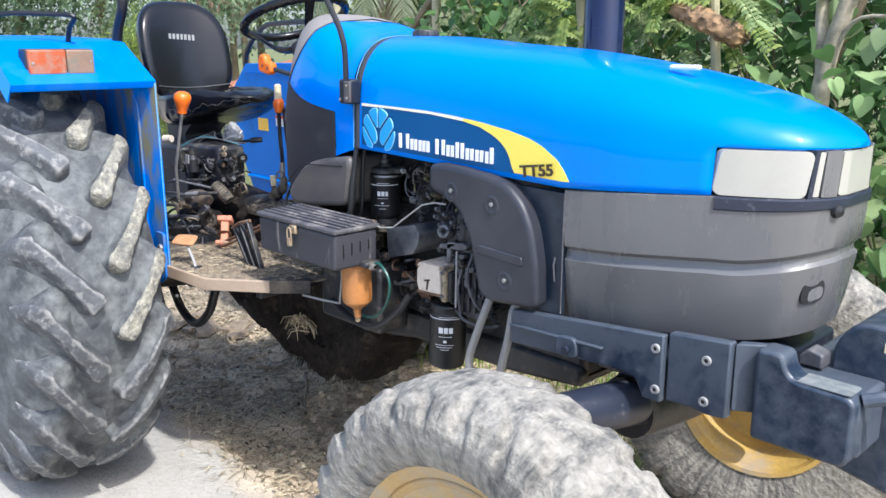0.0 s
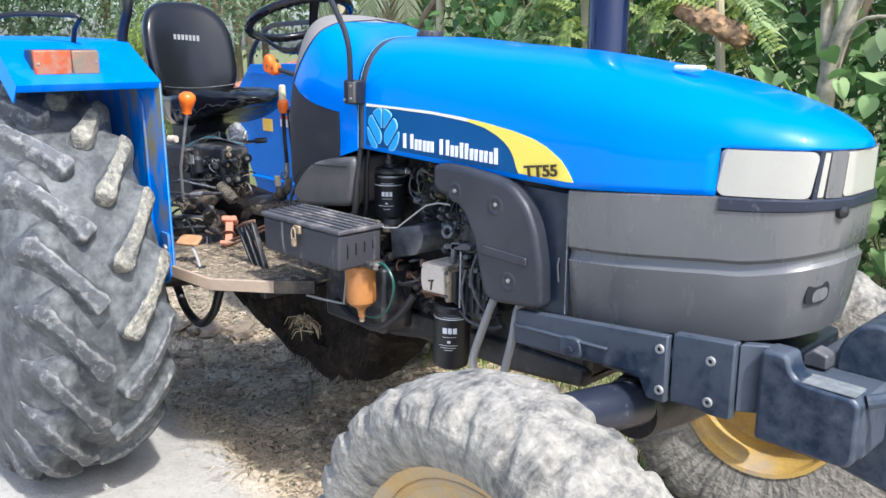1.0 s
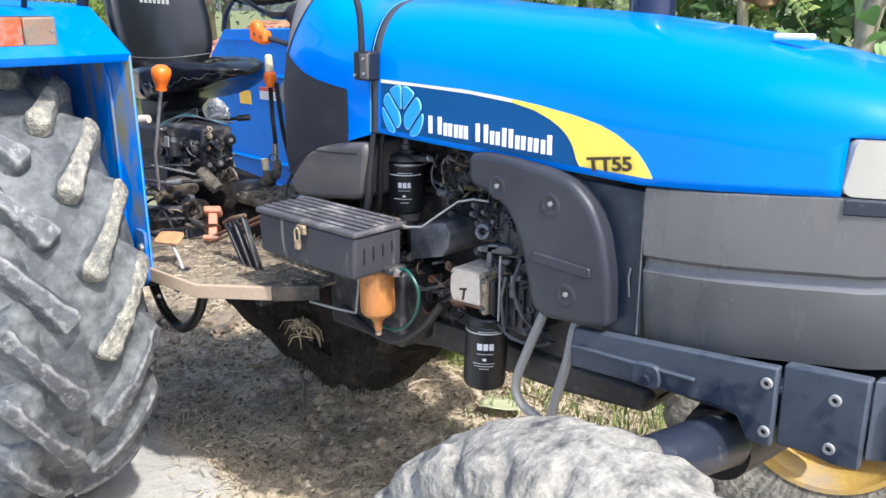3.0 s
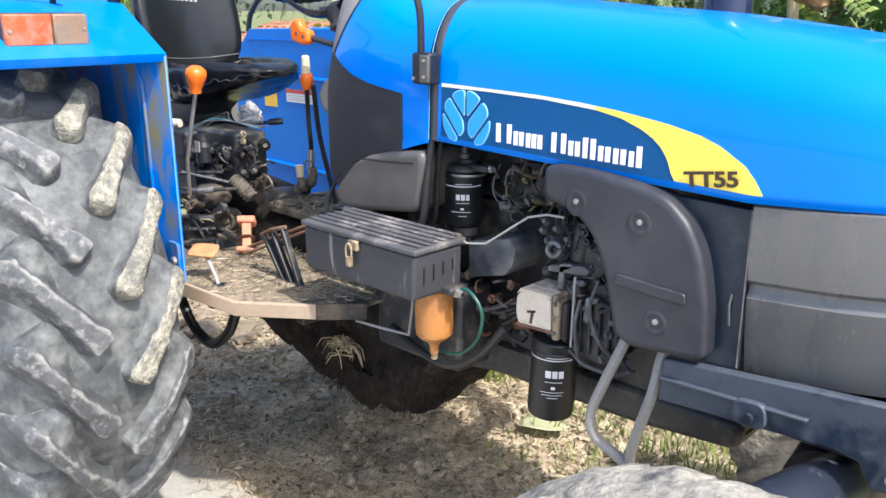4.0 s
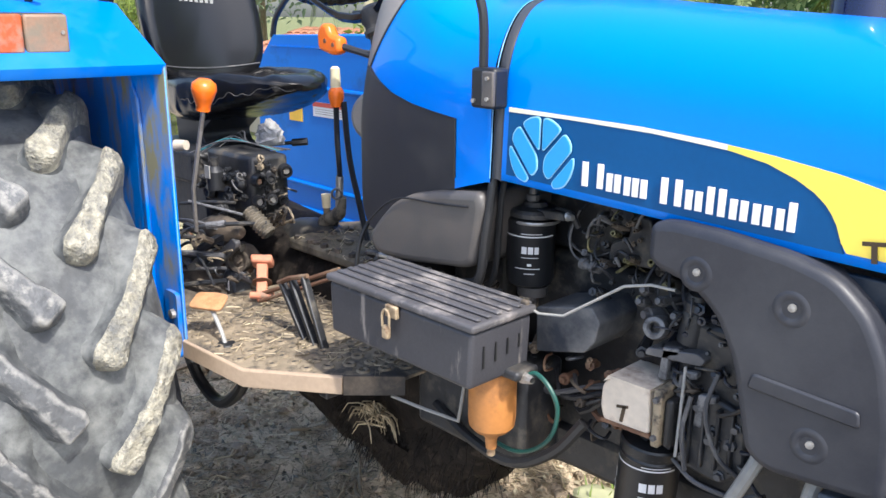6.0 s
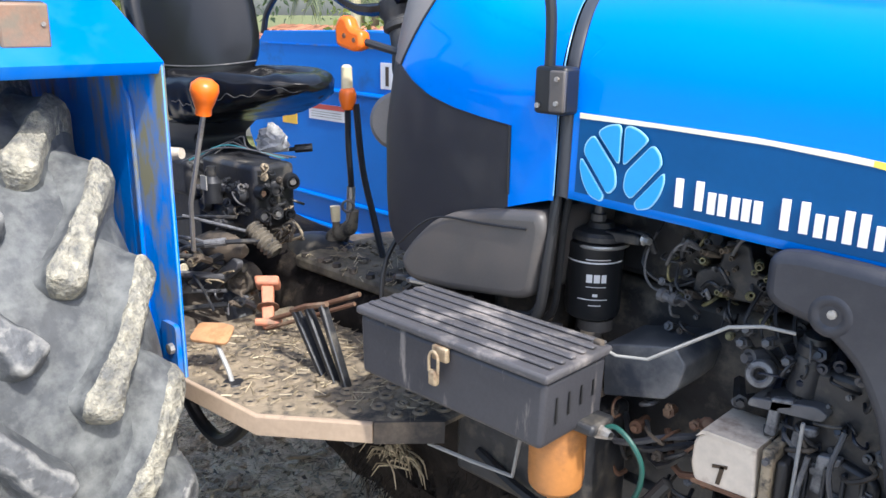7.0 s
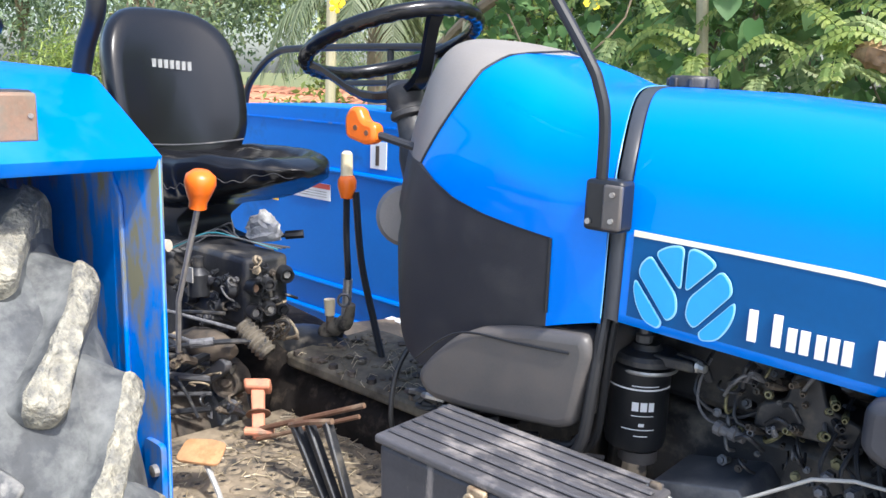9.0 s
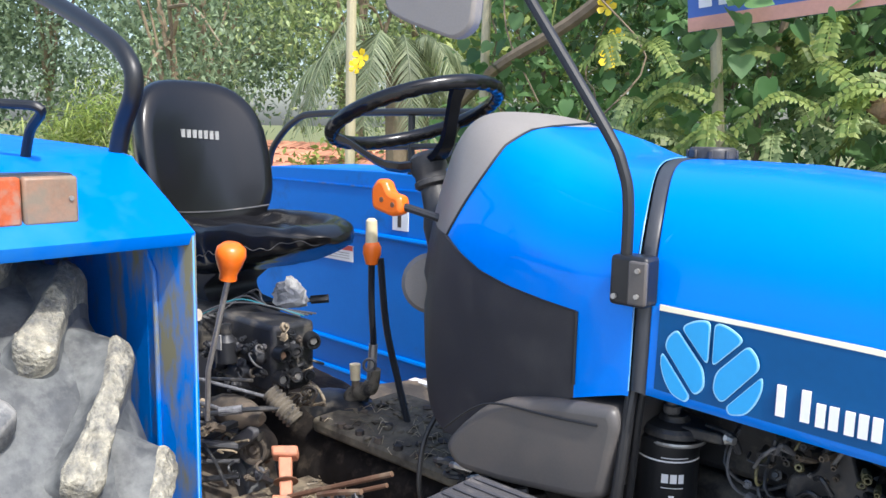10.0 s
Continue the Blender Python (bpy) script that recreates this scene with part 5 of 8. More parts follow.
part("bell_housing", Mesh().revolve([(0.17, 0.0), (0.19, 0.01), (0.19, 0.05), (0.18, 0.07), (0.17, 0.25)], (1.03, 0.0, 0.84), (-1, 0, 0), 32), engine_black, tractor, "oily bell housing", smooth=40)
part("housing_shelf", Mesh().prism(rounded([(1.20, 1.065), (1.325, 1.095), (1.345, 1.07), (1.335, 1.03), (1.315, 1.005), (1.205, 0.975)], 0.005), -0.25, -0.12), shelf_grey, tractor, "dark box cover with a dusty top", bevel=0.0025)
gear = []
gear_keys = ((-0.25, 0.2, 1.0, 0.64), (0.0, 0.19, 0.98, 0.58), (0.15, 0.17, 0.965, 0.50), (0.35, 0.165, 0.955, 0.425), (0.58, 0.165, 0.96, 0.395), (0.75, 0.17, 0.965, 0.40), (0.90, 0.18, 0.99, 0.455), (1.02, 0.19, 1.03, 0.60))
for x in np.linspace(-0.25, 1.02, 70):
    w, zt, zb = (float(np.interp(x, [q[0] for q in gear_keys], [q[c] for q in gear_keys])) for c in (1, 2, 3))
    row = []
    for k in range(44):
        a = 2 * math.pi * k / 44
        c, s = math.cos(a), math.sin(a)
        y, z = w * math.copysign(abs(c) ** 0.5, c), (zt + zb) / 2 + (zt - zb) / 2 * math.copysign(abs(s) ** 0.6, s)
        rough = 0.065 * noise.noise(Vector((x * 9, y * 9, z * 9))) + 0.030 * noise.noise(Vector((x * 29, y * 29, z * 29)))
        rough *= 1.0 if z < 0.9 else 0.2
        row.append((x, y * (1 + 3 * rough), z + rough * (1 if s < 0 else 0)))
    gear.append(row)
gearbox = part("gearbox", Mesh().rings(gear), mud_dark, tractor, "mud-caked gearbox housing", smooth=45)
part("rear_axle", Mesh().revolve([(0.10, -0.72), (0.11, -0.5), (0.14, -0.25), (0.17, 0.0), (0.14, 0.25), (0.11, 0.5), (0.10, 0.72)], (0, 0, 0.785), (0, 1, 0), 24), mud_iron, tractor, "muddy rear axle housing")
# side cover with bosses
poly = [(1.482, 1.296), (1.482, 1.240), (1.50, 1.225), (1.558, 1.212), (1.603, 1.175), (1.634, 1.115), (1.655, 1.03), (1.665, 0.985), (1.700, 0.966), (1.80, 0.975), (1.860, 0.982), (1.856, 1.085), (1.838, 1.172), (1.808, 1.232), (1.762, 1.272), (1.70, 1.289), (1.60, 1.300), (1.52, 1.303)]
cover = part("side_cover", Mesh().prism(rounded(poly, 0.022, 4), -0.340, -0.275), cover_black, tractor, "black plastic side cover with bolt bosses", bevel=0.014, seg=4)
for bx, bz in ((1.567, 1.234), (1.71, 1.217), (1.757, 1.032)):
    part("boss", Mesh().revolve([(0.027, -0.001), (0.023, 0.0012), (0.019, 0.0016), (0.014, 0.0002), (0.010, -0.0025), (0.0, -0.003)], (bx, -0.3405, bz), (0, -1, 0), 28), cover_black, cover, smooth=70)
    part("bolt", Mesh().revolve([(0.0, 0.005), (0.0055, 0.004), (0.0065, -0.006)], (bx + 0.002, -0.3405, bz + 0.003), (0, -1, 0), 8), steel, cover, smooth=20)
part("cover_ridge", Mesh().prism(rounded([(1.662, 1.088), (1.668, 1.112), (1.815, 1.104), (1.818, 1.080)], 0.008), -0.3445, -0.338), cover_black, cover, bevel=0.005)
part("radiator_panel", Mesh().prism([(1.70, 1.272), (1.905, 1.268), (1.905, 0.968), (1.84, 0.965), (1.70, 0.97)], -0.299, -0.285), navy_panel, tractor, "flat dark navy radiator panel", bevel=0.003)
part("panel_edge", Mesh().cyl((1.905, -0.301, 0.975), (1.905, -0.301, 1.268), 0.0018, n=6), wire_dark, tractor)
# thin raised sliver added to stand for a small scratch on the panel
part("panel_scratch", Mesh().tube([(1.883, -0.300, 1.05), (1.881, -0.303, 1.09), (1.883, -0.300, 1.11)], 0.0026, 6), wire_dark, tractor)

# filters
def canister(name, c, r, z0, z1, label, bands, tilt=0.0):
    top = part(name, Mesh().revolve([(0.0, 0.0), (r * 0.7, 0.0), (r * 0.95, 0.008), (r, 0.02), (r, z1 - z0 - 0.02), (r * 1.04, z1 - z0 - 0.014), (r * 1.04, z1 - z0 - 0.004), (r * 0.9, z1 - z0), (0.0, z1 - z0)], (c[0], c[1], z0), (tilt, 0, 1), 30), tube_black, tractor, label, smooth=30)
    for zz, h, a0, a1 in bands:
        rows = []
        for k in range(13):
            a = radians(a0 + (a1 - a0) * k / 12)
            x, y = c[0] + tilt * (zz - z0) + (r + 0.0008) * math.cos(a), c[1] + (r + 0.0008) * math.sin(a)
            rows.append([(x, y, zz), (x, y, zz + h)])
        part("print_band", Mesh().rings(rows, caps=False, closed=False), print_white, top)
    return top


fuel = canister("fuel_filter", (1.140, -0.20), 0.047, 1.085, 1.225, "black spin-on fuel filter with white print", [(1.190, 0.0025, -170, 10), (1.196, 0.0015, -75, -25), (1.158, 0.014, -72, -60), (1.158, 0.014, -57, -45), (1.158, 0.014, -42, -32), (1.150, 0.0012, -72, -32), (1.134, 0.005, -58, -48), (1.128, 0.0015, -88, -28), (1.118, 0.0015, -65, -40), (1.115, 0.012, -158, -154), (1.132, 0.012, -158, -154), (1.150, 0.018, -158, -154)])
part("filter_head", Mesh().revolve([(0.0, 0.026), (0.020, 0.026), (0.024, 0.018), (0.046, 0.014), (0.050, 0.008), (0.050, 0.0), (0.0, 0.0)], (1.148, -0.20, 1.227), (0, 0, 1), 28), engine_black, fuel, smooth=30)
part("head_arm", Mesh().prism(rounded([(1.17, 1.229), (1.17, 1.246), (1.232, 1.248), (1.236, 1.232)], 0.005), -0.225, -0.20), engine_black, fuel, bevel=0.003)
part("head_bolt", Mesh().revolve([(0.0, 0.014), (0.006, 0.013), (0.007, 0.004), (0.010, 0.0)], (1.236, -0.212, 1.240), (1, -0.3, 0), 8), steel, fuel, smooth=20)
part("filter_band", Mesh().revolve([(0.0485, 0.0), (0.0495, 0.003), (0.0485, 0.006)], (1.148, -0.20, 1.215), (0, 0, 1), 28), steel, fuel)
part("primer", Mesh().revolve([(0.0, 0.030), (0.007, 0.029), (0.008, 0.016), (0.013, 0.014), (0.013, 0.004), (0.010, 0.0)], (1.145, -0.205, 1.252), (0, 0, 1), 10), wire_dark, fuel, smooth=25)
part("drain_collar", Mesh().cyl((1.148, -0.20, 1.066), (1.148, -0.20, 1.085), 0.03, n=16), tank_grey, fuel, "dark drain collar")
part("drain_nut", Mesh().cyl((1.152, -0.215, 1.045), (1.152, -0.215, 1.067), 0.021, 0.019, 8), tan_dust, fuel, "rusty tan drain nut", bevel=0.002)
part("fuel_pipe", Mesh().tube(spline([(1.20, -0.2, 1.245), (1.24, -0.21, 1.245), (1.25, -0.2, 1.22)], 4), 0.006, 8), engine_black, fuel)
oil = canister("oil_filter", (1.455, -0.245), 0.053, 0.70, 0.895, "black spin-on oil filter with white print", [(0.855, 0.0025, -150, -10), (0.861, 0.0015, -75, -20), (0.814, 0.017, -74, -60), (0.814, 0.017, -57, -45), (0.814, 0.017, -42, -30), (0.803, 0.0015, -74, -32), (0.786, 0.007, -58, -48), (0.778, 0.0015, -84, -26), (0.771, 0.0015, -80, -30), (0.764, 0.0015, -66, -40), (0.79, 0.02, -140, -136), (0.815, 0.02, -140, -136)], 0.06)
for k in range(3):
    part("filter_rib", Mesh().revolve([(0.053, 0.0), (0.055, 0.004), (0.053, 0.008)], (1.455 + 0.06 * (0.165 + 0.012 * k), -0.245, 0.865 + 0.011 * k), (0.06, 0, 1), 28), tube_black, oil)
head = part("filter_housing", Mesh().prism(rounded([(1.402, 0.925), (1.394, 0.95), (1.396, 0.99), (1.412, 1.008), (1.486, 1.008), (1.492, 0.930)], 0.008), -0.305, -0.20), casing_white, tractor, "chalky cream casting with dark marking", bevel=0.004, seg=3)
part("casting_rim", Mesh().prism([(1.398, 0.996), (1.408, 1.010), (1.488, 1.0105), (1.488, 1.006), (1.410, 1.004)], -0.3065, -0.21), casing_white, head)
part("casting_rim", Mesh().prism([(1.398, 0.922), (1.398, 0.928), (1.494, 0.932), (1.494, 0.925)], -0.3065, -0.21), rust, head)
part("flange", Mesh().box(1.495, 1.510, -0.306, -0.17, 0.912, 1.015), tan_dust, head, "dusty brown flange", bevel=0.004)
part("flange", Mesh().box(1.512, 1.527, -0.298, -0.17, 0.915, 1.0), rubber_black, head, bevel=0.005)
for zz in (0.93, 0.998):
    part("flange_bolt", Mesh().revolve([(0.0, 0.007), (0.005, 0.006), (0.006, 0.0)], (1.5025, -0.306, zz), (0, -1, 0), 6), wire_dark, head, smooth=20)
part("marking", Mesh().prism([(1.435, 0.935), (1.440, 0.965), (1.446, 0.965), (1.441, 0.935)], -0.307, -0.305), decal_black, head, smooth=0)
part("marking", Mesh().prism([(1.428, 0.958), (1.428, 0.963), (1.450, 0.968), (1.450, 0.963)], -0.307, -0.305), decal_black, head, smooth=0)

# injection pump and clutter of fittings between filter and cover
pump = part("injection_pump", Mesh().box(1.50, 1.66, -0.25, -0.12, 0.93, 1.13), engine_black, tractor, "greasy injection pump with pipes", bevel=0.012)
rng = random.Random(3)
for k in range(26):
    x, z = 1.42 + 0.22 * rng.random(), 0.95 + 0.20 * rng.random()
    r = 0.005 + 0.008 * rng.random()
    d = 0.01 + 0.02 * rng.random()
    part("fitting", Mesh().revolve([(0.0, d), (r * 0.55, d), (r * 0.6, d * 0.6), (r, d * 0.55), (r, 0.0), (r * 0.8, -0.08)], (x, -0.235, z), (rng.uniform(-0.5, 0.5), -1, rng.uniform(-0.4, 0.5)), rng.choice((6, 8, 14))), rng.choice((engine_black, engine_black, wire_dark, navy_steel)), pump, smooth=25)
for k in range(4):
    x = 1.45 + 0.025 * k
    part("fuel_line", Mesh().tube(spline([(x, -0.22, 1.10), (x - 0.03, -0.235, 1.15), (x - 0.05 + 0.03 * rng.random(), -0.2, 1.20), (x - 0.02, -0.13, 1.25)], 4), 0.0030, 6), engine_black, pump)
for k in range(18):
    x, z = 1.30 + 0.20 * rng.random(), 1.16 + 0.11 * rng.random()
    r = 0.006 + 0.012 * rng.random()
    part("injector_fitting", Mesh().revolve([(0.0, 0.03), (r * 0.6, 0.03), (r, 0.012), (r, -0.02), (r * 0.7, -0.05)], (x, -0.14, z), (rng.uniform(-0.7, 0.7), -1, rng.uniform(-0.2, 0.8)), 8), rng.choice((mud_iron, engine_black, engine_black, wire_dark)), block, smooth=25)
for k in range(2):
    part("wire", Mesh().tube(spline([(1.24 + 0.05 * k, -0.15, 1.27), (1.23 + 0.06 * k, -0.2, 1.20 - 0.02 * k), (1.28 + 0.05 * k, -0.19, 1.17), (1.34 + 0.03 * k, -0.16, 1.2)], 4), 0.003, 6), engine_black, block)
for k in range(6):
    x = 1.18 + 0.04 * k
    part("lower_linkage", Mesh().tube(spline([(x, -0.2, 0.93), (x + 0.05, -0.24, 0.90 - 0.02 * rng.random()), (x + 0.14, -0.22, 0.93 + 0.03 * rng.random()), (x + 0.22, -0.18, 0.95)], 4), 0.006, 6), rng.choice((wire_dark, rust, engine_black, engine_black)), block)
part("throttle_rod", Mesh().tube([(1.235, -0.34, 1.105), (1.275, -0.335, 1.092), (1.325, -0.33, 1.10), (1.435, -0.32, 1.178), (1.48, -0.315, 1.19), (1.52, -0.31, 1.19)], 0.0025, 8), wire_grey, tractor, "pale bent steel rod")
part("rod_joint", Mesh().box(1.238, 1.256, -0.345, -0.333, 1.088, 1.112), mud_iron, tractor, bevel=0.005)
for pts in ([(1.672, -0.27, 0.99), (1.672, -0.30, 0.955), (1.635, -0.305, 0.86), (1.605, -0.305, 0.775), (1.615, -0.30, 0.725), (1.66, -0.29, 0.695), (1.72, -0.28, 0.66)],
            [(1.765, -0.27, 0.99), (1.757, -0.30, 0.95), (1.745, -0.305, 0.87), (1.71, -0.30, 0.75), (1.70, -0.29, 0.68), (1.73, -0.27, 0.60)]):
    part("radiator_hose", Mesh().tube(spline(pts, 5), 0.0112, 10), wire_grey, tractor, "thin grey rubber hose")

# brass and tan pipe unions above, alloy castings of the pump below
unions = part("union_block", Mesh().prism(rounded([(1.315, 1.170), (1.32, 1.205), (1.355, 1.222), (1.362, 1.262), (1.398, 1.262), (1.410, 1.225), (1.455, 1.21), (1.455, 1.175)], 0.008), -0.195, -0.13), engine_black, block, "oily black pipe union block", bevel=0.004)
u_rng = random.Random(91)
for k in range(20):
    x, z = u_rng.uniform(1.31, 1.46), u_rng.uniform(1.150, 1.262)
    r_ = u_rng.uniform(0.004, 0.0075)
    d_ = Vector((u_rng.uniform(-0.6, 0.8), -1, u_rng.uniform(-0.4, 0.5))).normalized()
    part("banjo_union", Mesh().revolve([(0.35 * r_, 0.010), (0.45 * r_, 0.016), (0.75 * r_, 0.016), (0.8 * r_, 0.008), (r_, 0.007), (r_, -0.003), (0.6 * r_, -0.02)], (x, -0.205, z), d_, 8), u_rng.choice((wire_dark, olive_brass, olive_brass, mud_iron, engine_black)), unions, smooth=25)
for k in range(9):
    x, z = u_rng.uniform(1.30, 1.45), u_rng.uniform(1.14, 1.25)
    q_ = Vector((x, -0.21, z))
    e_ = q_ + Vector((u_rng.uniform(-0.05, 0.06), u_rng.uniform(-0.02, 0.02), u_rng.uniform(-0.05, 0.04)))
    part("union_pipe", Mesh().tube(spline([q_, q_.lerp(e_, 0.5) + Vector((0, -0.012, 0.015)), e_], 5), u_rng.uniform(0.0022, 0.0042), 7), u_rng.choice((alloy, wire_dark, engine_black)), unions)
part("sensor_wire", Mesh().tube(spline([(1.245, -0.19, 1.25), (1.236, -0.20, 1.215), (1.238, -0.205, 1.185), (1.252, -0.205, 1.165), (1.275, -0.205, 1.160)], 5), 0.0022, 6), wire_dark, block)
for k in range(2):
    part("sensor_plug", Mesh().revolve([(0.0, 0.022), (0.007, 0.021), (0.008, 0.010), (0.011, 0.009), (0.011, 0.0), (0.0, 0.0)], (1.270 + 0.022 * k, -0.208, 1.158 - 0.002 * k), (1, -0.2, -0.1), 10), wire_dark, block, smooth=25)
RING = Vector((1.462, -0.262, 1.100))
part("port_ring", Mesh().revolve([(0.009, -0.02), (0.009, 0.004), (0.012, 0.007), (0.018, 0.006), (0.020, 0.002), (0.020, -0.03)], RING, (0.25, -1, 0.25), 24), alloy, pump, "grey alloy port ring", smooth=35)
part("port_lug", Mesh().prism(rounded([(1.452, 1.052), (1.456, 1.066), (1.546, 1.082), (1.562, 1.074), (1.555, 1.062)], 0.006), -0.272, -0.20), wire_dark, pump, bevel=0.004)
for dx, dz in ((-0.032, 0.036), (0.004, 0.046), (0.034, 0.028), (-0.026, 0.058)):
    part("port_nut", Mesh().revolve([(0.0, 0.014), (0.0055, 0.013), (0.007, 0.005), (0.009, 0.003), (0.009, -0.02)], RING + Vector((dx, 0.004, dz)), (0.1, -1, 0.3), 6), wire_dark, pump, smooth=20)
part("pump_barrel", Mesh().revolve([(0.0, 0.085), (0.016, 0.084), (0.018, 0.076), (0.022, 0.072), (0.022, 0.058), (0.019, 0.055), (0.022, 0.050), (0.024, 0.0), (0.0, 0.0)], (1.515, -0.235, 1.085), (0.1, -0.05, 1), 20), engine_black, pump, smooth=30)
for k in range(3):
    part("pump_bracket", Mesh().prism(rounded([(1.48 + 0.035 * k, 1.02 - 0.03 * k), (1.485 + 0.035 * k, 1.075 - 0.03 * k), (1.515 + 0.035 * k, 1.080 - 0.03 * k), (1.515 + 0.035 * k, 1.068 - 0.03 * k), (1.497 + 0.035 * k, 1.062 - 0.03 * k), (1.496 + 0.035 * k, 1.018 - 0.03 * k)], 0.004), -0.272, -0.258), alloy, pump, bevel=0.002)
part("level_rod", Mesh().cyl((1.536, -0.285, 1.06), (1.532, -0.285, 0.90), 0.0028, n=8), pale_steel, pump)
fin_body = part("fin_housing", Mesh().prism(rounded([(1.526, 0.875), (1.524, 1.005), (1.575, 1.015), (1.632, 1.0), (1.640, 0.90), (1.60, 0.868)], 0.014), -0.262, -0.16), engine_black, pump, "dark oily pump end housing", bevel=0.006)
for k in range(4):
    part("housing_rib", Mesh().box(1.540 + 0.024 * k, 1.546 + 0.024 * k, -0.271, -0.26, 0.885 + 0.004 * k, 1.0), engine_black, fin_body, bevel=0.002)
for xx, zz in ((1.535, 0.893), (1.553, 0.99), (1.60, 0.885), (1.62, 0.975), (1.577, 0.94)):
    part("housing_bolt", Mesh().revolve([(0.0, 0.010), (0.006, 0.010), (0.007, 0.004), (0.010, 0.003), (0.010, 0.0)], (xx, -0.262, zz), (0, -1, 0), 6), wire_dark, fin_body, smooth=20)
for pts in ([(1.545, -0.275, 1.01), (1.54, -0.285, 0.95), (1.548, -0.28, 0.88)], [(1.585, -0.272, 1.06), (1.578, -0.288, 1.0), (1.60, -0.282, 0.93), (1.635, -0.26, 0.89)], [(1.52, -0.27, 0.885), (1.57, -0.285, 0.870), (1.63, -0.27, 0.862), (1.66, -0.25, 0.87)]):
    part("housing_pipe", Mesh().tube(spline(pts, 4), 0.004, 7), wire_dark, fin_body)

# expansion tank
poly = [(0.785, 1.135), (0.82, 1.178), (0.868, 1.222), (0.92, 1.248), (1.0, 1.267), (1.112, 1.281), (1.124, 1.255), (1.104, 1.14), (1.078, 1.126), (0.91, 1.104), (0.815, 1.100)]
tank = part("side_tank", Mesh().prism(rounded(poly, 0.02, 4), -0.325, -0.10), tank_grey, tractor, "dark grey moulded plastic tank", bevel=0.022, seg=4)
part("tank_seam", Mesh().tube(spline([(0.79, -0.327, 1.165), (0.85, -0.327, 1.215), (0.905, -0.327, 1.238), (1.0, -0.327, 1.243), (1.09, -0.327, 1.25)], 4), 0.002, 6), rubber_black, tank)
part("tank_pipe", Mesh().tube(spline([(1.128, -0.30, 1.30), (1.126, -0.315, 1.20), (1.118, -0.32, 1.12), (1.09, -0.32, 1.088), (1.02, -0.31, 1.08), (0.90, -0.30, 1.085), (0.84, -0.29, 1.10)], 5), 0.009, 10), rubber_black, tractor, "black pipe looped round the tank")
part("vent_hose", Mesh().tube(spline([(0.70, -0.22, 1.17), (0.685, -0.26, 1.10), (0.69, -0.28, 1.02), (0.70, -0.27, 0.95)], 5), 0.005, 8), rubber_black, tractor)
for k in range(10):
    x = 0.72 + 0.04 * k
    part("tank_clip", Mesh().tube(spline([(x, -0.2, 1.03), (x + 0.01, -0.28, 1.06 + 0.02 * rng.random()), (x + 0.05, -0.27, 1.08)], 3), 0.006, 6), rng.choice((engine_black, mud_iron, steel)), tractor)

# bent frame tubes below and behind the tank
for dy, dz in ((0.0, 0.0), (0.03, -0.022)):
    part("tank_frame", Mesh().tube(spline([(0.86, -0.31 + dy, 1.088 + dz), (0.936, -0.31 + dy, 1.078 + dz), (1.075, -0.31 + dy, 1.098 + dz), (1.105, -0.31 + dy, 1.116 + dz), (1.121, -0.31 + dy, 1.152 + dz), (1.130, -0.31 + dy, 1.255), (1.133, -0.30 + dy, 1.32)], 5), 0.0065, 8), tube_black, tractor, "thin black bent frame tube")

# toolbox
box_ = part("toolbox", Mesh().prism(rounded([(0.872, 0.985), (1.256, 0.985), (1.26, 1.089), (0.868, 1.089)], 0.01), -0.487, -0.335), tool_grey, tractor, "charcoal plastic toolbox with padlocked ribbed lid", bevel=0.010, seg=3)
lid = part("lid", Mesh().box(0.862, 1.266, -0.492, -0.328, 1.090, 1.104), tool_lid, box_, "dusty ribbed lid", bevel=0.005, seg=3)
for k in range(6):
    y = -0.472 + 0.026 * k
    part("lid_rib", Mesh().box(0.872, 1.256, y, y + 0.012, 1.104, 1.1095), tool_lid, lid, bevel=0.004)
for k in range(4):
    part("scuff", Mesh().box(1.2602, 1.2612, -0.46 + 0.03 * k, -0.456 + 0.03 * k, 1.02 + 0.005 * k, 1.06), rubber_black, box_, smooth=0)
hasp = part("hasp", Mesh().box(1.048, 1.080, -0.497, -0.487, 1.066, 1.090), brass, box_, "worn brass hasp", bevel=0.003)
part("padlock", Mesh().box(1.052, 1.070, -0.510, -0.498, 1.028, 1.054), brass, box_, "small worn brass padlock", bevel=0.005, seg=3)
part("shackle", Mesh().tube(spline([(1.052, -0.505, 1.05), (1.052, -0.505, 1.075), (1.061, -0.505, 1.084), (1.070, -0.505, 1.075), (1.070, -0.505, 1.05)], 4), 0.0026, 8), brass, box_)

# orange settling bowl and its pipe
bowl = part("settling_bowl", Mesh().revolve([(0.0, 0.0), (0.010, 0.0), (0.012, 0.022), (0.018, 0.03), (0.034, 0.040), (0.0425, 0.050), (0.044, 0.062), (0.0445, 0.066), (0.0445, 0.16), (0.041, 0.165), (0.0, 0.165)], (1.203, -0.37, 0.815), (0, 0, 1), 30), orange_faded, tractor, "faded orange sediment bowl", smooth=30)
part("drain_plug", Mesh().cyl((1.203, -0.37, 0.80), (1.203, -0.37, 0.82), 0.008, n=8), brass, bowl)
part("bowl_head", Mesh().box(1.16, 1.285, -0.40, -0.34, 0.982, 1.0), engine_black, bowl, bevel=0.006)
part("bowl_fitting", Mesh().revolve([(0.0, 0.0), (0.010, 0.0), (0.012, 0.006), (0.009, 0.02), (0.006, 0.03)], (1.275, -0.375, 0.985), (1, -0.2, 0.1), 8), steel, bowl, smooth=20)
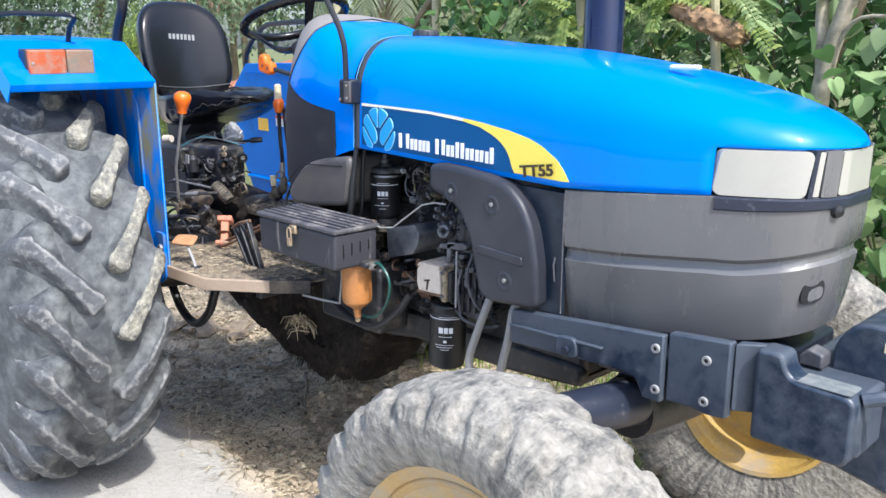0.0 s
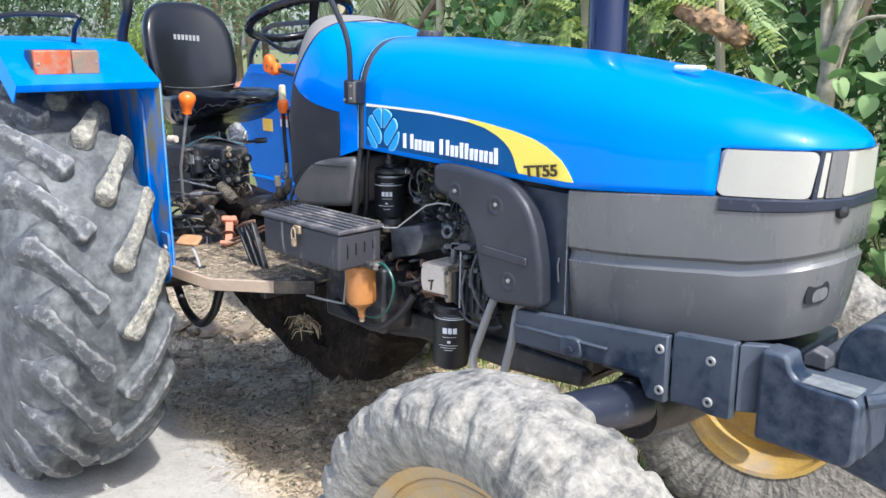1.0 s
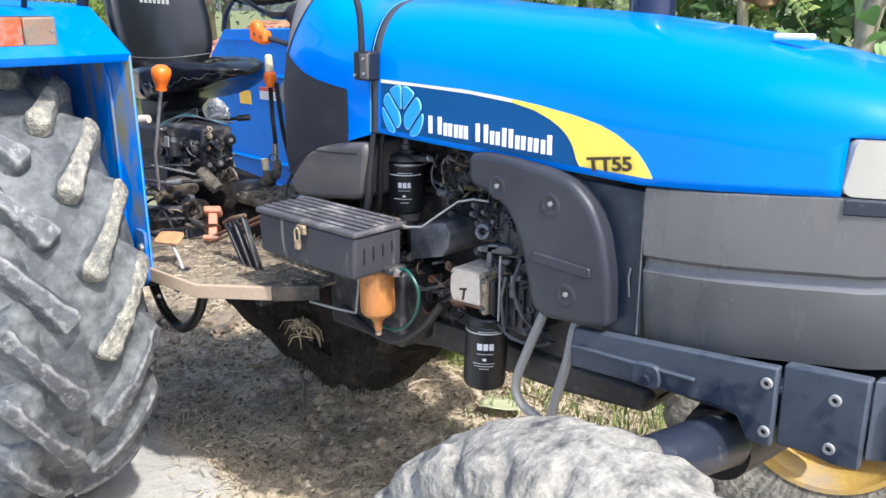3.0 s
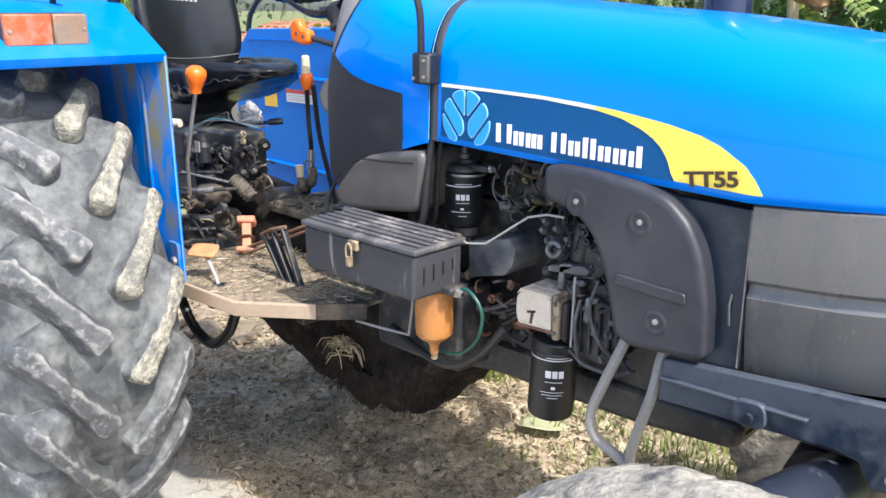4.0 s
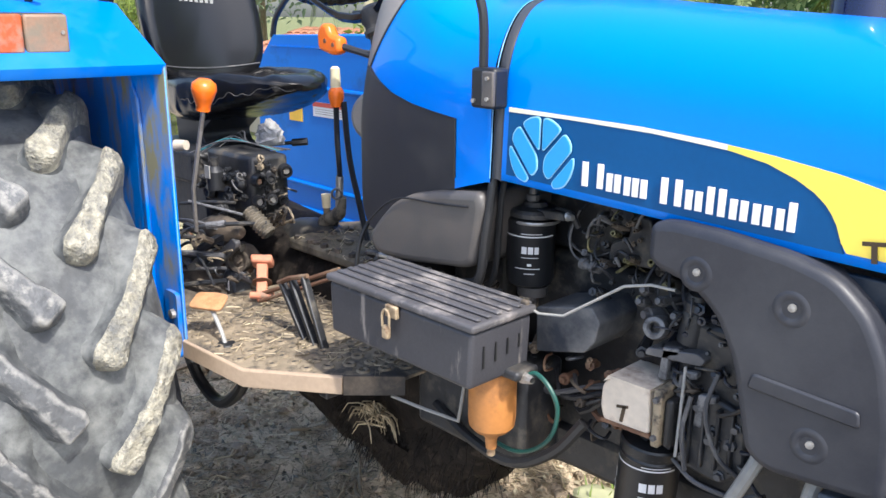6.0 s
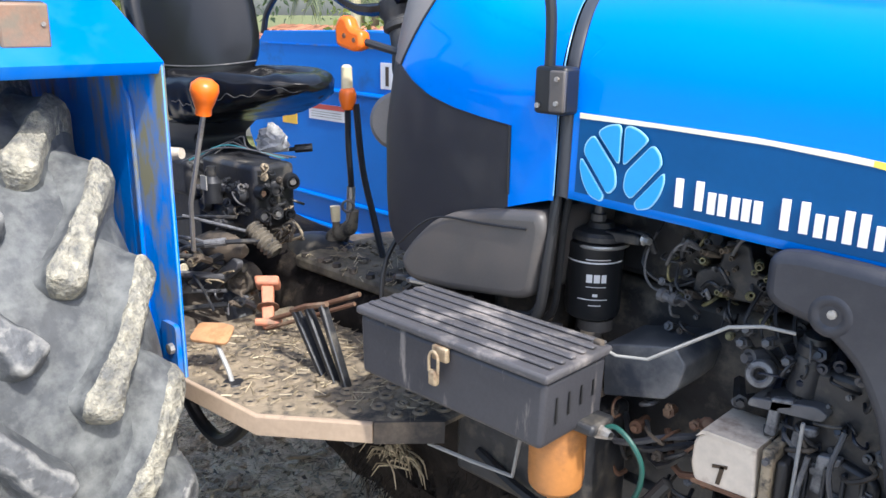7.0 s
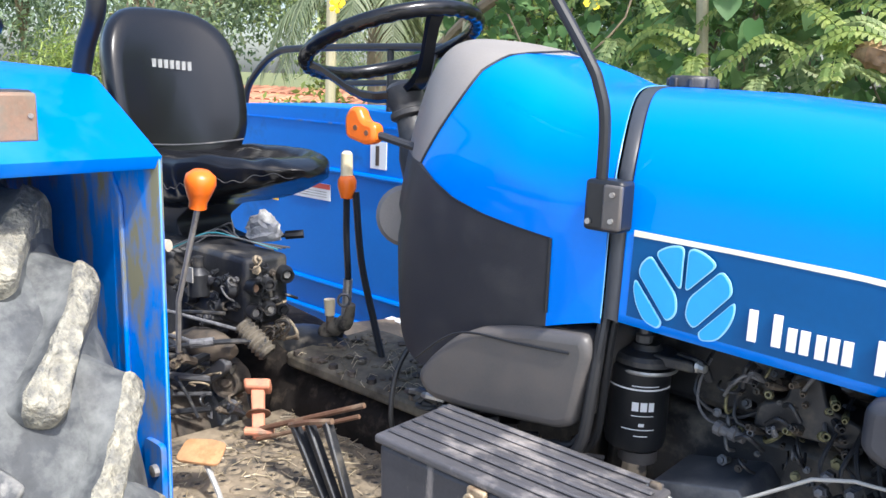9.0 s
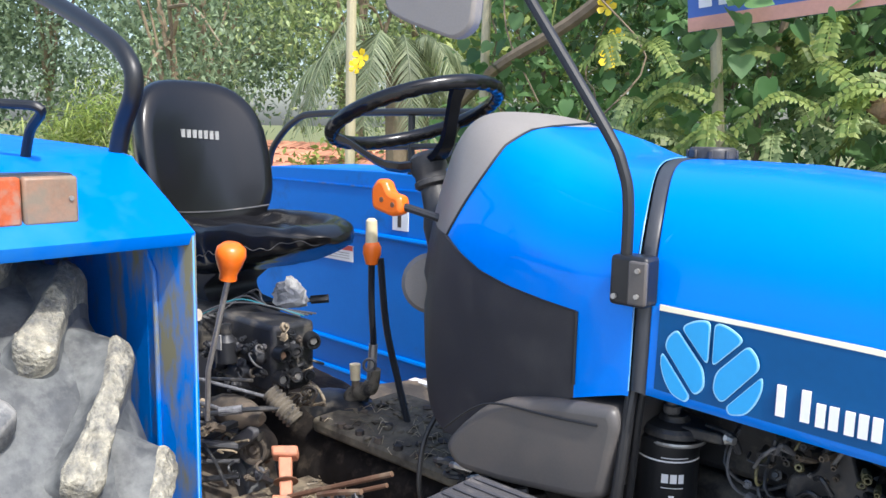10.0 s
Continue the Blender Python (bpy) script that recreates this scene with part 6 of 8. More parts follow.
part("bowl_pipe", Mesh().tube(spline([(1.28, -0.375, 0.985), (1.303, -0.37, 0.998), (1.335, -0.37, 0.98), (1.353, -0.37, 0.945), (1.34, -0.37, 0.89), (1.29, -0.36, 0.84), (1.23, -0.35, 0.815), (1.12, -0.32, 0.80)], 6), 0.0042, 8), green_hose, bowl, "thin teal plastic hose")
part("drain_hose", Mesh().tube(spline([(1.36, -0.30, 0.90), (1.31, -0.32, 0.83), (1.22, -0.33, 0.775), (1.10, -0.32, 0.775), (0.98, -0.30, 0.80)], 6), 0.011, 8), rubber_black, tractor, "black hose looped below the sediment bowl")
part("bowl_stay", Mesh().tube([(1.132, -0.37, 0.985), (1.131, -0.37, 0.918), (1.116, -0.37, 0.836), (1.02, -0.37, 0.826), (0.918, -0.37, 0.819)], 0.0038, 6), wire_grey, bowl)

# ---- platform, pedals ----
step_poly = [(0.455, -0.60), (0.69, -0.585), (0.86, -0.455), (0.95, -0.36), (0.95, -0.19), (0.25, -0.19), (0.20, -0.60)]
step = part("foot_step", Mesh().slab(step_poly, 0.862, 0.870), step_sheet, tractor, "dust-covered chequered step plate", bevel=0.002)
edge = [(0.452, -0.603), (0.69, -0.588), (0.862, -0.457)]
rows = []
for x, y in edge:
    rows.append([(x, y, 0.872), (x + 0.003, y - 0.003, 0.870), (x + 0.003, y - 0.003, 0.832), (x - 0.004, y + 0.006, 0.832), (x - 0.004, y + 0.006, 0.872)])
part("step_edge", Mesh().rings(rows), step_edge, step, "pale tan folded edge", bevel=0.002)
rows = [[(x, y, 0.872), (x, y - 0.002, 0.83), (x - 0.006, y + 0.004, 0.83), (x - 0.006, y + 0.004, 0.872)] for x, y in ((0.864, -0.455), (0.952, -0.362))]
part("step_edge", Mesh().rings(rows), mud_iron, step)
rng = random.Random(11)
ring_ = Mesh().revolve([(0.0155, -0.001), (0.013, 0.0035), (0.010, 0.0045), (0.0065, 0.003), (0.0055, 0.0012), (0.0, 0.001)], (0, 0, 0), (0, 0, 1), 12)
stud = ring_.data("stud", step_sheet, 40)
stud.materials.append(rubber_black)
for p in stud.polygons:
    if p.center.xy.length < 0.0052:
        p.material_index = 1
for i in range(18):
    for j in range(10):
        x, y = 0.13 + 0.046 * i + 0.023 * (j % 2), -0.565 + 0.04 * j
        if x < 0.27 or x > 0.68 and y < -0.555 + (x - 0.69) * 0.80:
            continue
        ob = new("stud", stud)
        ob.parent = step
        ob.matrix_basis = pose(x, y, 0.870, 0, 0, 30 * ((i + j) % 5))
litter = Mesh()
lit_rng = random.Random(77)
for k in range(420):
    x, y = lit_rng.uniform(0.28, 0.92), -0.58 + 0.4 * lit_rng.random() ** 0.8
    if x > 0.66 and y < -0.54 + (x - 0.69) * 0.80:
        continue
    a, ln = lit_rng.uniform(0, 6.28), lit_rng.uniform(0.008, 0.04)
    z = 0.8715 + 0.004 * lit_rng.random()
    litter.tube([(x, y, z), (x + ln * math.cos(a), y + ln * math.sin(a), z + lit_rng.uniform(-0.001, 0.004))], lit_rng.uniform(0.0006, 0.0016), 3)
tagged(part("straw_litter", litter, straw_mat, step, "", smooth=0), "chaff and straw lying on the plate", kind="stuff")
# upright pedal: a thick pad on a stem that leans forward, a washer half way down, two rods from its foot
HEAD, FOOT = Vector((0.276, -0.275, 0.957)), Vector((0.350, -0.328, 0.872))
across = Vector((0.70, 0.71, 0.0))
axis_ = (HEAD - FOOT).normalized()
front_ = across.cross(axis_).normalized()


def bar_between(a, b, wide0, wide1, thick, side=across, depth=front_):
    rows = [[p + side * (q * w) + depth * (d * thick) for q, d in ((-1, -1), (1, -1), (1, 1), (-1, 1))] for p, w in ((a, wide0), (b, wide1))]
    return Mesh().rings(rows)


pedal = part("brake_pedal", bar_between(HEAD - axis_ * 0.014, HEAD + axis_ * 0.010, 0.028, 0.030, 0.020), pink_paint, tractor, "salmon-pink worn brake pedal", bevel=0.006)
part("pedal_stem", bar_between(FOOT, HEAD - axis_ * 0.012, 0.013, 0.015, 0.010), pink_paint, pedal, bevel=0.004)
mid_ = HEAD.lerp(FOOT, 0.55)
part("pedal_washer", Mesh().revolve([(0.0, 0.0035), (0.026, 0.003), (0.027, 0.0), (0.0, -0.002)], mid_, axis_, 14), rust, pedal)
part("pedal_pin", Mesh().cyl(FOOT + Vector((-0.02, -0.02, 0.018)), FOOT + Vector((0.025, 0.02, 0.018)), 0.009, n=10), pink_paint, pedal)
part("pedal_link", Mesh().cyl(FOOT + Vector((0.0, 0.005, 0.022)), (0.60, -0.262, 1.004), 0.0058, n=8), rust, tractor, "rusty linkage rod")
part("pedal_link", Mesh().cyl(FOOT + Vector((0.012, -0.012, 0.008)), (0.605, -0.280, 0.988), 0.0048, n=8), rust, tractor, "rusty linkage rod")
rock = part("rocker_pedal", Mesh().prism([(0.560, 0.975), (0.585, 0.984), (0.668, 0.858), (0.652, 0.852)], -0.384, -0.374), engine_black, tractor, "black ribbed rocker pedal on twin straps", bevel=0.003)
for a, b in (((0.546, 0.99), (0.650, 0.851)), ((0.590, 1.005), (0.682, 0.858)), ((0.640, 1.022), (0.712, 0.867))):
    d = (Vector(b) - Vector(a)).normalized() * 0.0075
    part("pedal_strap", Mesh().prism([(a[0] - d.y, a[1] + d.x), (a[0] + d.y, a[1] - d.x), (b[0] + d.y, b[1] - d.x), (b[0] - d.y, b[1] + d.x)], -0.400, -0.382), engine_black, rock, bevel=0.004)
    # lighter tube paints the highlight along the strap's upper edge
    part("strap_highlight", Mesh().tube([(a[0] - d.y, -0.400, a[1] + d.x), (b[0] - d.y, -0.400, b[1] + d.x)], 0.0016, 6), wire_dark, rock)
part("strap_tie", Mesh().tube([(0.54, -0.395, 0.985), (0.60, -0.402, 1.012), (0.655, -0.392, 1.028)], 0.006, 6), rust, rock)
pad_m = Matrix.Translation((0.462, -0.535, 0.950)) @ Matrix.Rotation(radians(38), 4, "Z") @ Matrix.Rotation(radians(24), 4, "X")
mb = Mesh().slab(rounded([(-0.042, -0.024), (0.040, -0.030), (0.044, 0.018), (0.010, 0.030), (-0.034, 0.026)], 0.012), -0.003, 0.003)
mb.v = [tuple(pad_m @ (Vector(p) + Vector((0, 0, 0.12 * p[0] ** 2 / 0.04 + 0.05 * p[1])))) for p in mb.v]
disc = part("foot_pedal", mb, brass_rust, tractor, "pale rusty bent pad pedal on a rod", bevel=0.0015)
part("pedal_rod", Mesh().tube(spline([(0.462, -0.535, 0.946), (0.490, -0.538, 0.925), (0.522, -0.540, 0.893), (0.538, -0.541, 0.866)], 4), 0.0052, 8), pale_steel, disc)
part("rod_socket", Mesh().revolve([(0.022, 0.0), (0.020, 0.003), (0.0, 0.0035)], (0.541, -0.541, 0.8702), (0, 0, 1), 14), rubber_black, disc)
mb = Mesh().prism(rounded([(0.085, 0.802), (0.095, 0.877), (0.120, 0.905), (0.148, 0.889), (0.175, 0.802)], 0.014), -0.300, -0.245)
shoe = part("lever_cover", mb, shelf_grey, tractor, "dusty grey cast lever cover", bevel=0.008)
part("cover_label", Mesh().box(0.110, 0.136, -0.3025, -0.300, 0.843, 0.873), print_white, shoe, "small white label")
part("cover_label_print", Mesh().box(0.116, 0.130, -0.3035, -0.3025, 0.849, 0.867), wire_dark, shoe)
part("brake_lever_pivot", Mesh().revolve([(0.0, 0.018), (0.010, 0.020), (0.013, 0.012), (0.024, 0.010), (0.027, 0.022), (0.034, 0.022), (0.037, 0.014), (0.037, -0.03)], (0.185, -0.285, 0.945), (0.5, -1, 0.1), 18), mud_iron, tractor, "oily pivot drum")
for pts in ([(0.05, -0.40, 0.92), (0.12, -0.36, 0.98), (0.20, -0.32, 1.03)], [(0.02, -0.36, 1.02), (0.12, -0.33, 1.0), (0.22, -0.30, 0.985)], [(-0.05, -0.40, 0.97), (0.06, -0.39, 0.94), (0.12, -0.40, 0.93)]):
    part("linkage", Mesh().tube(spline(pts, 3), 0.012, 8), rng.choice((mud_iron, engine_black)), tractor, "muddy linkage arm")

# ---- hydraulic housing, valve block, levers ----
lift = part("lift_housing", Mesh().box(-0.38, -0.06, -0.24, 0.02, 0.95, 1.12), engine_black, tractor, "black hydraulic lift housing", bevel=0.02)
part("seat_pan", Mesh().box(-0.50, -0.10, -0.26, 0.0, 1.10, 1.20), engine_black, lift, bevel=0.015)
part("bottle", Mesh().revolve([(0.0, 0.0), (0.025, 0.0), (0.025, 0.05), (0.012, 0.065), (0.012, 0.09), (0.0, 0.092)], (0.06, -0.28, 1.12), (0, 0, 1), 14), engine_black, lift)
part("bottle_label", Mesh().box(0.052, 0.078, -0.3075, -0.3045, 1.155, 1.19), wire_grey, lift)
valve = part("valve_block", Mesh().box(-0.04, 0.20, -0.25, -0.13, 1.06, 1.222), engine_black, tractor, "greasy black remote valve block", bevel=0.012)
for i in range(3):
    for j in range(2):
        y, z = -0.234 + 0.041 * i + rng.uniform(-0.006, 0.006), 1.10 + 0.068 * j + rng.uniform(-0.012, 0.014)
        g = rng.uniform(0.58, 0.80)
        c = part("coupler", Mesh().revolve([(0.026 * g, 0.0), (0.028 * g, 0.012), (0.023 * g, 0.03), (0.017 * g, 0.03), (0.015 * g, 0.012), (0.0, 0.012)], (0.20, y, z), (1, -0.25 + rng.uniform(-0.2, 0.2), rng.uniform(-0.15, 0.15)), 18), rng.choice((engine_black, tube_black)), valve, "round hydraulic coupler", smooth=30)
        part("coupler_nut", Mesh().revolve([(0.0, 0.024), (0.009, 0.024), (0.011, 0.01)], (0.202, y - 0.002, z), (1, -0.25, 0), 6), rng.choice((steel, rust, engine_black)), valve, smooth=20)
for k in range(4):
    part("coupler", Mesh().revolve([(0.022, 0.0), (0.024, 0.012), (0.014, 0.025), (0.0, 0.02)], (-0.01 + 0.055 * k, -0.25, 1.10 + 0.05 * (k % 2)), (0.1, -1, 0), 14), engine_black, valve, smooth=30)
for k in range(5):
    part("valve_wire", Mesh().tube(spline([(-0.10, -0.27 + 0.02 * k, 1.20), (-0.02, -0.22 + 0.02 * k, 1.238 + 0.006 * k), (0.08, -0.18, 1.243), (0.17, -0.15 + 0.012 * k, 1.226)], 4), 0.0022, 6), rng.choice((wire_dark, tube_black, teal_wire)), valve)
def clutter(n, seed, lo, hi, face, mats, parent, size=0.008):
    """Small bolts, elbows and pipes over a face that looks towards -y or +x."""
    r = random.Random(seed)
    for k in range(n):
        p = Vector(r.uniform(a, b) for a, b in zip(lo, hi))
        d = (Vector(face) + Vector((r.uniform(-0.4, 0.4), r.uniform(-0.4, 0.4), r.uniform(-0.4, 0.4)))).normalized()
        s = size * r.uniform(0.5, 1.4)
        kind = r.random()
        if kind < 0.55:
            part("fitting", Mesh().revolve([(0.0, 1.6 * s), (0.5 * s, 1.6 * s), (0.55 * s, 0.9 * s), (s, 0.8 * s), (s, 0.1 * s), (0.7 * s, 0.0), (0.7 * s, -3 * s)], p, d, r.choice((6, 6, 10))), r.choice(mats), parent, smooth=25)
        else:
            side = d.orthogonal().normalized()
            q = d.cross(side)
            turn = r.uniform(0, 6.28)
            side = side * math.cos(turn) + q * math.sin(turn)
            ln = size * r.uniform(1.5, 4.5)
            part("small_pipe", Mesh().tube(spline([p - d * 0.01, p + d * 0.012, p + d * 0.016 + side * ln * 0.5, p + d * 0.008 + side * ln, p - d * 0.01 + side * ln * 1.1], 4), size * r.uniform(0.22, 0.45), 6), r.choice(mats), parent)


clutter(30, 41, (0.195, -0.245, 1.07), (0.205, -0.14, 1.215), (1, -0.3, 0), (wire_dark, mud_iron, engine_black, tube_black, tan_dust), valve, 0.008)
clutter(34, 42, (-0.06, -0.27, 1.02), (0.18, -0.25, 1.20), (0.2, -1, 0.1), (wire_dark, engine_black, engine_black, tube_black, mud_iron), valve, 0.009)
clutter(12, 43, (-0.05, -0.40, 0.90), (0.28, -0.24, 1.02), (0.3, -1, 0.3), (mud_iron, rust, engine_black, wire_dark, tan_dust), gearbox, 0.011)
clutter(60, 44, (1.26, -0.20, 1.08), (1.50, -0.15, 1.27), (0.2, -1, 0.1), (olive_brass, mud_iron, wire_dark, engine_black, engine_black), block, 0.007)
clutter(60, 45, (1.46, -0.265, 0.90), (1.66, -0.25, 1.17), (0.2, -1, 0.1), (engine_black, engine_black, wire_dark, mud_iron, navy_steel), pump, 0.008)
clutter(40, 46, (1.10, -0.24, 0.84), (1.44, -0.21, 0.98), (0.2, -1, 0.1), (mud_iron, engine_black, rust, wire_dark), block, 0.010)
clutter(24, 47, (0.72, -0.24, 0.98), (1.10, -0.20, 1.07), (0.2, -1, 0.1), (mud_iron, engine_black, tan_dust), gearbox, 0.011)
clutter(16, 48, (-0.02, -0.42, 0.88), (0.30, -0.26, 1.06), (0.5, -0.8, 0.3), (tan_dust, wire_dark, mud_iron, engine_black, mud_iron), gearbox, 0.010)
link_rng = random.Random(66)
for k in range(5):
    a = Vector((link_rng.uniform(-0.02, 0.16), link_rng.uniform(-0.44, -0.30), link_rng.uniform(0.90, 1.10)))
    b = a + Vector((link_rng.uniform(0.06, 0.20), link_rng.uniform(-0.02, 0.12), link_rng.uniform(-0.07, 0.05)))
    m_ = a.lerp(b, 0.5) + Vector((0, 0, link_rng.uniform(-0.03, 0.05)))
    part("small_pipe", Mesh().tube(spline([a, m_, b], 5), link_rng.uniform(0.0025, 0.0055), 7), link_rng.choice((wire_dark, mud_iron, mud_iron, engine_black, engine_black)), gearbox)
bag = Mesh()
rows = []
rng = random.Random(21)
for j in range(9):
    j = j * 5 / 8
    rows.append([(0.075 + (0.046 * math.cos(a) * (1.0 + 0.25 * math.sin(j * 0.9) - (j / 5) ** 4 * 0.85)) + rng.uniform(-0.006, 0.006), -0.105 + 0.032 * math.sin(a) * (1 - (j / 5) ** 4 * 0.8) + rng.uniform(-0.006, 0.006), 1.232 + 0.07 * j / 5 + rng.uniform(-0.005, 0.005)) for a in (2 * math.pi * k / 16 for k in range(16))])
part("plastic_bag", bag.rings(rows), plastic_bag, tractor, "crumpled clear plastic bag", smooth=0)
# ribbed boot and a muddy tangle of thin hose in front of the valve block
boot = [(0.016 + 0.0009 * k - 0.00005 * k * k + 0.005 * (k % 2), 0.0056 * k) for k in range(17)]
part("ribbed_boot", Mesh().revolve(boot, (0.240, -0.290, 1.092), (0.70, 0.25, -0.62), 20), mud_boot, tractor, "muddy ribbed rubber boot", smooth=45)
rng = random.Random(31)
for k in range(9):
    q = k / 8
    loop_ = [(0.235 + 0.03 * q + 0.055 * math.cos(a) * rng.uniform(0.75, 1.2), -0.235 + 0.06 * q + 0.025 * math.sin(a * 0.7), 1.045 + 0.025 * q + 0.024 * math.sin(a + 0.5 * k) + 0.25 * 0.055 * math.cos(a)) for a in np.linspace(0.4 * k, 0.4 * k + 5.0, 8)]
    part("hose_tangle", Mesh().tube(spline(loop_, 4), rng.uniform(0.0022, 0.0036), 6), (mud_boot, tan_dust, mud_iron)[k % 3], tractor, "muddy thin hose")
# caked bell-shaped cover, a flat lever arm and its drum below the boot
bell = []
for q in np.linspace(0, 1, 14):
    r_ = 0.040 * math.sin(math.pi * (0.10 + 0.84 * q)) ** 0.7
    c_ = Vector((0.03 + 0.21 * q, -0.31, 1.012 + 0.022 * q))
    bell.append([(c_.x, c_.y + 0.9 * r_ * math.cos(a), c_.z + r_ * math.sin(a) + 0.005 * noise.noise(Vector((9 * q, 3 * math.cos(a), 3 * math.sin(a))))) for a in (2 * math.pi * k / 18 for k in range(18))])
part("linkage_cover", Mesh().rings(bell), mud_iron, tractor, "mud-caked brown linkage cover", smooth=60)
part("lever_arm", Mesh().prism(rounded([(0.0, 0.832), (-0.008, 0.855), (0.215, 1.017), (0.238, 1.009), (0.232, 0.989)], 0.008), -0.330, -0.313), wire_dark, tractor, "flat grey lever arm", bevel=0.003)
part("floor_wire", Mesh().tube(spline([(0.035, -0.335, 0.955), (0.09, -0.34, 0.945), (0.15, -0.335, 0.96), (0.22, -0.33, 0.985)], 5), 0.0028, 7), tan_dust, tractor)
for k in range(110):
    x, y = 0.22 + 0.48 * rng.random(), -0.145 + 0.25 * rng.random()
    s = rng.uniform(0.004, 0.013)
    rows = [[(x + s * math.sin(b) * math.cos(a) * rng.uniform(0.6, 1.3), y + s * math.sin(b) * math.sin(a) * rng.uniform(0.6, 1.3), 0.984 + 0.3 * s - 0.45 * s * math.cos(b)) for a in (2 * math.pi * q / 8 for q in range(8))] for b in (0.05, 0.9, 1.6, 2.3, 3.09)]
    part("dirt_lump", Mesh().rings(rows), rng.choice((floor_dust, floor_dust, mud_iron)), gearbox, smooth=70)
dry = Mesh()
for k in range(70):
    x, y = 0.24 + 0.46 * rng.random(), -0.15 + 0.2 * rng.random()
    a, ln = rng.uniform(0, 6.28), rng.uniform(0.015, 0.06)
    dry.tube([(x, y, 0.988), (x + 0.5 * ln * math.cos(a), y + 0.5 * ln * math.sin(a), 0.992 + 0.012 * rng.random()), (x + ln * math.cos(a + 0.3), y + ln * math.sin(a + 0.3), 0.988)], 0.0007, 3)
tagged(part("dry_grass", dry, straw_mat, gearbox, "", smooth=0), "dry grass blades on the gearbox cover", kind="stuff")
part("lever_rod", Mesh().tube([(0.33, -0.44, 1.40), (0.29, -0.44, 1.30), (0.24, -0.44, 1.17), (0.20, -0.42, 1.05)], 0.0058, 8), steel, tractor, "steel lever rod")
knob = part("lever_knob", Mesh().revolve([(0.0, 0.075), (0.016, 0.074), (0.028, 0.064), (0.030, 0.050), (0.024, 0.030), (0.017, 0.012), (0.017, 0.0), (0.0, 0.0)], (0.318, -0.44, 1.372), (0.22, 0, 1), 22), orange, tractor, "orange pear-shaped lever knob", smooth=50)
part("push_rod", Mesh().tube([(0.05, -0.36, 1.095), (0.26, -0.26, 1.065)], 0.0045, 8), alloy, tractor, "bare steel push rod")
part("hose", Mesh().tube(spline([(0.12, -0.46, 0.98), (0.15, -0.43, 1.04), (0.22, -0.36, 1.06), (0.30, -0.27, 1.065)], 5), 0.006, 8), engine_black, tractor, "dark hydraulic hose")
part("hose_clip", Mesh().tube([(0.19, -0.385, 1.056), (0.225, -0.35, 1.062)], 0.010, 8), alloy, tractor)
part("cream_switch", Mesh().cyl((0.115, -0.415, 1.262), (0.145, -0.402, 1.265), 0.016, 0.013, 14), casing_white, tractor, "cream plastic knob")
for k in range(5):
    part("pipe", Mesh().tube(spline([(-0.10 + 0.03 * k, -0.45, 1.03 - 0.05 * k), (0.08, -0.38 - 0.01 * k, 1.05 - 0.045 * k), (0.18, -0.33, 1.03 - 0.035 * k)], 4), 0.005 + 0.002 * (k % 3), 7), rng.choice((engine_black, wire_dark, mud_iron)), tractor, "thin pipe beside the gearbox")

g1 = part("gear_lever", Mesh().tube(spline([(0.253, 0.0, 1.37), (0.254, 0.0, 1.25), (0.262, 0.0, 1.15), (0.255, 0.0, 1.07), (0.235, 0.0, 1.0)], 4), 0.008, 8), tube_black, tractor, "black gear lever with orange and cream grip")
part("lower_rod", Mesh().cyl((0.262, 0.0, 1.15), (0.254, 0.0, 1.05), 0.011, n=10), steel, g1)
part("grip", Mesh().revolve([(0.0, 0.058), (0.016, 0.054), (0.022, 0.042), (0.022, 0.026), (0.014, 0.0)], (0.253, 0.0, 1.345), (0, 0.04, 1), 18), orange, g1, smooth=50)
part("grip_top", Mesh().tube([(0.253, 0.0, 1.39), (0.252, 0.0, 1.45), (0.252, 0.0, 1.456)], [0.015, 0.0135, 0.008], 12), cream, g1)
part("gear_lever", Mesh().tube(spline([(0.268, 0.015, 1.36), (0.29, 0.015, 1.20), (0.33, 0.015, 1.08), (0.385, 0.0, 0.975)], 4), 0.0085, 8), tube_black, tractor, "black range lever")
hump = []
for q in np.linspace(0, 1, 16):
    h_ = 0.060 * math.sin(math.pi * (0.06 + 0.88 * q)) ** 0.6
    hump.append([(0.0 + 0.30 * q, -0.01 + 0.085 * math.cos(a) * (0.5 + 0.5 * math.sin(math.pi * q)), 0.945 + h_ * math.sin(a) + 0.003 * noise.noise(Vector((12 * q, 4 * a, 0)))) for a in np.linspace(0, math.pi, 16)])
part("gearshift_cover", Mesh().rings(hump), engine_black, tractor, "humped black gearshift cover", smooth=60)
part("lever_boot", Mesh().tube(spline([(0.185, -0.005, 0.985), (0.205, -0.004, 1.012), (0.235, -0.002, 1.028), (0.262, 0.0, 1.05), (0.275, 0.0, 1.09)], 5), [0.020, 0.022, 0.025, 0.026, 0.025, 0.022, 0.021, 0.022, 0.024, 0.023, 0.020, 0.018, 0.020, 0.021, 0.019, 0.016, 0.014, 0.013, 0.012, 0.011, 0.010], 14), mud_boot, tractor, "muddy rubber elbow boot of the gear lever", smooth=60)
part("lever_ring", Mesh().revolve([(0.014, 0.0), (0.018, 0.004), (0.014, 0.008), (0.011, 0.004), (0.014, 0.0)], (0.262, -0.012, 1.10), (0.6, -0.6, 0.2), 18), alloy, tractor)
part("button_stalk", Mesh().cyl((0.215, -0.012, 1.01), (0.213, -0.014, 1.054), 0.014, 0.009, 10), mud_iron, tractor)
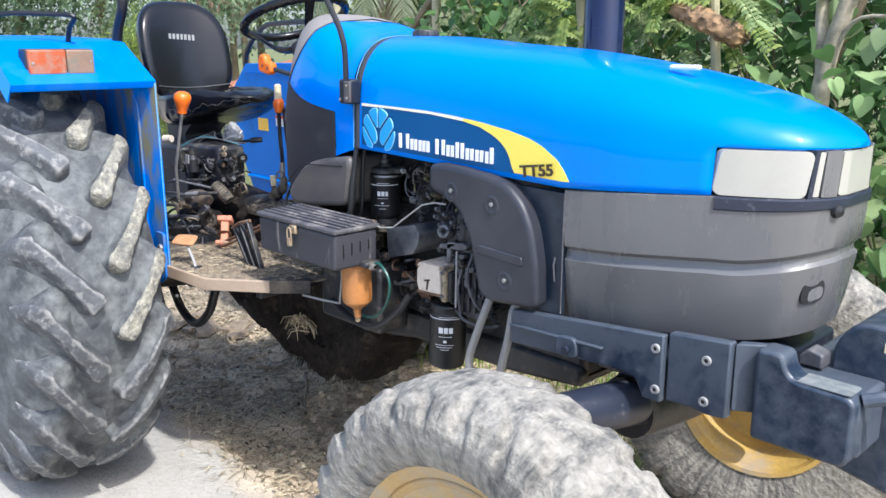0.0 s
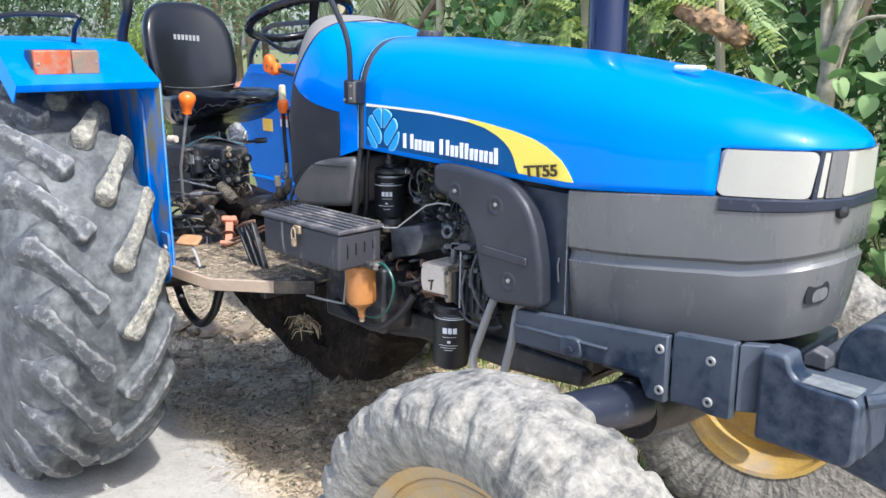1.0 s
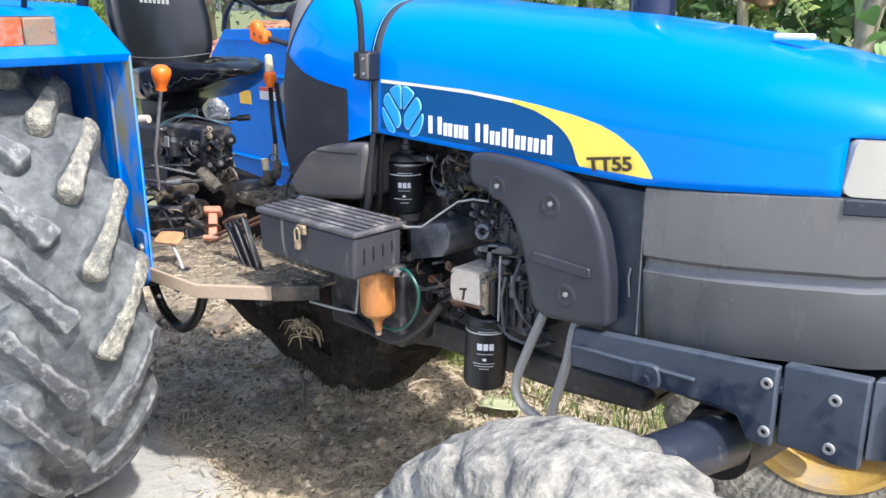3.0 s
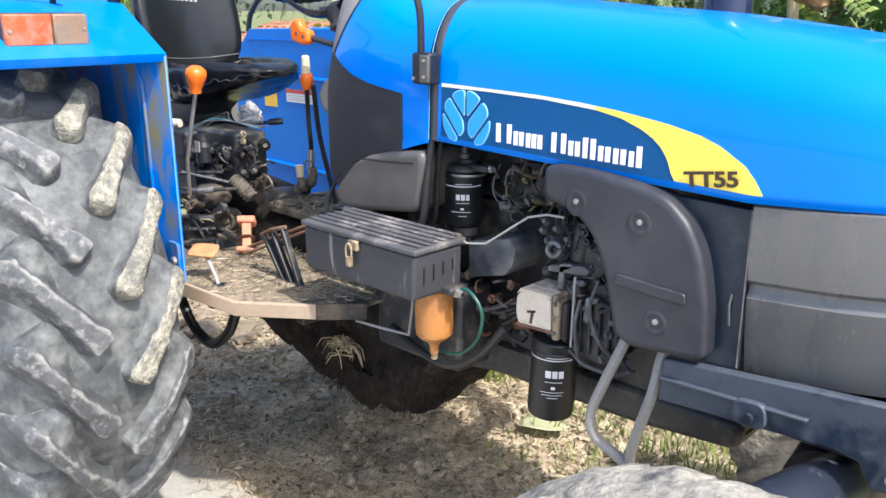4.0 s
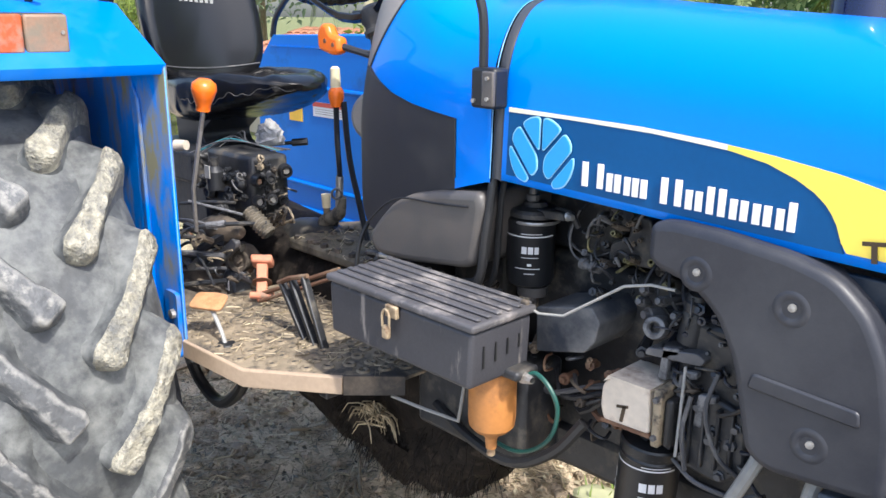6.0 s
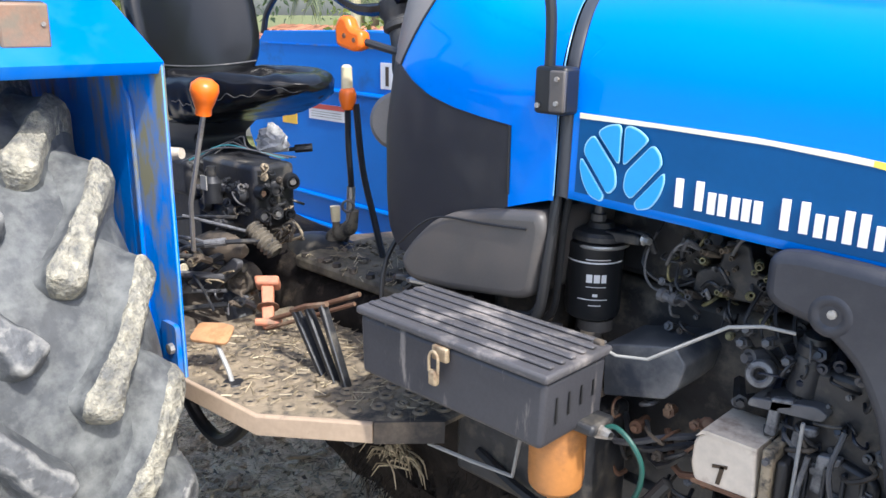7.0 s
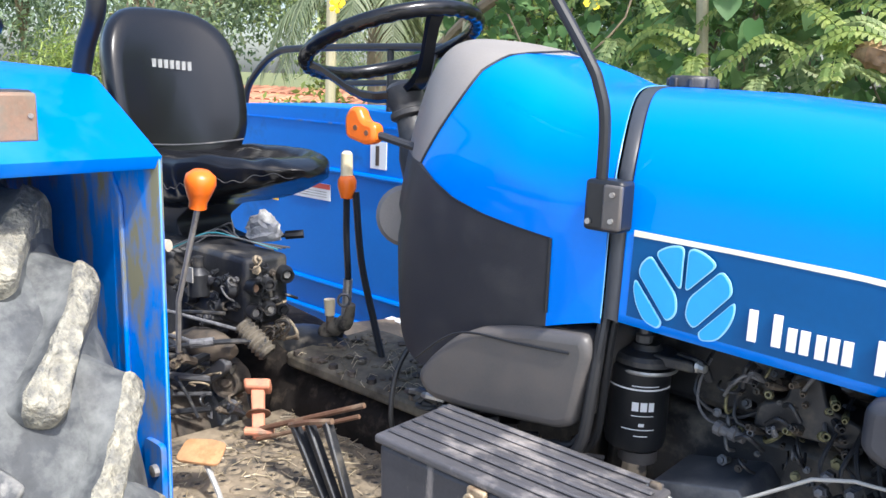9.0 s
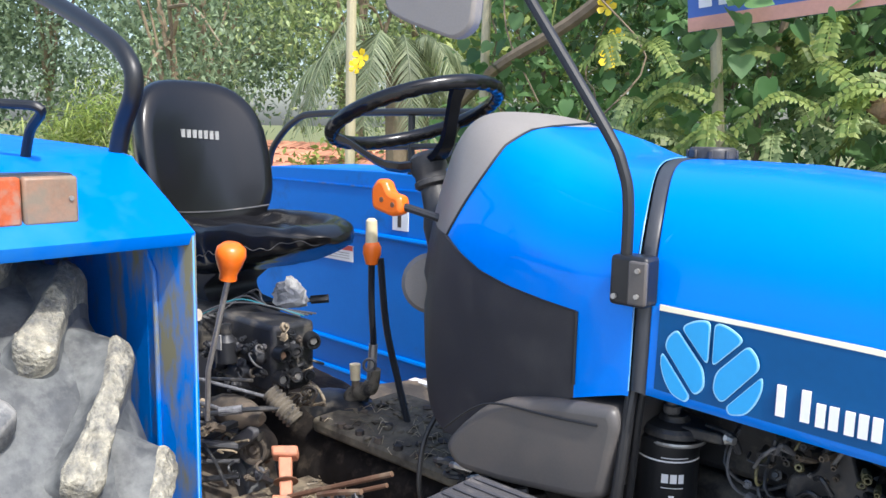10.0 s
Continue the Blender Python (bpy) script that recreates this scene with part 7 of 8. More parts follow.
part("cream_button", Mesh().cyl((0.213, -0.014, 1.052), (0.211, -0.014, 1.092), 0.012, 0.014, 12), cream, tractor, "small cream plastic button")
part("gearbox_cover", Mesh().slab(rounded([(0.20, -0.15), (0.70, -0.15), (0.72, 0.15), (0.20, 0.15)], 0.03), 0.955, 0.985), floor_dust, gearbox, "dirt-covered gearbox cover", bevel=0.008)
for k in range(8):
    part("cover_bolt", Mesh().revolve([(0.0, 0.010), (0.010, 0.010), (0.011, 0.0)], (0.24 + 0.062 * k, -0.135, 0.985), (0, 0, 1), 6), mud_iron, gearbox, smooth=20)
far_step = part("far_foot_step", Mesh().box(0.10, 0.95, 0.19, 0.58, 0.862, 0.87), step_sheet, tractor, "dusty step plate")
part("step_strip", Mesh().box(-0.03, 0.06, 0.42, 0.45, 0.895, 0.903), print_white, far_step)

# under the platform
HOOP = [(-0.02, -0.40, 0.80), (0.0, -0.38, 0.67), (0.075, -0.38, 0.575), (0.19, -0.38, 0.545), (0.30, -0.38, 0.62), (0.358, -0.38, 0.715), (0.40, -0.36, 0.80), (0.46, -0.34, 0.85)]
part("support_arm", Mesh().tube(spline(HOOP, 5), 0.017, 10), rubber_black, tractor, "black hose hanging under the step")
part("lift_arm", Mesh().tube(spline([(0.02, -0.47, 0.79), (0.09, -0.48, 0.70), (0.14, -0.49, 0.64), (0.195, -0.50, 0.575)], 4), [0.012] * 9 + [0.011, 0.010, 0.008, 0.005], 8), wire_dark, tractor, "thin grey steel arm beside the tyre")
part("step_bracket", Mesh().box(0.50, 0.53, -0.56, -0.18, 0.80, 0.86), engine_black, step, bevel=0.004)
part("step_bracket", Mesh().box(0.78, 0.81, -0.46, -0.18, 0.80, 0.86), engine_black, step, bevel=0.004)
part("battery_box", Mesh().box(0.92, 1.22, -0.30, -0.18, 0.74, 0.95), engine_black, tractor, "black box behind the sediment bowl", bevel=0.012)
part("muffler", Mesh().revolve([(0.04, 0.0), (0.064, 0.02), (0.064, 0.9), (0.04, 0.93), (0.028, 0.94), (0.028, 1.2)], (1.46, 0.45, 1.22), (0, 0, 1), 28), muffler_blue, tractor, "dark blue upright exhaust muffler", smooth=40)
part("muffler_bracket", Mesh().box(1.42, 1.50, 0.15, 0.42, 1.24, 1.27), navy_steel, tractor)
tuft_rng = random.Random(8)
for cx, cy, cz, n, s in ((0.665, -0.20, 0.625, 70, 0.040),):
    mb = Mesh()
    for k in range(n):
        a = tuft_rng.uniform(-1.2, 1.2)
        ln = s * tuft_rng.uniform(0.4, 1.5)
        p0 = Vector((cx + tuft_rng.gauss(0, 0.02), cy + tuft_rng.gauss(0, 0.01), cz + tuft_rng.gauss(0, 0.012)))
        way = Vector((math.sin(a) * 1.3 - 0.2, -0.5 * tuft_rng.random(), 0.35 * math.cos(2 * a)))
        mb.tube([p0, p0 + way * ln * 0.6 + Vector((0, 0, 0.1 * ln)), p0 + way * ln, p0 + way * ln * 1.25 + Vector((0, 0, -0.5 * ln))], [0.0022, 0.002, 0.0018, 0.0008], 4)
    part("straw_tuft", mb, straw_mat, gearbox, "dry straw caught on the housing", smooth=0)

fringe_rng = random.Random(19)
mb = Mesh()
for k in range(900):
    x = fringe_rng.uniform(0.42, 0.98)
    w, zb = (float(np.interp(x, [q[0] for q in gear_keys], [q[c] for q in gear_keys])) for c in (1, 3))
    t = fringe_rng.random()
    y, z = -w * (1.02 - 0.75 * t ** 2), zb + 0.02 + 0.20 * (1 - t) ** 2
    ln = fringe_rng.uniform(0.015, 0.065)
    sway = Vector((fringe_rng.uniform(-0.7, 0.7), fringe_rng.uniform(-0.9, 0.2), fringe_rng.uniform(-1.0, -0.1))).normalized()
    p0 = Vector((x, y + 0.01, z))
    mb.tube([p0, p0 + sway * ln * 0.6, p0 + sway * ln + Vector((0, 0, -0.3 * ln))], [0.0016, 0.0012, 0.0005], 3)
tagged(part("root_fringe", mb, mud_dark, gearbox, "", smooth=0), "dark roots and oily grass hanging from the housing", kind="stuff")

# ---- ground: one sheet to the horizon ----
def spacing(lo, hi, step, far):
    a = list(np.arange(lo, hi + 1e-6, step))
    g = step
    while a[-1] < far:
        g *= 1.35
        a.append(a[-1] + g)
    g = step
    while a[0] > -far:
        g *= 1.35
        a.insert(0, a[0] - g)
    return a


def ground_z(x, y):
    v = Vector((x, y, 0))
    h = 0.030 * noise.noise(v * 1.1) + 0.034 * noise.noise(v * 4.0) + 0.020 * noise.noise(v * 11.0) + 0.012 * noise.noise(v * 23.0) + 0.010 * noise.noise(v * 47.0)
    calm = min(1.0, max(0.15, (y + 0.50) / 0.4))
    # the ruts' shoulders, on which the rear wheels stand
    rise = 0.082 * min(1.0, max(0.0, (1.0 - abs(x)) / 0.75)) ** 0.8 * min(1.0, max(0.0, (1.5 - abs(y)) / 0.4)) * min(1.0, max(0.15, (abs(y) - 0.05) / 0.35))
    return h * calm + rise


gx, gy = spacing(-1.6, 2.6, 0.018, 420.0), spacing(-0.8, 1.6, 0.018, 420.0)
gm = Mesh()
gm.v = [(x, y, ground_z(x, y) - 0.004) for y in gy for x in gx]
W = len(gx)
gm.f = [(j * W + i, j * W + i + 1, (j + 1) * W + i + 1, (j + 1) * W + i) for j in range(len(gy) - 1) for i in range(W - 1)]


def ground_material():
    m = bpy.data.materials.new("bare_dirt")
    m.use_nodes = True
    n, l = m.node_tree.nodes, m.node_tree.links
    b = n["Principled BSDF"]
    b.inputs["Roughness"].default_value = 0.95
    b.inputs["Specular IOR Level"].default_value = 0.2
    co = n.new("ShaderNodeTexCoord")
    def nz(scale, detail=6, rough=0.6):
        t = n.new("ShaderNodeTexNoise")
        t.inputs["Scale"].default_value, t.inputs["Detail"].default_value, t.inputs["Roughness"].default_value = scale, detail, rough
        l.new(co.outputs["Object"], t.inputs["Vector"])
        return t.outputs["Fac"]
    def ramp(src, a, b_, c, d):
        r = n.new("ShaderNodeMapRange")
        r.inputs[1].default_value, r.inputs[2].default_value, r.inputs[3].default_value, r.inputs[4].default_value = a, b_, c, d
        l.new(src, r.inputs[0])
        return r.outputs[0]
    def mix(fac, a, b_):
        x = n.new("ShaderNodeMix")
        x.data_type = "RGBA"
        if isinstance(fac, float):
            x.inputs["Factor"].default_value = fac
        else:
            l.new(fac, x.inputs["Factor"])
        for s, v in (("A", a), ("B", b_)):
            if isinstance(v, tuple):
                x.inputs[s].default_value = (*v, 1)
            else:
                l.new(v, x.inputs[s])
        return x.outputs["Result"]
    soil = mix(ramp(nz(4.5), 0.42, 0.60, 0, 1), (0.38, 0.295, 0.205), (0.66, 0.545, 0.39))
    soil = mix(ramp(nz(38.0, 4), 0.45, 0.68, 0, 0.85), soil, (0.70, 0.58, 0.42))
    soil = mix(ramp(nz(80.0, 4), 0.55, 0.66, 0, 0.75), soil, (0.12, 0.092, 0.063))
    sand = mix(ramp(nz(5.0), 0.3, 0.7, 0, 1), (0.40, 0.375, 0.33), (0.52, 0.49, 0.44))
    sand = mix(ramp(nz(60.0, 3), 0.52, 0.75, 0, 0.5), sand, (0.30, 0.27, 0.23))
    sep = n.new("ShaderNodeSeparateXYZ")
    l.new(co.outputs["Object"], sep.inputs[0])
    wob = n.new("ShaderNodeMath")
    wob.operation = "MULTIPLY_ADD"
    l.new(nz(2.2, 6, 0.65), wob.inputs[0])
    wob.inputs[1].default_value = 0.55
    l.new(sep.outputs["Y"], wob.inputs[2])
    lane = ramp(wob.outputs[0], -0.04, -0.20, 0, 1)
    col = mix(lane, soil, sand)
    grass = mix(ramp(nz(14.0), 0.3, 0.7, 0, 1), (0.05, 0.085, 0.02), (0.16, 0.19, 0.06))
    col = mix(ramp(wob.outputs[0], 1.2, 2.0, 0, 0.85), col, grass)
    l.new(col, b.inputs["Base Color"])
    bp = n.new("ShaderNodeBump")
    bp.inputs["Strength"].default_value, bp.inputs["Distance"].default_value = 0.7, 0.02
    l.new(nz(45.0, 6, 0.7), bp.inputs["Height"])
    l.new(bp.outputs[0], b.inputs["Normal"])
    return m


solo("ground", gm, ground_material(), "bare dirt lane with straw and a pale sandy strip", "ground", kind="structure", smooth=60)


# ---- scatter on the ground ----
def strands(name, count, place, length, width, mat, label, category, seed, upright=0.15):
    """Many thin bent blades in one mesh."""
    r = np.random.RandomState(seed)
    v, f = [], []
    for k in range(count):
        x, y = place(r)
        z = ground_z(x, y)
        a = r.uniform(0, 2 * math.pi)
        ln = length * r.uniform(0.4, 1.4)
        w = width * r.uniform(0.6, 1.4)
        lift = r.uniform(-0.2, 1.0) * upright * ln if upright < 0.5 else r.uniform(0.6, 1.2) * ln
        dx, dy = math.cos(a), math.sin(a)
        sx, sy = -dy * w, dx * w
        flat = 1.0 if upright < 0.5 else 0.45
        bend = r.uniform(-0.25, 0.25) * ln
        i = len(v)
        for t in (0.0, 0.5, 1.0):
            q = 1.0 if t < 1 else 0.25
            px, py = x + dx * ln * t * flat + sx / w * bend * t * (1 - t), y + dy * ln * t * flat + sy / w * bend * t * (1 - t)
            pz = z + 0.004 + max(0.0, lift) * (t if upright < 0.5 else t ** 0.8) + 0.004 * (k % 3)
            v += [(px - sx * q, py - sy * q, pz), (px + sx * q, py + sy * q, pz + 0.001)]
        f += [(i, i + 1, i + 3, i + 2), (i + 2, i + 3, i + 5, i + 4)]
    me = bpy.data.meshes.new(name)
    me.from_pydata(v, [], f)
    me.materials.append(mat)
    return tagged(new(name, me), label, category, kind="stuff")


def under(r):
    while True:
        x, y = r.uniform(-2.2, 2.6), r.normal(0.3, 0.7)
        if -0.42 < y < 2.2:
            return x, y


def apron(r):
    return r.uniform(-0.4, 1.6), -0.55 + 0.3 * abs(r.normal())


strands("straw", 17000, under, 0.050, 0.0021, straw_mat, "dry straw and stalks strewn on the dirt", "straw", 4)
strands("straw", 300, apron, 0.05, 0.002, straw_mat, "sparse straw on the pale sandy strip", "straw", 9)
strands("grass", 5200, lambda r: (r.uniform(-2.5, 3.5), 1.0 + abs(r.normal(0, 0.7))), 0.11, 0.003, leaf_yellowish, "short yellow-green grass behind the tractor", "grass", 5, 0.8)
strands("weeds", 1900, lambda r: (r.uniform(0.7, 2.0), r.normal(0.90, 0.22)) if r.uniform() < 0.5 else (r.normal(0.24, 0.12), r.normal(0.95, 0.09)), 0.065, 0.003, leaf_yellowish, "low weeds under the tractor", "weeds", 6, 0.8)
r_leaf = np.random.RandomState(12)
lv, lf = [], []
for k in range(8000):
    x, y = under(r_leaf)
    z, a, s_ = ground_z(x, y) + 0.004, r_leaf.uniform(0, 6.28), r_leaf.uniform(0.006, 0.020)
    c_, d_ = math.cos(a) * s_, math.sin(a) * s_
    i = len(lv)
    lv += [(x - c_, y - d_, z), (x + d_ * 0.5, y - c_ * 0.5, z + r_leaf.uniform(0, 0.012)), (x + c_, y + d_, z + r_leaf.uniform(0, 0.008)), (x - d_ * 0.5, y + c_ * 0.5, z + r_leaf.uniform(0, 0.012))]
    lf += [(i, i + 1, i + 2), (i, i + 2, i + 3)]
me = bpy.data.meshes.new("leaf_litter")
me.from_pydata(lv, [], lf)
me.materials.append(litter_mat)
tagged(new("leaf_litter", me), "small dry leaves and chaff lying on the dirt", "leaf litter", kind="stuff")

# crumbled clods and thicker stalks under and beyond the tractor
crumb = random.Random(77)
mb = Mesh()
for k in range(4200):
    x, y = crumb.uniform(-1.3, 1.9), crumb.uniform(-0.38, 1.3)
    # crumbs gather in loose drifts
    if noise.noise(Vector((x * 3.1, y * 3.1, 4.0))) < crumb.uniform(-0.35, 0.25):
        continue
    s = 0.004 + 0.022 * crumb.random() ** 4
    z = ground_z(x, y) + 0.2 * s
    rows = []
    for i, (q, w) in enumerate(((-0.8, 0.45), (-0.3, 0.95), (0.25, 1.0), (0.7, 0.6), (0.9, 0.15))):
        rows.append([(x + s * w * crumb.uniform(0.55, 1.3) * math.cos(a), y + s * w * crumb.uniform(0.55, 1.3) * math.sin(a), z + s * q * crumb.uniform(0.5, 1.0)) for a in (2 * math.pi * j / 6 + 0.3 * i for j in range(6))])
    mb.rings(rows)
solo("dirt_clods", mb, clod_dirt, "crumbled dry clods on the bare dirt", "dirt", kind="stuff", smooth=0)
mb = Mesh()
for k in range(190):
    x, y = crumb.uniform(-1.3, 1.7), crumb.uniform(-0.3, 1.2)
    a, ln = crumb.uniform(0, 6.28), crumb.uniform(0.06, 0.24)
    pts_ = []
    for j in range(5):
        q = j / 4 - 0.5
        px, py = x + ln * q * math.cos(a + 0.5 * q * crumb.uniform(-1, 1)), y + ln * q * math.sin(a)
        pts_.append((px, py, ground_z(px, py) + 0.005 + 0.02 * crumb.random() ** 2))
    mb.tube(spline(pts_, 2), crumb.uniform(0.0018, 0.0045), 5)
solo("dry_stalks", mb, straw_mat, "broken dry stalks lying on the dirt", "stalks", kind="stuff", smooth=40)
rng = random.Random(17)
for k, (x, y, a, ln) in enumerate(((-0.55, -0.05, 30, 0.22), (0.09, 0.18, -31, 0.34), (0.285, 0.73, 52, 0.38), (-0.3, 0.25, 75, 0.16), (-1.0, 0.35, 20, 0.3), (0.2, 0.1, 150, 0.15))):
    m = pose(x, y, ground_z(x, y) + 0.012, 0, 0, a)
    pts = [m @ Vector((ln * t - ln / 2, 0.012 * math.sin(4 * t + k), 0.006 * math.cos(5 * t))) for t in np.linspace(0, 1, 6)]
    solo("stick", Mesh().tube(pts, [0.008, 0.008, 0.007, 0.007, 0.006, 0.004], 7), bark, "dry grey-brown stick lying on the dirt", "stick", "sticks on the ground")
for k in range(46):
    x, y = rng.uniform(-1.4, 1.8), rng.uniform(-0.1, 1.2)
    s = rng.uniform(0.012, 0.038)
    mb = Mesh()
    rows = [[(x + s * math.sin(b) * math.cos(a) * rng.uniform(0.75, 1.2), y + s * math.sin(b) * math.sin(a) * rng.uniform(0.75, 1.2), ground_z(x, y) + 0.35 * s - 0.6 * s * math.cos(b)) for a in (2 * math.pi * q / 7 for q in range(7))] for b in (0.05, 0.8, 1.5, 2.3, 3.09)]
    solo("dirt_clod", mb.rings(rows), dry_dirt, "small lump of dry dirt on the ground", "dirt clod", "clods on the ground", smooth=0)
leaf_rows = []
for q in np.linspace(0, 1, 9):
    w_ = 0.055 * math.sin(math.pi * min(1.0, 0.08 + 0.95 * q)) ** 0.7
    c_ = Vector((0.72 + 0.16 * q, 0.575 + 0.11 * q, 0))
    leaf_rows.append([(c_.x - 0.55 * k * w_, c_.y + 0.83 * k * w_, ground_z(0.80, 0.63) + 0.030 + 0.010 * abs(k) + 0.006 * math.sin(5 * q)) for k in (-1, -0.5, 0, 0.5, 1)])
fallen = solo("fallen_leaf", Mesh().rings(leaf_rows, caps=False, closed=False), leaf_fallen, "large pale yellow-green fallen leaf on the dirt", "leaf", smooth=60)
fallen.modifiers.new("thickness", "SOLIDIFY").thickness = 0.001
# pale caked slabs of earth beyond the gearbox
slab_rng = random.Random(5)
for k in range(9):
    x, y = -1.05 + slab_rng.uniform(-0.28, 0.30), 0.36 + slab_rng.uniform(-0.14, 0.16)
    a0, rx, ry, hz = slab_rng.uniform(0, 3), slab_rng.uniform(0.05, 0.14), slab_rng.uniform(0.03, 0.07), slab_rng.uniform(0.015, 0.035)
    rows = []
    for lift, grow in ((-0.5, 0.9), (0.2, 1.0), (0.8, 0.92), (1.0, 0.55)):
        rows.append([(x + grow * (rx * math.cos(a) * math.cos(a0) - ry * math.sin(a) * math.sin(a0)) * slab_rng.uniform(0.8, 1.15), y + grow * (rx * math.cos(a) * math.sin(a0) + ry * math.sin(a) * math.cos(a0)) * slab_rng.uniform(0.8, 1.15), ground_z(x, y) + hz * lift + 0.012 * math.cos(a + k)) for a in (2 * math.pi * q / 11 for q in range(11))])
    solo("earth_slab", Mesh().rings(rows), dry_dirt, "pale caked slab of dry earth on the ground", "earth slab", "earth slabs", smooth=25)


# ---- plants ----
_edge = [(0.16, -0.10), (0.33, -0.09), (0.46, 0.05), (0.50, 0.24), (0.44, 0.44), (0.33, 0.62), (0.17, 0.83)]
_bow = lambda x, y: (x, y, 0.10 * abs(x) - 0.16 * y * y)
HEART = ([_bow(0, 0), _bow(0, 0.33), _bow(0, 0.66), _bow(0, 1.0)] + [_bow(*p) for p in _edge] + [_bow(-x, y) for x, y in _edge],
         [(0, 4, 5, 6, 1), (1, 6, 7, 8, 2), (2, 8, 9, 10, 3), (0, 1, 13, 12, 11), (1, 2, 15, 14, 13), (2, 3, 17, 16, 15)])
OVAL = ([(0, 0, 0), (0.24, 0.4, 0.03), (0, 1.0, -0.10), (-0.24, 0.4, 0.03), (0, 0.45, -0.04)], [(0, 1, 4), (1, 2, 4), (2, 3, 4), (3, 0, 4)])
BLADE = ([(0.04, 0, 0), (-0.04, 0, 0), (0.045, 0.5, -0.03), (-0.045, 0.5, -0.03), (0, 1.0, -0.20)], [(0, 1, 3, 2), (2, 3, 4)])


def leaves(name, shape, places, sizes, mat, seed, droop=0.5, ways=None):
    """One mesh of many leaves: places N x 3, sizes N."""
    r = np.random.RandomState(seed)
    tv, tf = np.array(shape[0], float), shape[1]
    n = len(places)
    yaw = r.uniform(0, 2 * math.pi, n)
    pitch = r.normal(-droop, 0.5, n)
    roll = r.normal(0, 0.45, n)
    cy, sy_, cp, sp, cr, sr = np.cos(yaw), np.sin(yaw), np.cos(pitch), np.sin(pitch), np.cos(roll), np.sin(roll)
    ahead = np.stack([cy * cp, sy_ * cp, sp], -1)
    side = np.stack([-sy_, cy, 0 * cy], -1)
    upv = np.cross(ahead, side)
    side2 = side * cr[:, None] + upv * sr[:, None]
    up2 = upv * cr[:, None] - side * sr[:, None]
    v = places[:, None] + sizes[:, None, None] * (tv[None, :, :1] * side2[:, None] + tv[None, :, 1:2] * ahead[:, None] + tv[None, :, 2:] * up2[:, None])
    k = len(tv)
    faces = [tuple(i * k + q for q in face) for i in range(n) for face in tf]
    me = bpy.data.meshes.new(name)
    me.from_pydata(v.reshape(-1, 3).tolist(), [], faces)
    me.shade_smooth()
    me.materials.append(mat)
    return me


def crown_points(r, centre, radius, clumps, per, spread):
    c = r.normal(size=(clumps, 3))
    c /= np.linalg.norm(c, axis=1, keepdims=True)
    c *= r.uniform(0.45, 1.0, (clumps, 1))
    c = np.array(centre) + c * np.array(radius)
    p = np.repeat(c, per, 0) + r.normal(size=(clumps * per, 3)) * spread
    return c, p


def tree(x, y, height, radius, seed, mat, bark_mat, label, leaf=0.09, clumps=60, per=70, lean=0.0, shape=OVAL, group="background trees"):
    r = np.random.RandomState(seed)
    t = thing("tree", label, "tree", group)
    t.matrix_basis = pose(x, y, 0)
    centre = (lean, 0, height - radius[2] * 0.8)
    c, p = crown_points(r, centre, radius, clumps, per, 0.16 * radius[0])
    trunk = Mesh()
    tall = height - radius[2] * 0.9
    base_r = 0.025 + 0.012 * height
    path = spline([(0, 0, -0.1), (lean * 0.2 + r.normal(0, 0.05), r.normal(0, 0.05), tall * 0.35), (lean * 0.6, r.normal(0, 0.1), tall * 0.7), (lean, 0, tall + radius[2] * 0.6)], 5)
    trunk.tube(path, [base_r * (1 - 0.75 * i / (len(path) - 1)) for i in range(len(path))], 9)
    part("trunk", trunk, bark_mat, t)
    for k in range(min(9, clumps)):
        s = path[int(len(path) * (0.45 + 0.05 * k)) % len(path)]
        e = Vector(c[k * (clumps // 9) % clumps])
        mid = s.lerp(e, 0.5) + Vector((0, 0, 0.12 * radius[2]))
        part("limb", Mesh().tube(spline([s, mid, e], 4), [base_r * q for q in np.linspace(0.42, 0.10, 9)], 6), bark_mat, t)
    ob = new("crown", leaves("crown", shape, p, leaf * r.uniform(0.6, 1.3, len(p)), mat, seed + 1))
    ob.parent = t
    return t


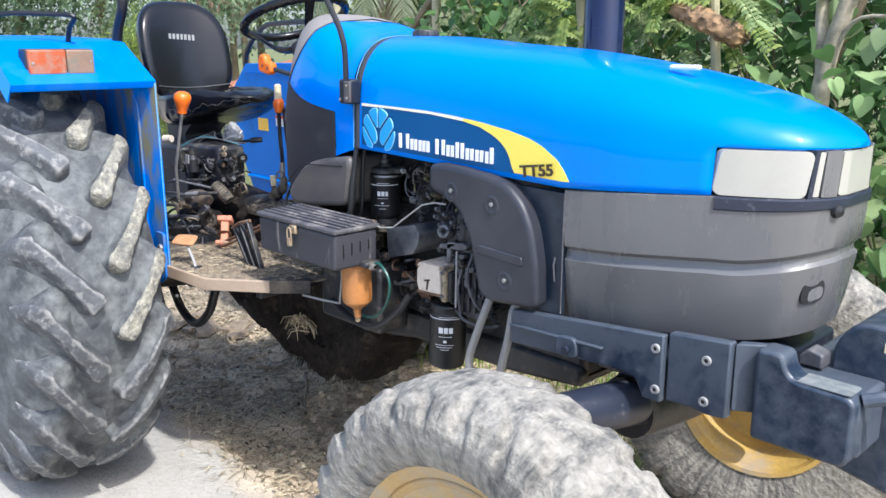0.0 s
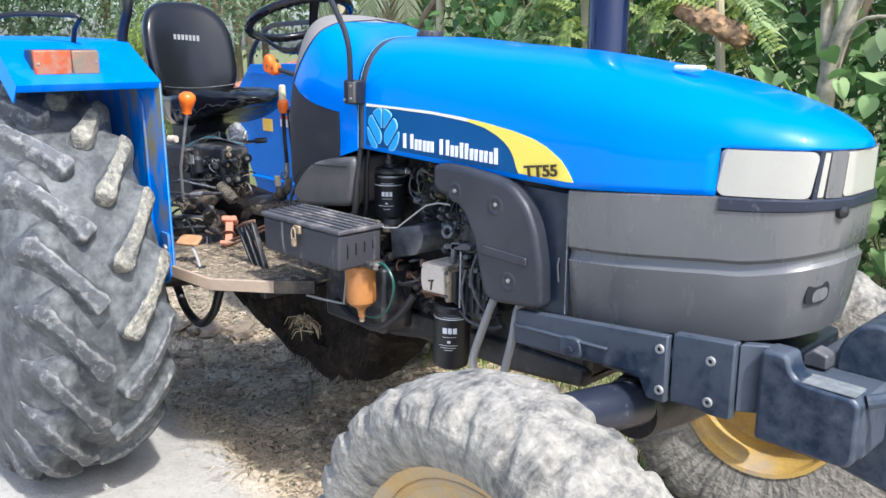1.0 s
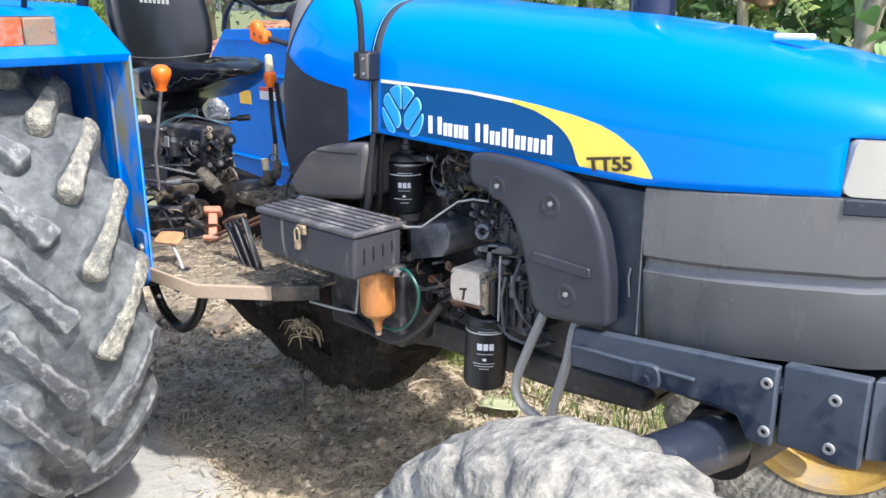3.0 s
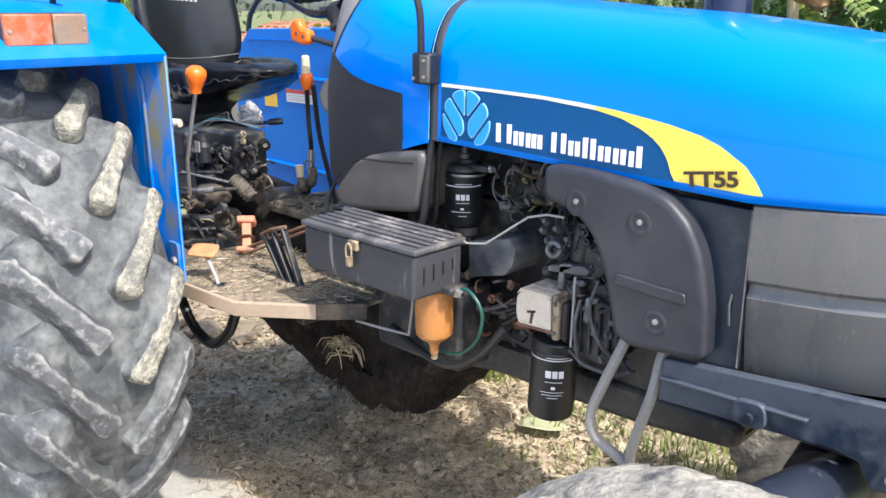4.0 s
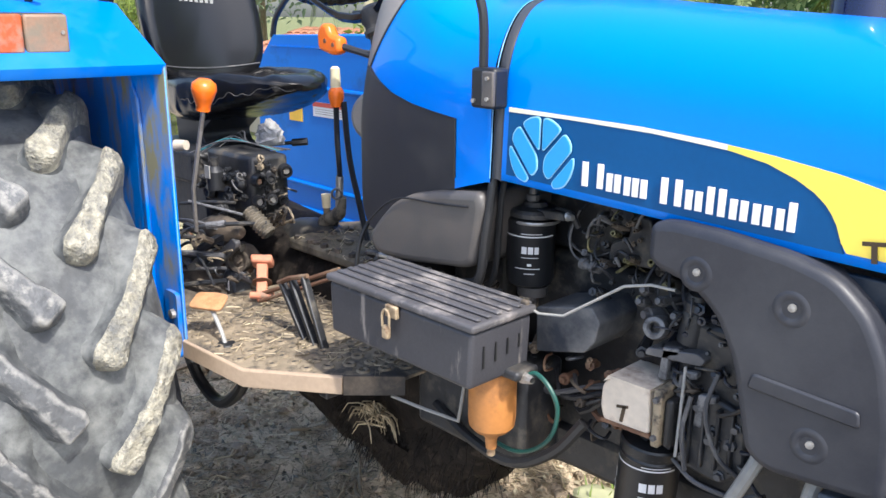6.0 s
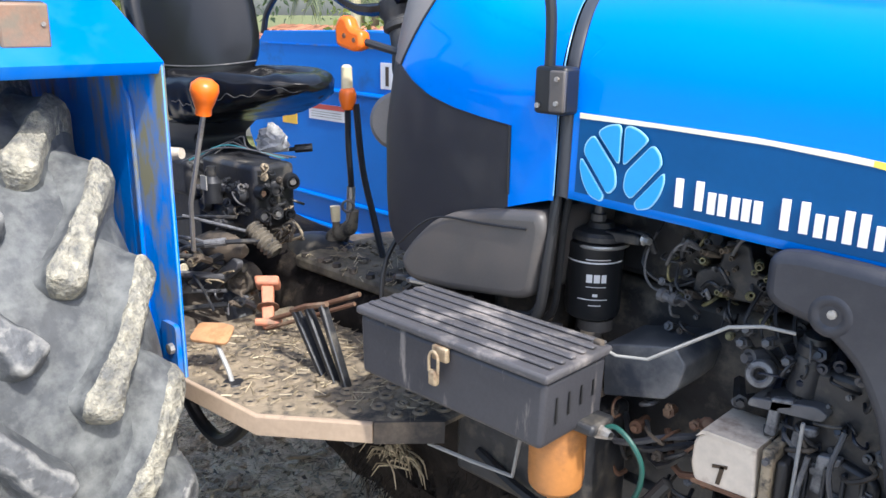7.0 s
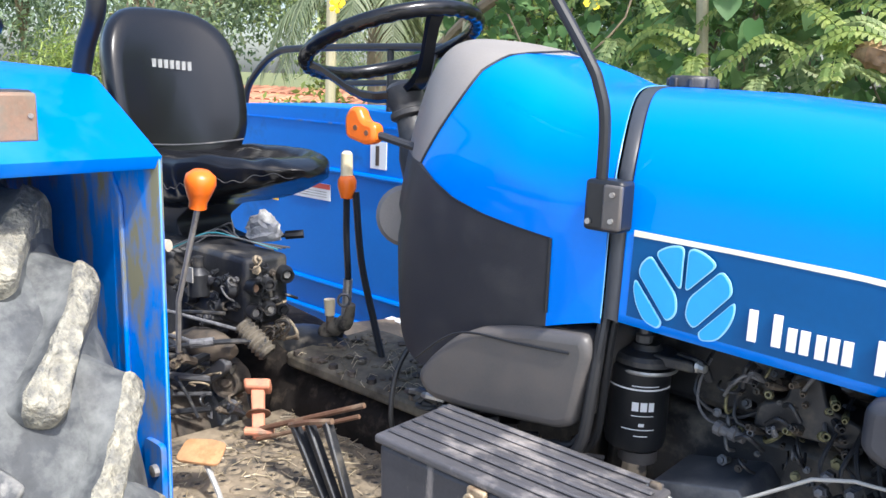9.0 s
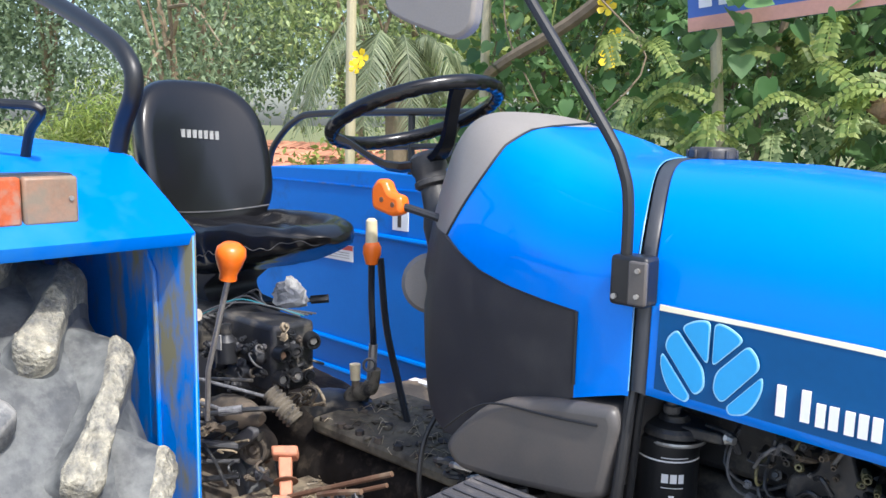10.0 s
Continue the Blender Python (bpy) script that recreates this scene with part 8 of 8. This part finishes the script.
TREES = [
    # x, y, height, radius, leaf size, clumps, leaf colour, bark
    (-9.6, 5.0, 4.8, (2.0, 1.6, 2.0), 0.11, 52, leaf_far_dark_hazy, bark),
    (-12.5, 7.5, 6.5, (2.6, 2.2, 2.8), 0.14, 84, leaf_far_dark_hazy, bark),
    (-8.2, 7.5, 6.0, (2.2, 2.0, 2.6), 0.11, 70, leaf_far_hazy, bark),
    (-6.0, 9.5, 6.5, (2.4, 2.0, 2.9), 0.12, 72, leaf_far_dark_hazy, bark),
    (-10.5, 11.5, 8.0, (2.8, 2.4, 3.6), 0.14, 90, leaf_far_hazy, bark),
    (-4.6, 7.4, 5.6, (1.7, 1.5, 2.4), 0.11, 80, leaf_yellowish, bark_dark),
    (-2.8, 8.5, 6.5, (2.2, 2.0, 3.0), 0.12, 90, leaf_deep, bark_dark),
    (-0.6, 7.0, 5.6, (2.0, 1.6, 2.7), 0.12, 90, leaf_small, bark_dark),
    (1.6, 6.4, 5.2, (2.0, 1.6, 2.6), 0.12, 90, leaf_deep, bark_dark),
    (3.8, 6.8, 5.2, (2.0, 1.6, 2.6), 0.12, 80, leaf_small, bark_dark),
    (-16.0, 6.0, 7.0, (2.8, 2.4, 3.4), 0.15, 130, leaf_far_dark_hazy, bark),
    (-14.5, 12.5, 9.0, (3.2, 2.6, 4.0), 0.16, 90, leaf_far_dark_hazy, bark),
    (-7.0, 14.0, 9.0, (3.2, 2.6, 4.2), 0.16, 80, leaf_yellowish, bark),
    (-19.0, 11.0, 9.0, (3.4, 3.0, 4.2), 0.17, 80, leaf_far_hazy, bark),
    (-17.0, 19.0, 11.0, (4.2, 3.0, 5.2), 0.34, 80, leaf_far_dark_hazy, bark),
    (-10.5, 20.0, 10.5, (4.2, 3.0, 5.0), 0.34, 80, leaf_far_dark_hazy, bark),
    (-24.0, 15.0, 11.0, (4.2, 3.4, 5.2), 0.36, 80, leaf_far_dark_hazy, bark),
    (-4.0, 16.5, 9.5, (3.6, 2.8, 4.6), 0.30, 80, leaf_far_dark_hazy, bark),
    (-20.0, 5.5, 8.0, (3.0, 2.6, 4.0), 0.26, 80, leaf_far_dark_hazy, bark),
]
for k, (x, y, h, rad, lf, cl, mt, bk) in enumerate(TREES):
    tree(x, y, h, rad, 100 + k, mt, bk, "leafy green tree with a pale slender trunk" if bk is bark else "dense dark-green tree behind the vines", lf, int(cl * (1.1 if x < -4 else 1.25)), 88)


def bush(x, y, size, seed, mat, label, leaf=0.10, clumps=40, per=60, shape=OVAL, category="bush"):
    r = np.random.RandomState(seed)
    t = thing("bush", label, category, "bushes")
    t.matrix_basis = pose(x, y, 0)
    c, p = crown_points(r, (0, 0, size[2] * 0.55), (size[0], size[1], size[2] * 0.5), clumps, per, 0.15 * size[0])
    p[:, 2] = np.abs(p[:, 2]) + 0.02
    for k in range(6):
        e = Vector(c[k])
        part("stem", Mesh().tube(spline([(r.normal(0, 0.05), r.normal(0, 0.05), -0.05), e * 0.5 + Vector((0, 0, 0.1)), e], 4), [0.02, 0.019, 0.018, 0.016, 0.014, 0.012, 0.01, 0.008, 0.006], 6), bark, t)
    ob = new("foliage", leaves("foliage", shape, p, leaf * r.uniform(0.6, 1.3, len(p)), mat, seed + 1, 0.2))
    ob.parent = t
    return t


bush(-9.0, 3.6, (1.1, 0.7, 2.2), 301, leaf_yellowish, "bright yellow-green bush with narrow leaves", 0.17, 60, 80, BLADE)
bush(-6.2, 5.4, (0.8, 0.8, 1.6), 302, leaf_yellowish, "yellow-green bush among the trees", 0.11, 34, 60)
bush(-4.4, 5.6, (0.9, 0.8, 1.7), 303, leaf_small, "green leafy bush beside the vine thicket", 0.10, 34, 60)
bush(2.2, 3.6, (0.9, 0.6, 1.3), 304, leaf_small, "green leafy bush beside the vine thicket", 0.10, 36, 60)
bush(-2.6, 4.6, (0.9, 0.7, 1.9), 305, leaf_small, "green leafy bush beside the vine thicket", 0.10, 36, 60)

# thicket of climbing vines behind the tractor
vine = thing("vine_thicket", "tangled climbing vines with broad leaves and yellow flowers", "vines")
r = np.random.RandomState(40)


def vine_points(n, x0, x1, y0, y1, z0, z1):
    x = r.uniform(x0, x1, n)
    z = z0 + (z1 - z0) * r.uniform(0, 1, n) ** 0.9
    bulge = 0.35 * np.sin(1.7 * x + 0.6) * np.sin(2.1 * z) + 0.25 * np.sin(4.1 * x - 1.3 * z)
    y = r.uniform(y0, y1, n) + bulge
    return np.stack([x, y, z], -1)


pts = vine_points(6400, -1.9, 4.6, 2.25, 3.2, 0.05, 3.3)
ob = new("broad_leaves", leaves("broad_leaves", HEART, pts, r.uniform(0.045, 0.12, len(pts)), leaf_vine, 41, 0.6))
ob.parent = vine
pts = vine_points(7000, -2.2, 4.8, 2.5, 3.6, 0.0, 3.4)
ob = new("small_leaves", leaves("small_leaves", OVAL, pts, r.uniform(0.04, 0.09, len(pts)), leaf_small, 42, 0.4))
ob.parent = vine
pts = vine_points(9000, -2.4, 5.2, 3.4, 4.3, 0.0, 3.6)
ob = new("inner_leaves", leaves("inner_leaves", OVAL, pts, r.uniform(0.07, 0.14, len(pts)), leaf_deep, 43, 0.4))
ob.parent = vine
pts = np.stack([r.uniform(1.2, 2.6, 300), r.uniform(1.7, 2.2, 300), r.uniform(0.05, 1.25, 300)], -1)
ob = new("large_leaves", leaves("large_leaves", HEART, pts, r.uniform(0.09, 0.17, len(pts)), leaf_pale, 44, 0.5))
ob.parent = vine
pts = np.stack([r.uniform(1.15, 2.2, 120), r.uniform(1.8, 2.3, 120), r.uniform(0.9, 1.95, 120)], -1)
ob = new("large_leaves", leaves("large_leaves", HEART, pts, r.uniform(0.07, 0.14, len(pts)), leaf_pale, 45, 0.5))
ob.parent = vine
rng = random.Random(50)
for k in range(46):
    x = rng.uniform(-1.8, 3.8)
    y = rng.uniform(2.1, 2.9)
    z = rng.uniform(1.2, 3.2)
    p = [(x, y, z)]
    for j in range(4):
        p.append((p[-1][0] + rng.uniform(-0.3, 0.3), y + rng.uniform(-0.15, 0.15), p[-1][2] - rng.uniform(0.15, 0.5)))
    part("stem", Mesh().tube(spline(p, 4), 0.005, 5), rng.choice((bark, leaf_yellowish, bark)), vine)
FIVE = []
for k in range(5):
    m_ = 2 * math.pi * k / 5
    for rad, off, h in ((0.12, -0.5, 0.0), (0.75, -0.50, 0.25), (1.0, -0.22, 0.32), (1.0, 0.22, 0.32), (0.75, 0.50, 0.25), (0.12, 0.5, 0.0)):
        FIVE.append((rad * math.cos(m_ + off), rad * math.sin(m_ + off), h))
for x, y, z, s in ((-0.46, 2.20, 2.02, 0.055), (-0.44, 2.22, 2.12, 0.042), (-0.52, 2.25, 2.27, 0.05), (-2.35, 2.3, 2.10, 0.06), (-2.42, 2.32, 2.05, 0.05), (0.62, 2.3, 2.55, 0.05)):
    mb = Mesh()
    m_ = look((x, y, z), (x + 1.2, y - 2.4, z + 0.2)) @ Matrix.Rotation(math.pi, 4, "Y")
    mb.add([m_ @ (Vector(q) * s) for q in FIVE], [tuple(range(6 * k, 6 * k + 6)) for k in range(5)])
    mb.add([m_ @ (Vector((0.3 * math.cos(t), 0.3 * math.sin(t), 0.12)) * s) for t in (2 * math.pi * q / 8 for q in range(8))], [tuple(range(8))])
    part("flower", mb, petal_yellow, vine, "bright yellow trumpet flower", smooth=0)

# feathery shrub with leaflets in rows
fern = thing("feathery_shrub", "feathery shrub with paired oval leaflets", "shrub")
rng = random.Random(60)
for k in range(52):
    bx, by, bz = rng.uniform(-0.4, 1.1), rng.uniform(1.85, 2.4), rng.uniform(1.45, 2.05)
    a = rng.uniform(-2.9, -0.4)
    ln = rng.uniform(0.3, 0.5)
    p = spline([(bx, by, bz), (bx + 0.5 * ln * math.cos(a), by + 0.3 * ln * math.sin(a), bz + 0.05), (bx + ln * math.cos(a), by + 0.5 * ln * math.sin(a), bz - 0.08)], 9)
    mb = Mesh().tube(p, 0.003, 4)
    for i in range(1, len(p)):
        d = (p[i] - p[i - 1]).normalized()
        sd = d.cross(Vector((0, -0.6, 1))).normalized()
        for sg in (-1, 1):
            q = p[i]
            w_, l_ = 0.011, 0.034 + 0.020 * rng.random()
            e = sd * sg * l_ + d * 0.012
            lift_ = Vector((0, 0, 0.006))
            mb.add([q, q + e * 0.22 + d * w_ * 0.8, q + e * 0.55 + d * w_ + lift_, q + e * 0.85 + d * w_ * 0.6, q + e - lift_, q + e * 0.85 - d * w_ * 0.6, q + e * 0.55 - d * w_ + lift_, q + e * 0.22 - d * w_ * 0.8], [(0, 1, 2, 6, 7), (2, 3, 4, 5, 6)])
    part("frond", mb, rng.choice((leaf_yellowish, leaf_far_hazy, leaf_yellowish)), fern, smooth=0)
part("stem", Mesh().tube(spline([(0.3, 2.5, -0.05), (0.25, 2.45, 0.9), (0.2, 2.4, 1.7), (0.3, 2.4, 2.2)], 5), 0.018, 7), bark, fern)

# trunks, poles and the leaning branch
FX = 1.43
forked = thing("forked_tree", "pale bare forked tree among the vines", "tree")
part("trunk", Mesh().tube(spline([(FX + 0.10, 2.42, -0.05), (FX + 0.03, 2.35, 0.8), (FX, 2.3, 1.25), (FX + 0.01, 2.3, 1.48)], 6), [0.05 - 0.0008 * k for k in range(19)], 10), bark, forked)
part("limb", Mesh().tube(spline([(FX + 0.01, 2.3, 1.46), (FX + 0.06, 2.3, 1.62), (FX + 0.15, 2.3, 1.85), (FX + 0.30, 2.35, 2.6)], 6), [0.036 - 0.001 * k for k in range(19)], 8), bark, forked)
part("limb", Mesh().tube(spline([(FX + 0.01, 2.3, 1.46), (FX - 0.02, 2.3, 1.62), (FX - 0.01, 2.32, 1.85), (FX - 0.15, 2.4, 2.6)], 6), [0.038 - 0.001 * k for k in range(19)], 8), bark, forked)


def rough_log(path, radius, seed):
    """A gnarled length of wood with broken ends."""
    p = spline(path, 12)
    rows = []
    for i, c in enumerate(p):
        d = (p[min(i + 1, len(p) - 1)] - p[max(i - 1, 0)]).normalized()
        s = d.cross(Vector((0, 0, 1))).normalized()
        u = s.cross(d)
        q = i / (len(p) - 1)
        end = min(1.0, 6 * q + 0.35, 6 * (1 - q) + 0.25)
        row = []
        for k in range(18):
            a = 2 * math.pi * k / 18
            n_ = noise.noise(Vector((3 * math.cos(a) + seed, 3 * math.sin(a), 7 * q))) * 0.35 + noise.noise(Vector((9 * math.cos(a), 9 * math.sin(a) + seed, 16 * q))) * 0.22
            jag = d * (0.05 * noise.noise(Vector((5 * math.cos(a), 5 * math.sin(a), seed))) if q < 0.06 or q > 0.94 else 0.0)
            row.append(c + (s * math.cos(a) + u * math.sin(a)) * radius * end * (1 + n_) + jag)
        rows.append(row)
    return Mesh().rings(rows)


wood = material("broken_wood", (0.36, 0.22, 0.11), 0.85, vary=0.5, scale=14, bump=0.9, fine=50, dirt=(0.06, 0.045, 0.03), dirt_amount=0.42, dirt_scale=12, edge=0.15)
solo("log", rough_log([(0.80, 1.95, 1.78), (0.90, 1.95, 1.755), (1.0, 1.95, 1.71), (1.10, 1.97, 1.66), (1.18, 2.0, 1.63)], 0.050, 2.0), wood, "broken brown log resting on the vines", "log")
solo("pole", Mesh().tube([(-2.70, 2.5, -0.1), (-2.68, 2.5, 1.5), (-2.66, 2.5, 3.6)], [0.04, 0.036, 0.03], 10), bamboo, "pale upright bamboo pole", "pole", "bamboo poles")
solo("pole", Mesh().tube([(-1.50, 2.5, -0.1), (-1.49, 2.5, 1.5), (-1.47, 2.5, 3.6)], [0.03, 0.028, 0.025], 10), bamboo, "pale upright bamboo pole", "pole", "bamboo poles")
solo("branch", Mesh().tube(spline([(-2.0, 2.75, 1.75), (-1.35, 2.45, 2.02), (-0.75, 2.3, 2.22), (-0.2, 2.2, 2.5)], 5), 0.035, 8), bark, "bare pale branch leaning across the vines", "branch")

trunk_t = thing("bare_tree", "pale bare forked trunk among the vines", "tree")
part("trunk", Mesh().tube(spline([(1.50, 2.22, -0.1), (1.47, 2.18, 0.6), (1.49, 2.12, 1.2), (1.515, 2.10, 1.52), (1.585, 2.10, 1.80), (1.70, 2.14, 2.3), (1.86, 2.2, 3.1)], 4), [0.052 - 0.0009 * k for k in range(25)], 12), bark_pale, trunk_t, smooth=60)
for a, b, c in (((1.505, 2.10, 1.48), (1.46, 2.12, 1.80), (1.40, 2.2, 2.6)), ((1.545, 2.09, 1.58), (1.66, 2.06, 1.72), (1.95, 2.05, 1.70)), ((1.58, 2.1, 1.74), (1.68, 2.06, 1.88), (1.86, 2.1, 2.3))):
    part("limb", Mesh().tube(spline([a, b, c], 5), [(0.038 if a[2] < 1.5 else 0.012) * (1 - 0.05 * k) for k in range(11)], 8), bark_pale, trunk_t, smooth=60)

# palm
palm = thing("palm_tree", "small palm with drooping yellow-green fronds", "palm")
PX, PY, PZ = -4.3, 4.5, 2.3
part("trunk", Mesh().tube(spline([(PX + 0.1, PY, -0.1), (PX + 0.05, PY, 1.2), (PX, PY, PZ)], 6), [0.14, 0.135, 0.13, 0.13, 0.12, 0.12, 0.12, 0.11, 0.11, 0.11, 0.10, 0.09, 0.08], 10), bark, palm)
rng = random.Random(70)
for k in range(11):
    a = 2 * math.pi * k / 11 + rng.uniform(-0.15, 0.15)
    ln = rng.uniform(0.75, 1.15)
    rise = rng.uniform(-0.1, 0.65)
    p = spline([(PX, PY, PZ), (PX + 0.45 * ln * math.cos(a), PY + 0.45 * ln * math.sin(a), PZ + 0.55 * rise + 0.1), (PX + 0.8 * ln * math.cos(a), PY + 0.8 * ln * math.sin(a), PZ + 0.2 * rise - 0.15), (PX + ln * math.cos(a), PY + ln * math.sin(a), PZ - 0.65)], 8)
    mb = Mesh().tube(p, [0.014 * (1 - 0.8 * i / (len(p) - 1)) for i in range(len(p))], 5)
    for i in range(2, len(p)):
        d = (p[i] - p[i - 1]).normalized()
        sd = d.cross(Vector((0, 0, 1))).normalized()
        for half in (0.0, 0.5):
            q = p[i - 1].lerp(p[i], half)
            for sg in (-1, 1):
                l_ = 0.38 * (1 - 0.5 * abs(i / len(p) - 0.5))
                e = (sd * sg * 0.75 + d * 0.45 + Vector((0, 0, -0.55 - 0.2 * rng.random()))).normalized() * l_
                mb.add([q + d * 0.012, q + e * 0.5 + d * 0.012 + Vector((0, 0, 0.03)), q + e, q + e * 0.5 - d * 0.012 + Vector((0, 0, 0.03)), q - d * 0.012], [(0, 1, 2, 3, 4)])
    part("frond", mb, leaf_palm, palm, smooth=0)

# house with a clay-tiled roof, low behind the far fender
house = thing("house", "low house with a weathered clay-tile roof", "house")
house.location = (0, 0, -0.11)
part("wall", Mesh().box(-8.6, -4.2, 4.8, 7.4, -0.1, 1.05), wall_plaster, house)
part("roof", Mesh().add([(-8.8, 4.5, 1.02), (-4.0, 4.5, 1.02), (-4.0, 6.1, 1.5), (-8.8, 6.1, 1.5), (-8.8, 4.5, 0.97), (-4.0, 4.5, 0.97), (-4.0, 6.1, 1.45), (-8.8, 6.1, 1.45)], [(0, 1, 2, 3), (7, 6, 5, 4), (0, 4, 5, 1), (1, 5, 6, 2), (2, 6, 7, 3), (3, 7, 4, 0)]), roof_clay, house)
tile = Mesh().add([(-0.09, 0, 0), (-0.05, 0, 0.03), (0.05, 0, 0.03), (0.09, 0, 0), (-0.09, 0.34, 0), (-0.05, 0.34, 0.02), (0.05, 0.34, 0.02), (0.09, 0.34, 0), (-0.09, 0, -0.015), (0.09, 0, -0.015)], [(0, 1, 5, 4), (1, 2, 6, 5), (2, 3, 7, 6), (0, 8, 9, 3, 2, 1)]).data("tile", material("clay_tile_piece", (0.45, 0.20, 0.12), 0.8, vary=0.3, scale=5, bump=0.3, fine=30, spread=0.3), 0)
for i in range(24):
    for j in range(6):
        ob = new("tile", tile)
        ob.parent = house
        ob.matrix_basis = pose(-8.65 + 0.195 * i, 4.5 + 0.265 * j, 1.035 + 0.0795 * j, 14.5, 0, 0)

# sign board above the vines
board = thing("sign_board", "blue and white sign board with a pink lower band", "sign")
sm_ = pose(0.49, 1.98, 2.25, 4, -4, 0)
for nm, b_, mt in (("panel", (-0.45, 0.55, -0.01, 0.01, -0.13, 0.35), sign_blue), ("band", (-0.45, 0.55, -0.016, -0.011, -0.13, -0.075), sign_pink)):
    o = part(nm, Mesh().box(*b_), mt, board)
    o.matrix_basis = sm_
for k in range(7):
    o = part("lettering_bar", Mesh().box(-0.40 + 0.085 * k, -0.345 + 0.085 * k, -0.014, -0.011, -0.04, 0.02 + 0.03 * (k % 2)), print_white, board)
    o.matrix_basis = sm_
for xx in (-0.35, 0.45):
    o = part("post", Mesh().cyl((xx, 0.03, -2.5), (xx, 0.03, 0.3), 0.025, n=10), bamboo, board)
    o.matrix_basis = sm_
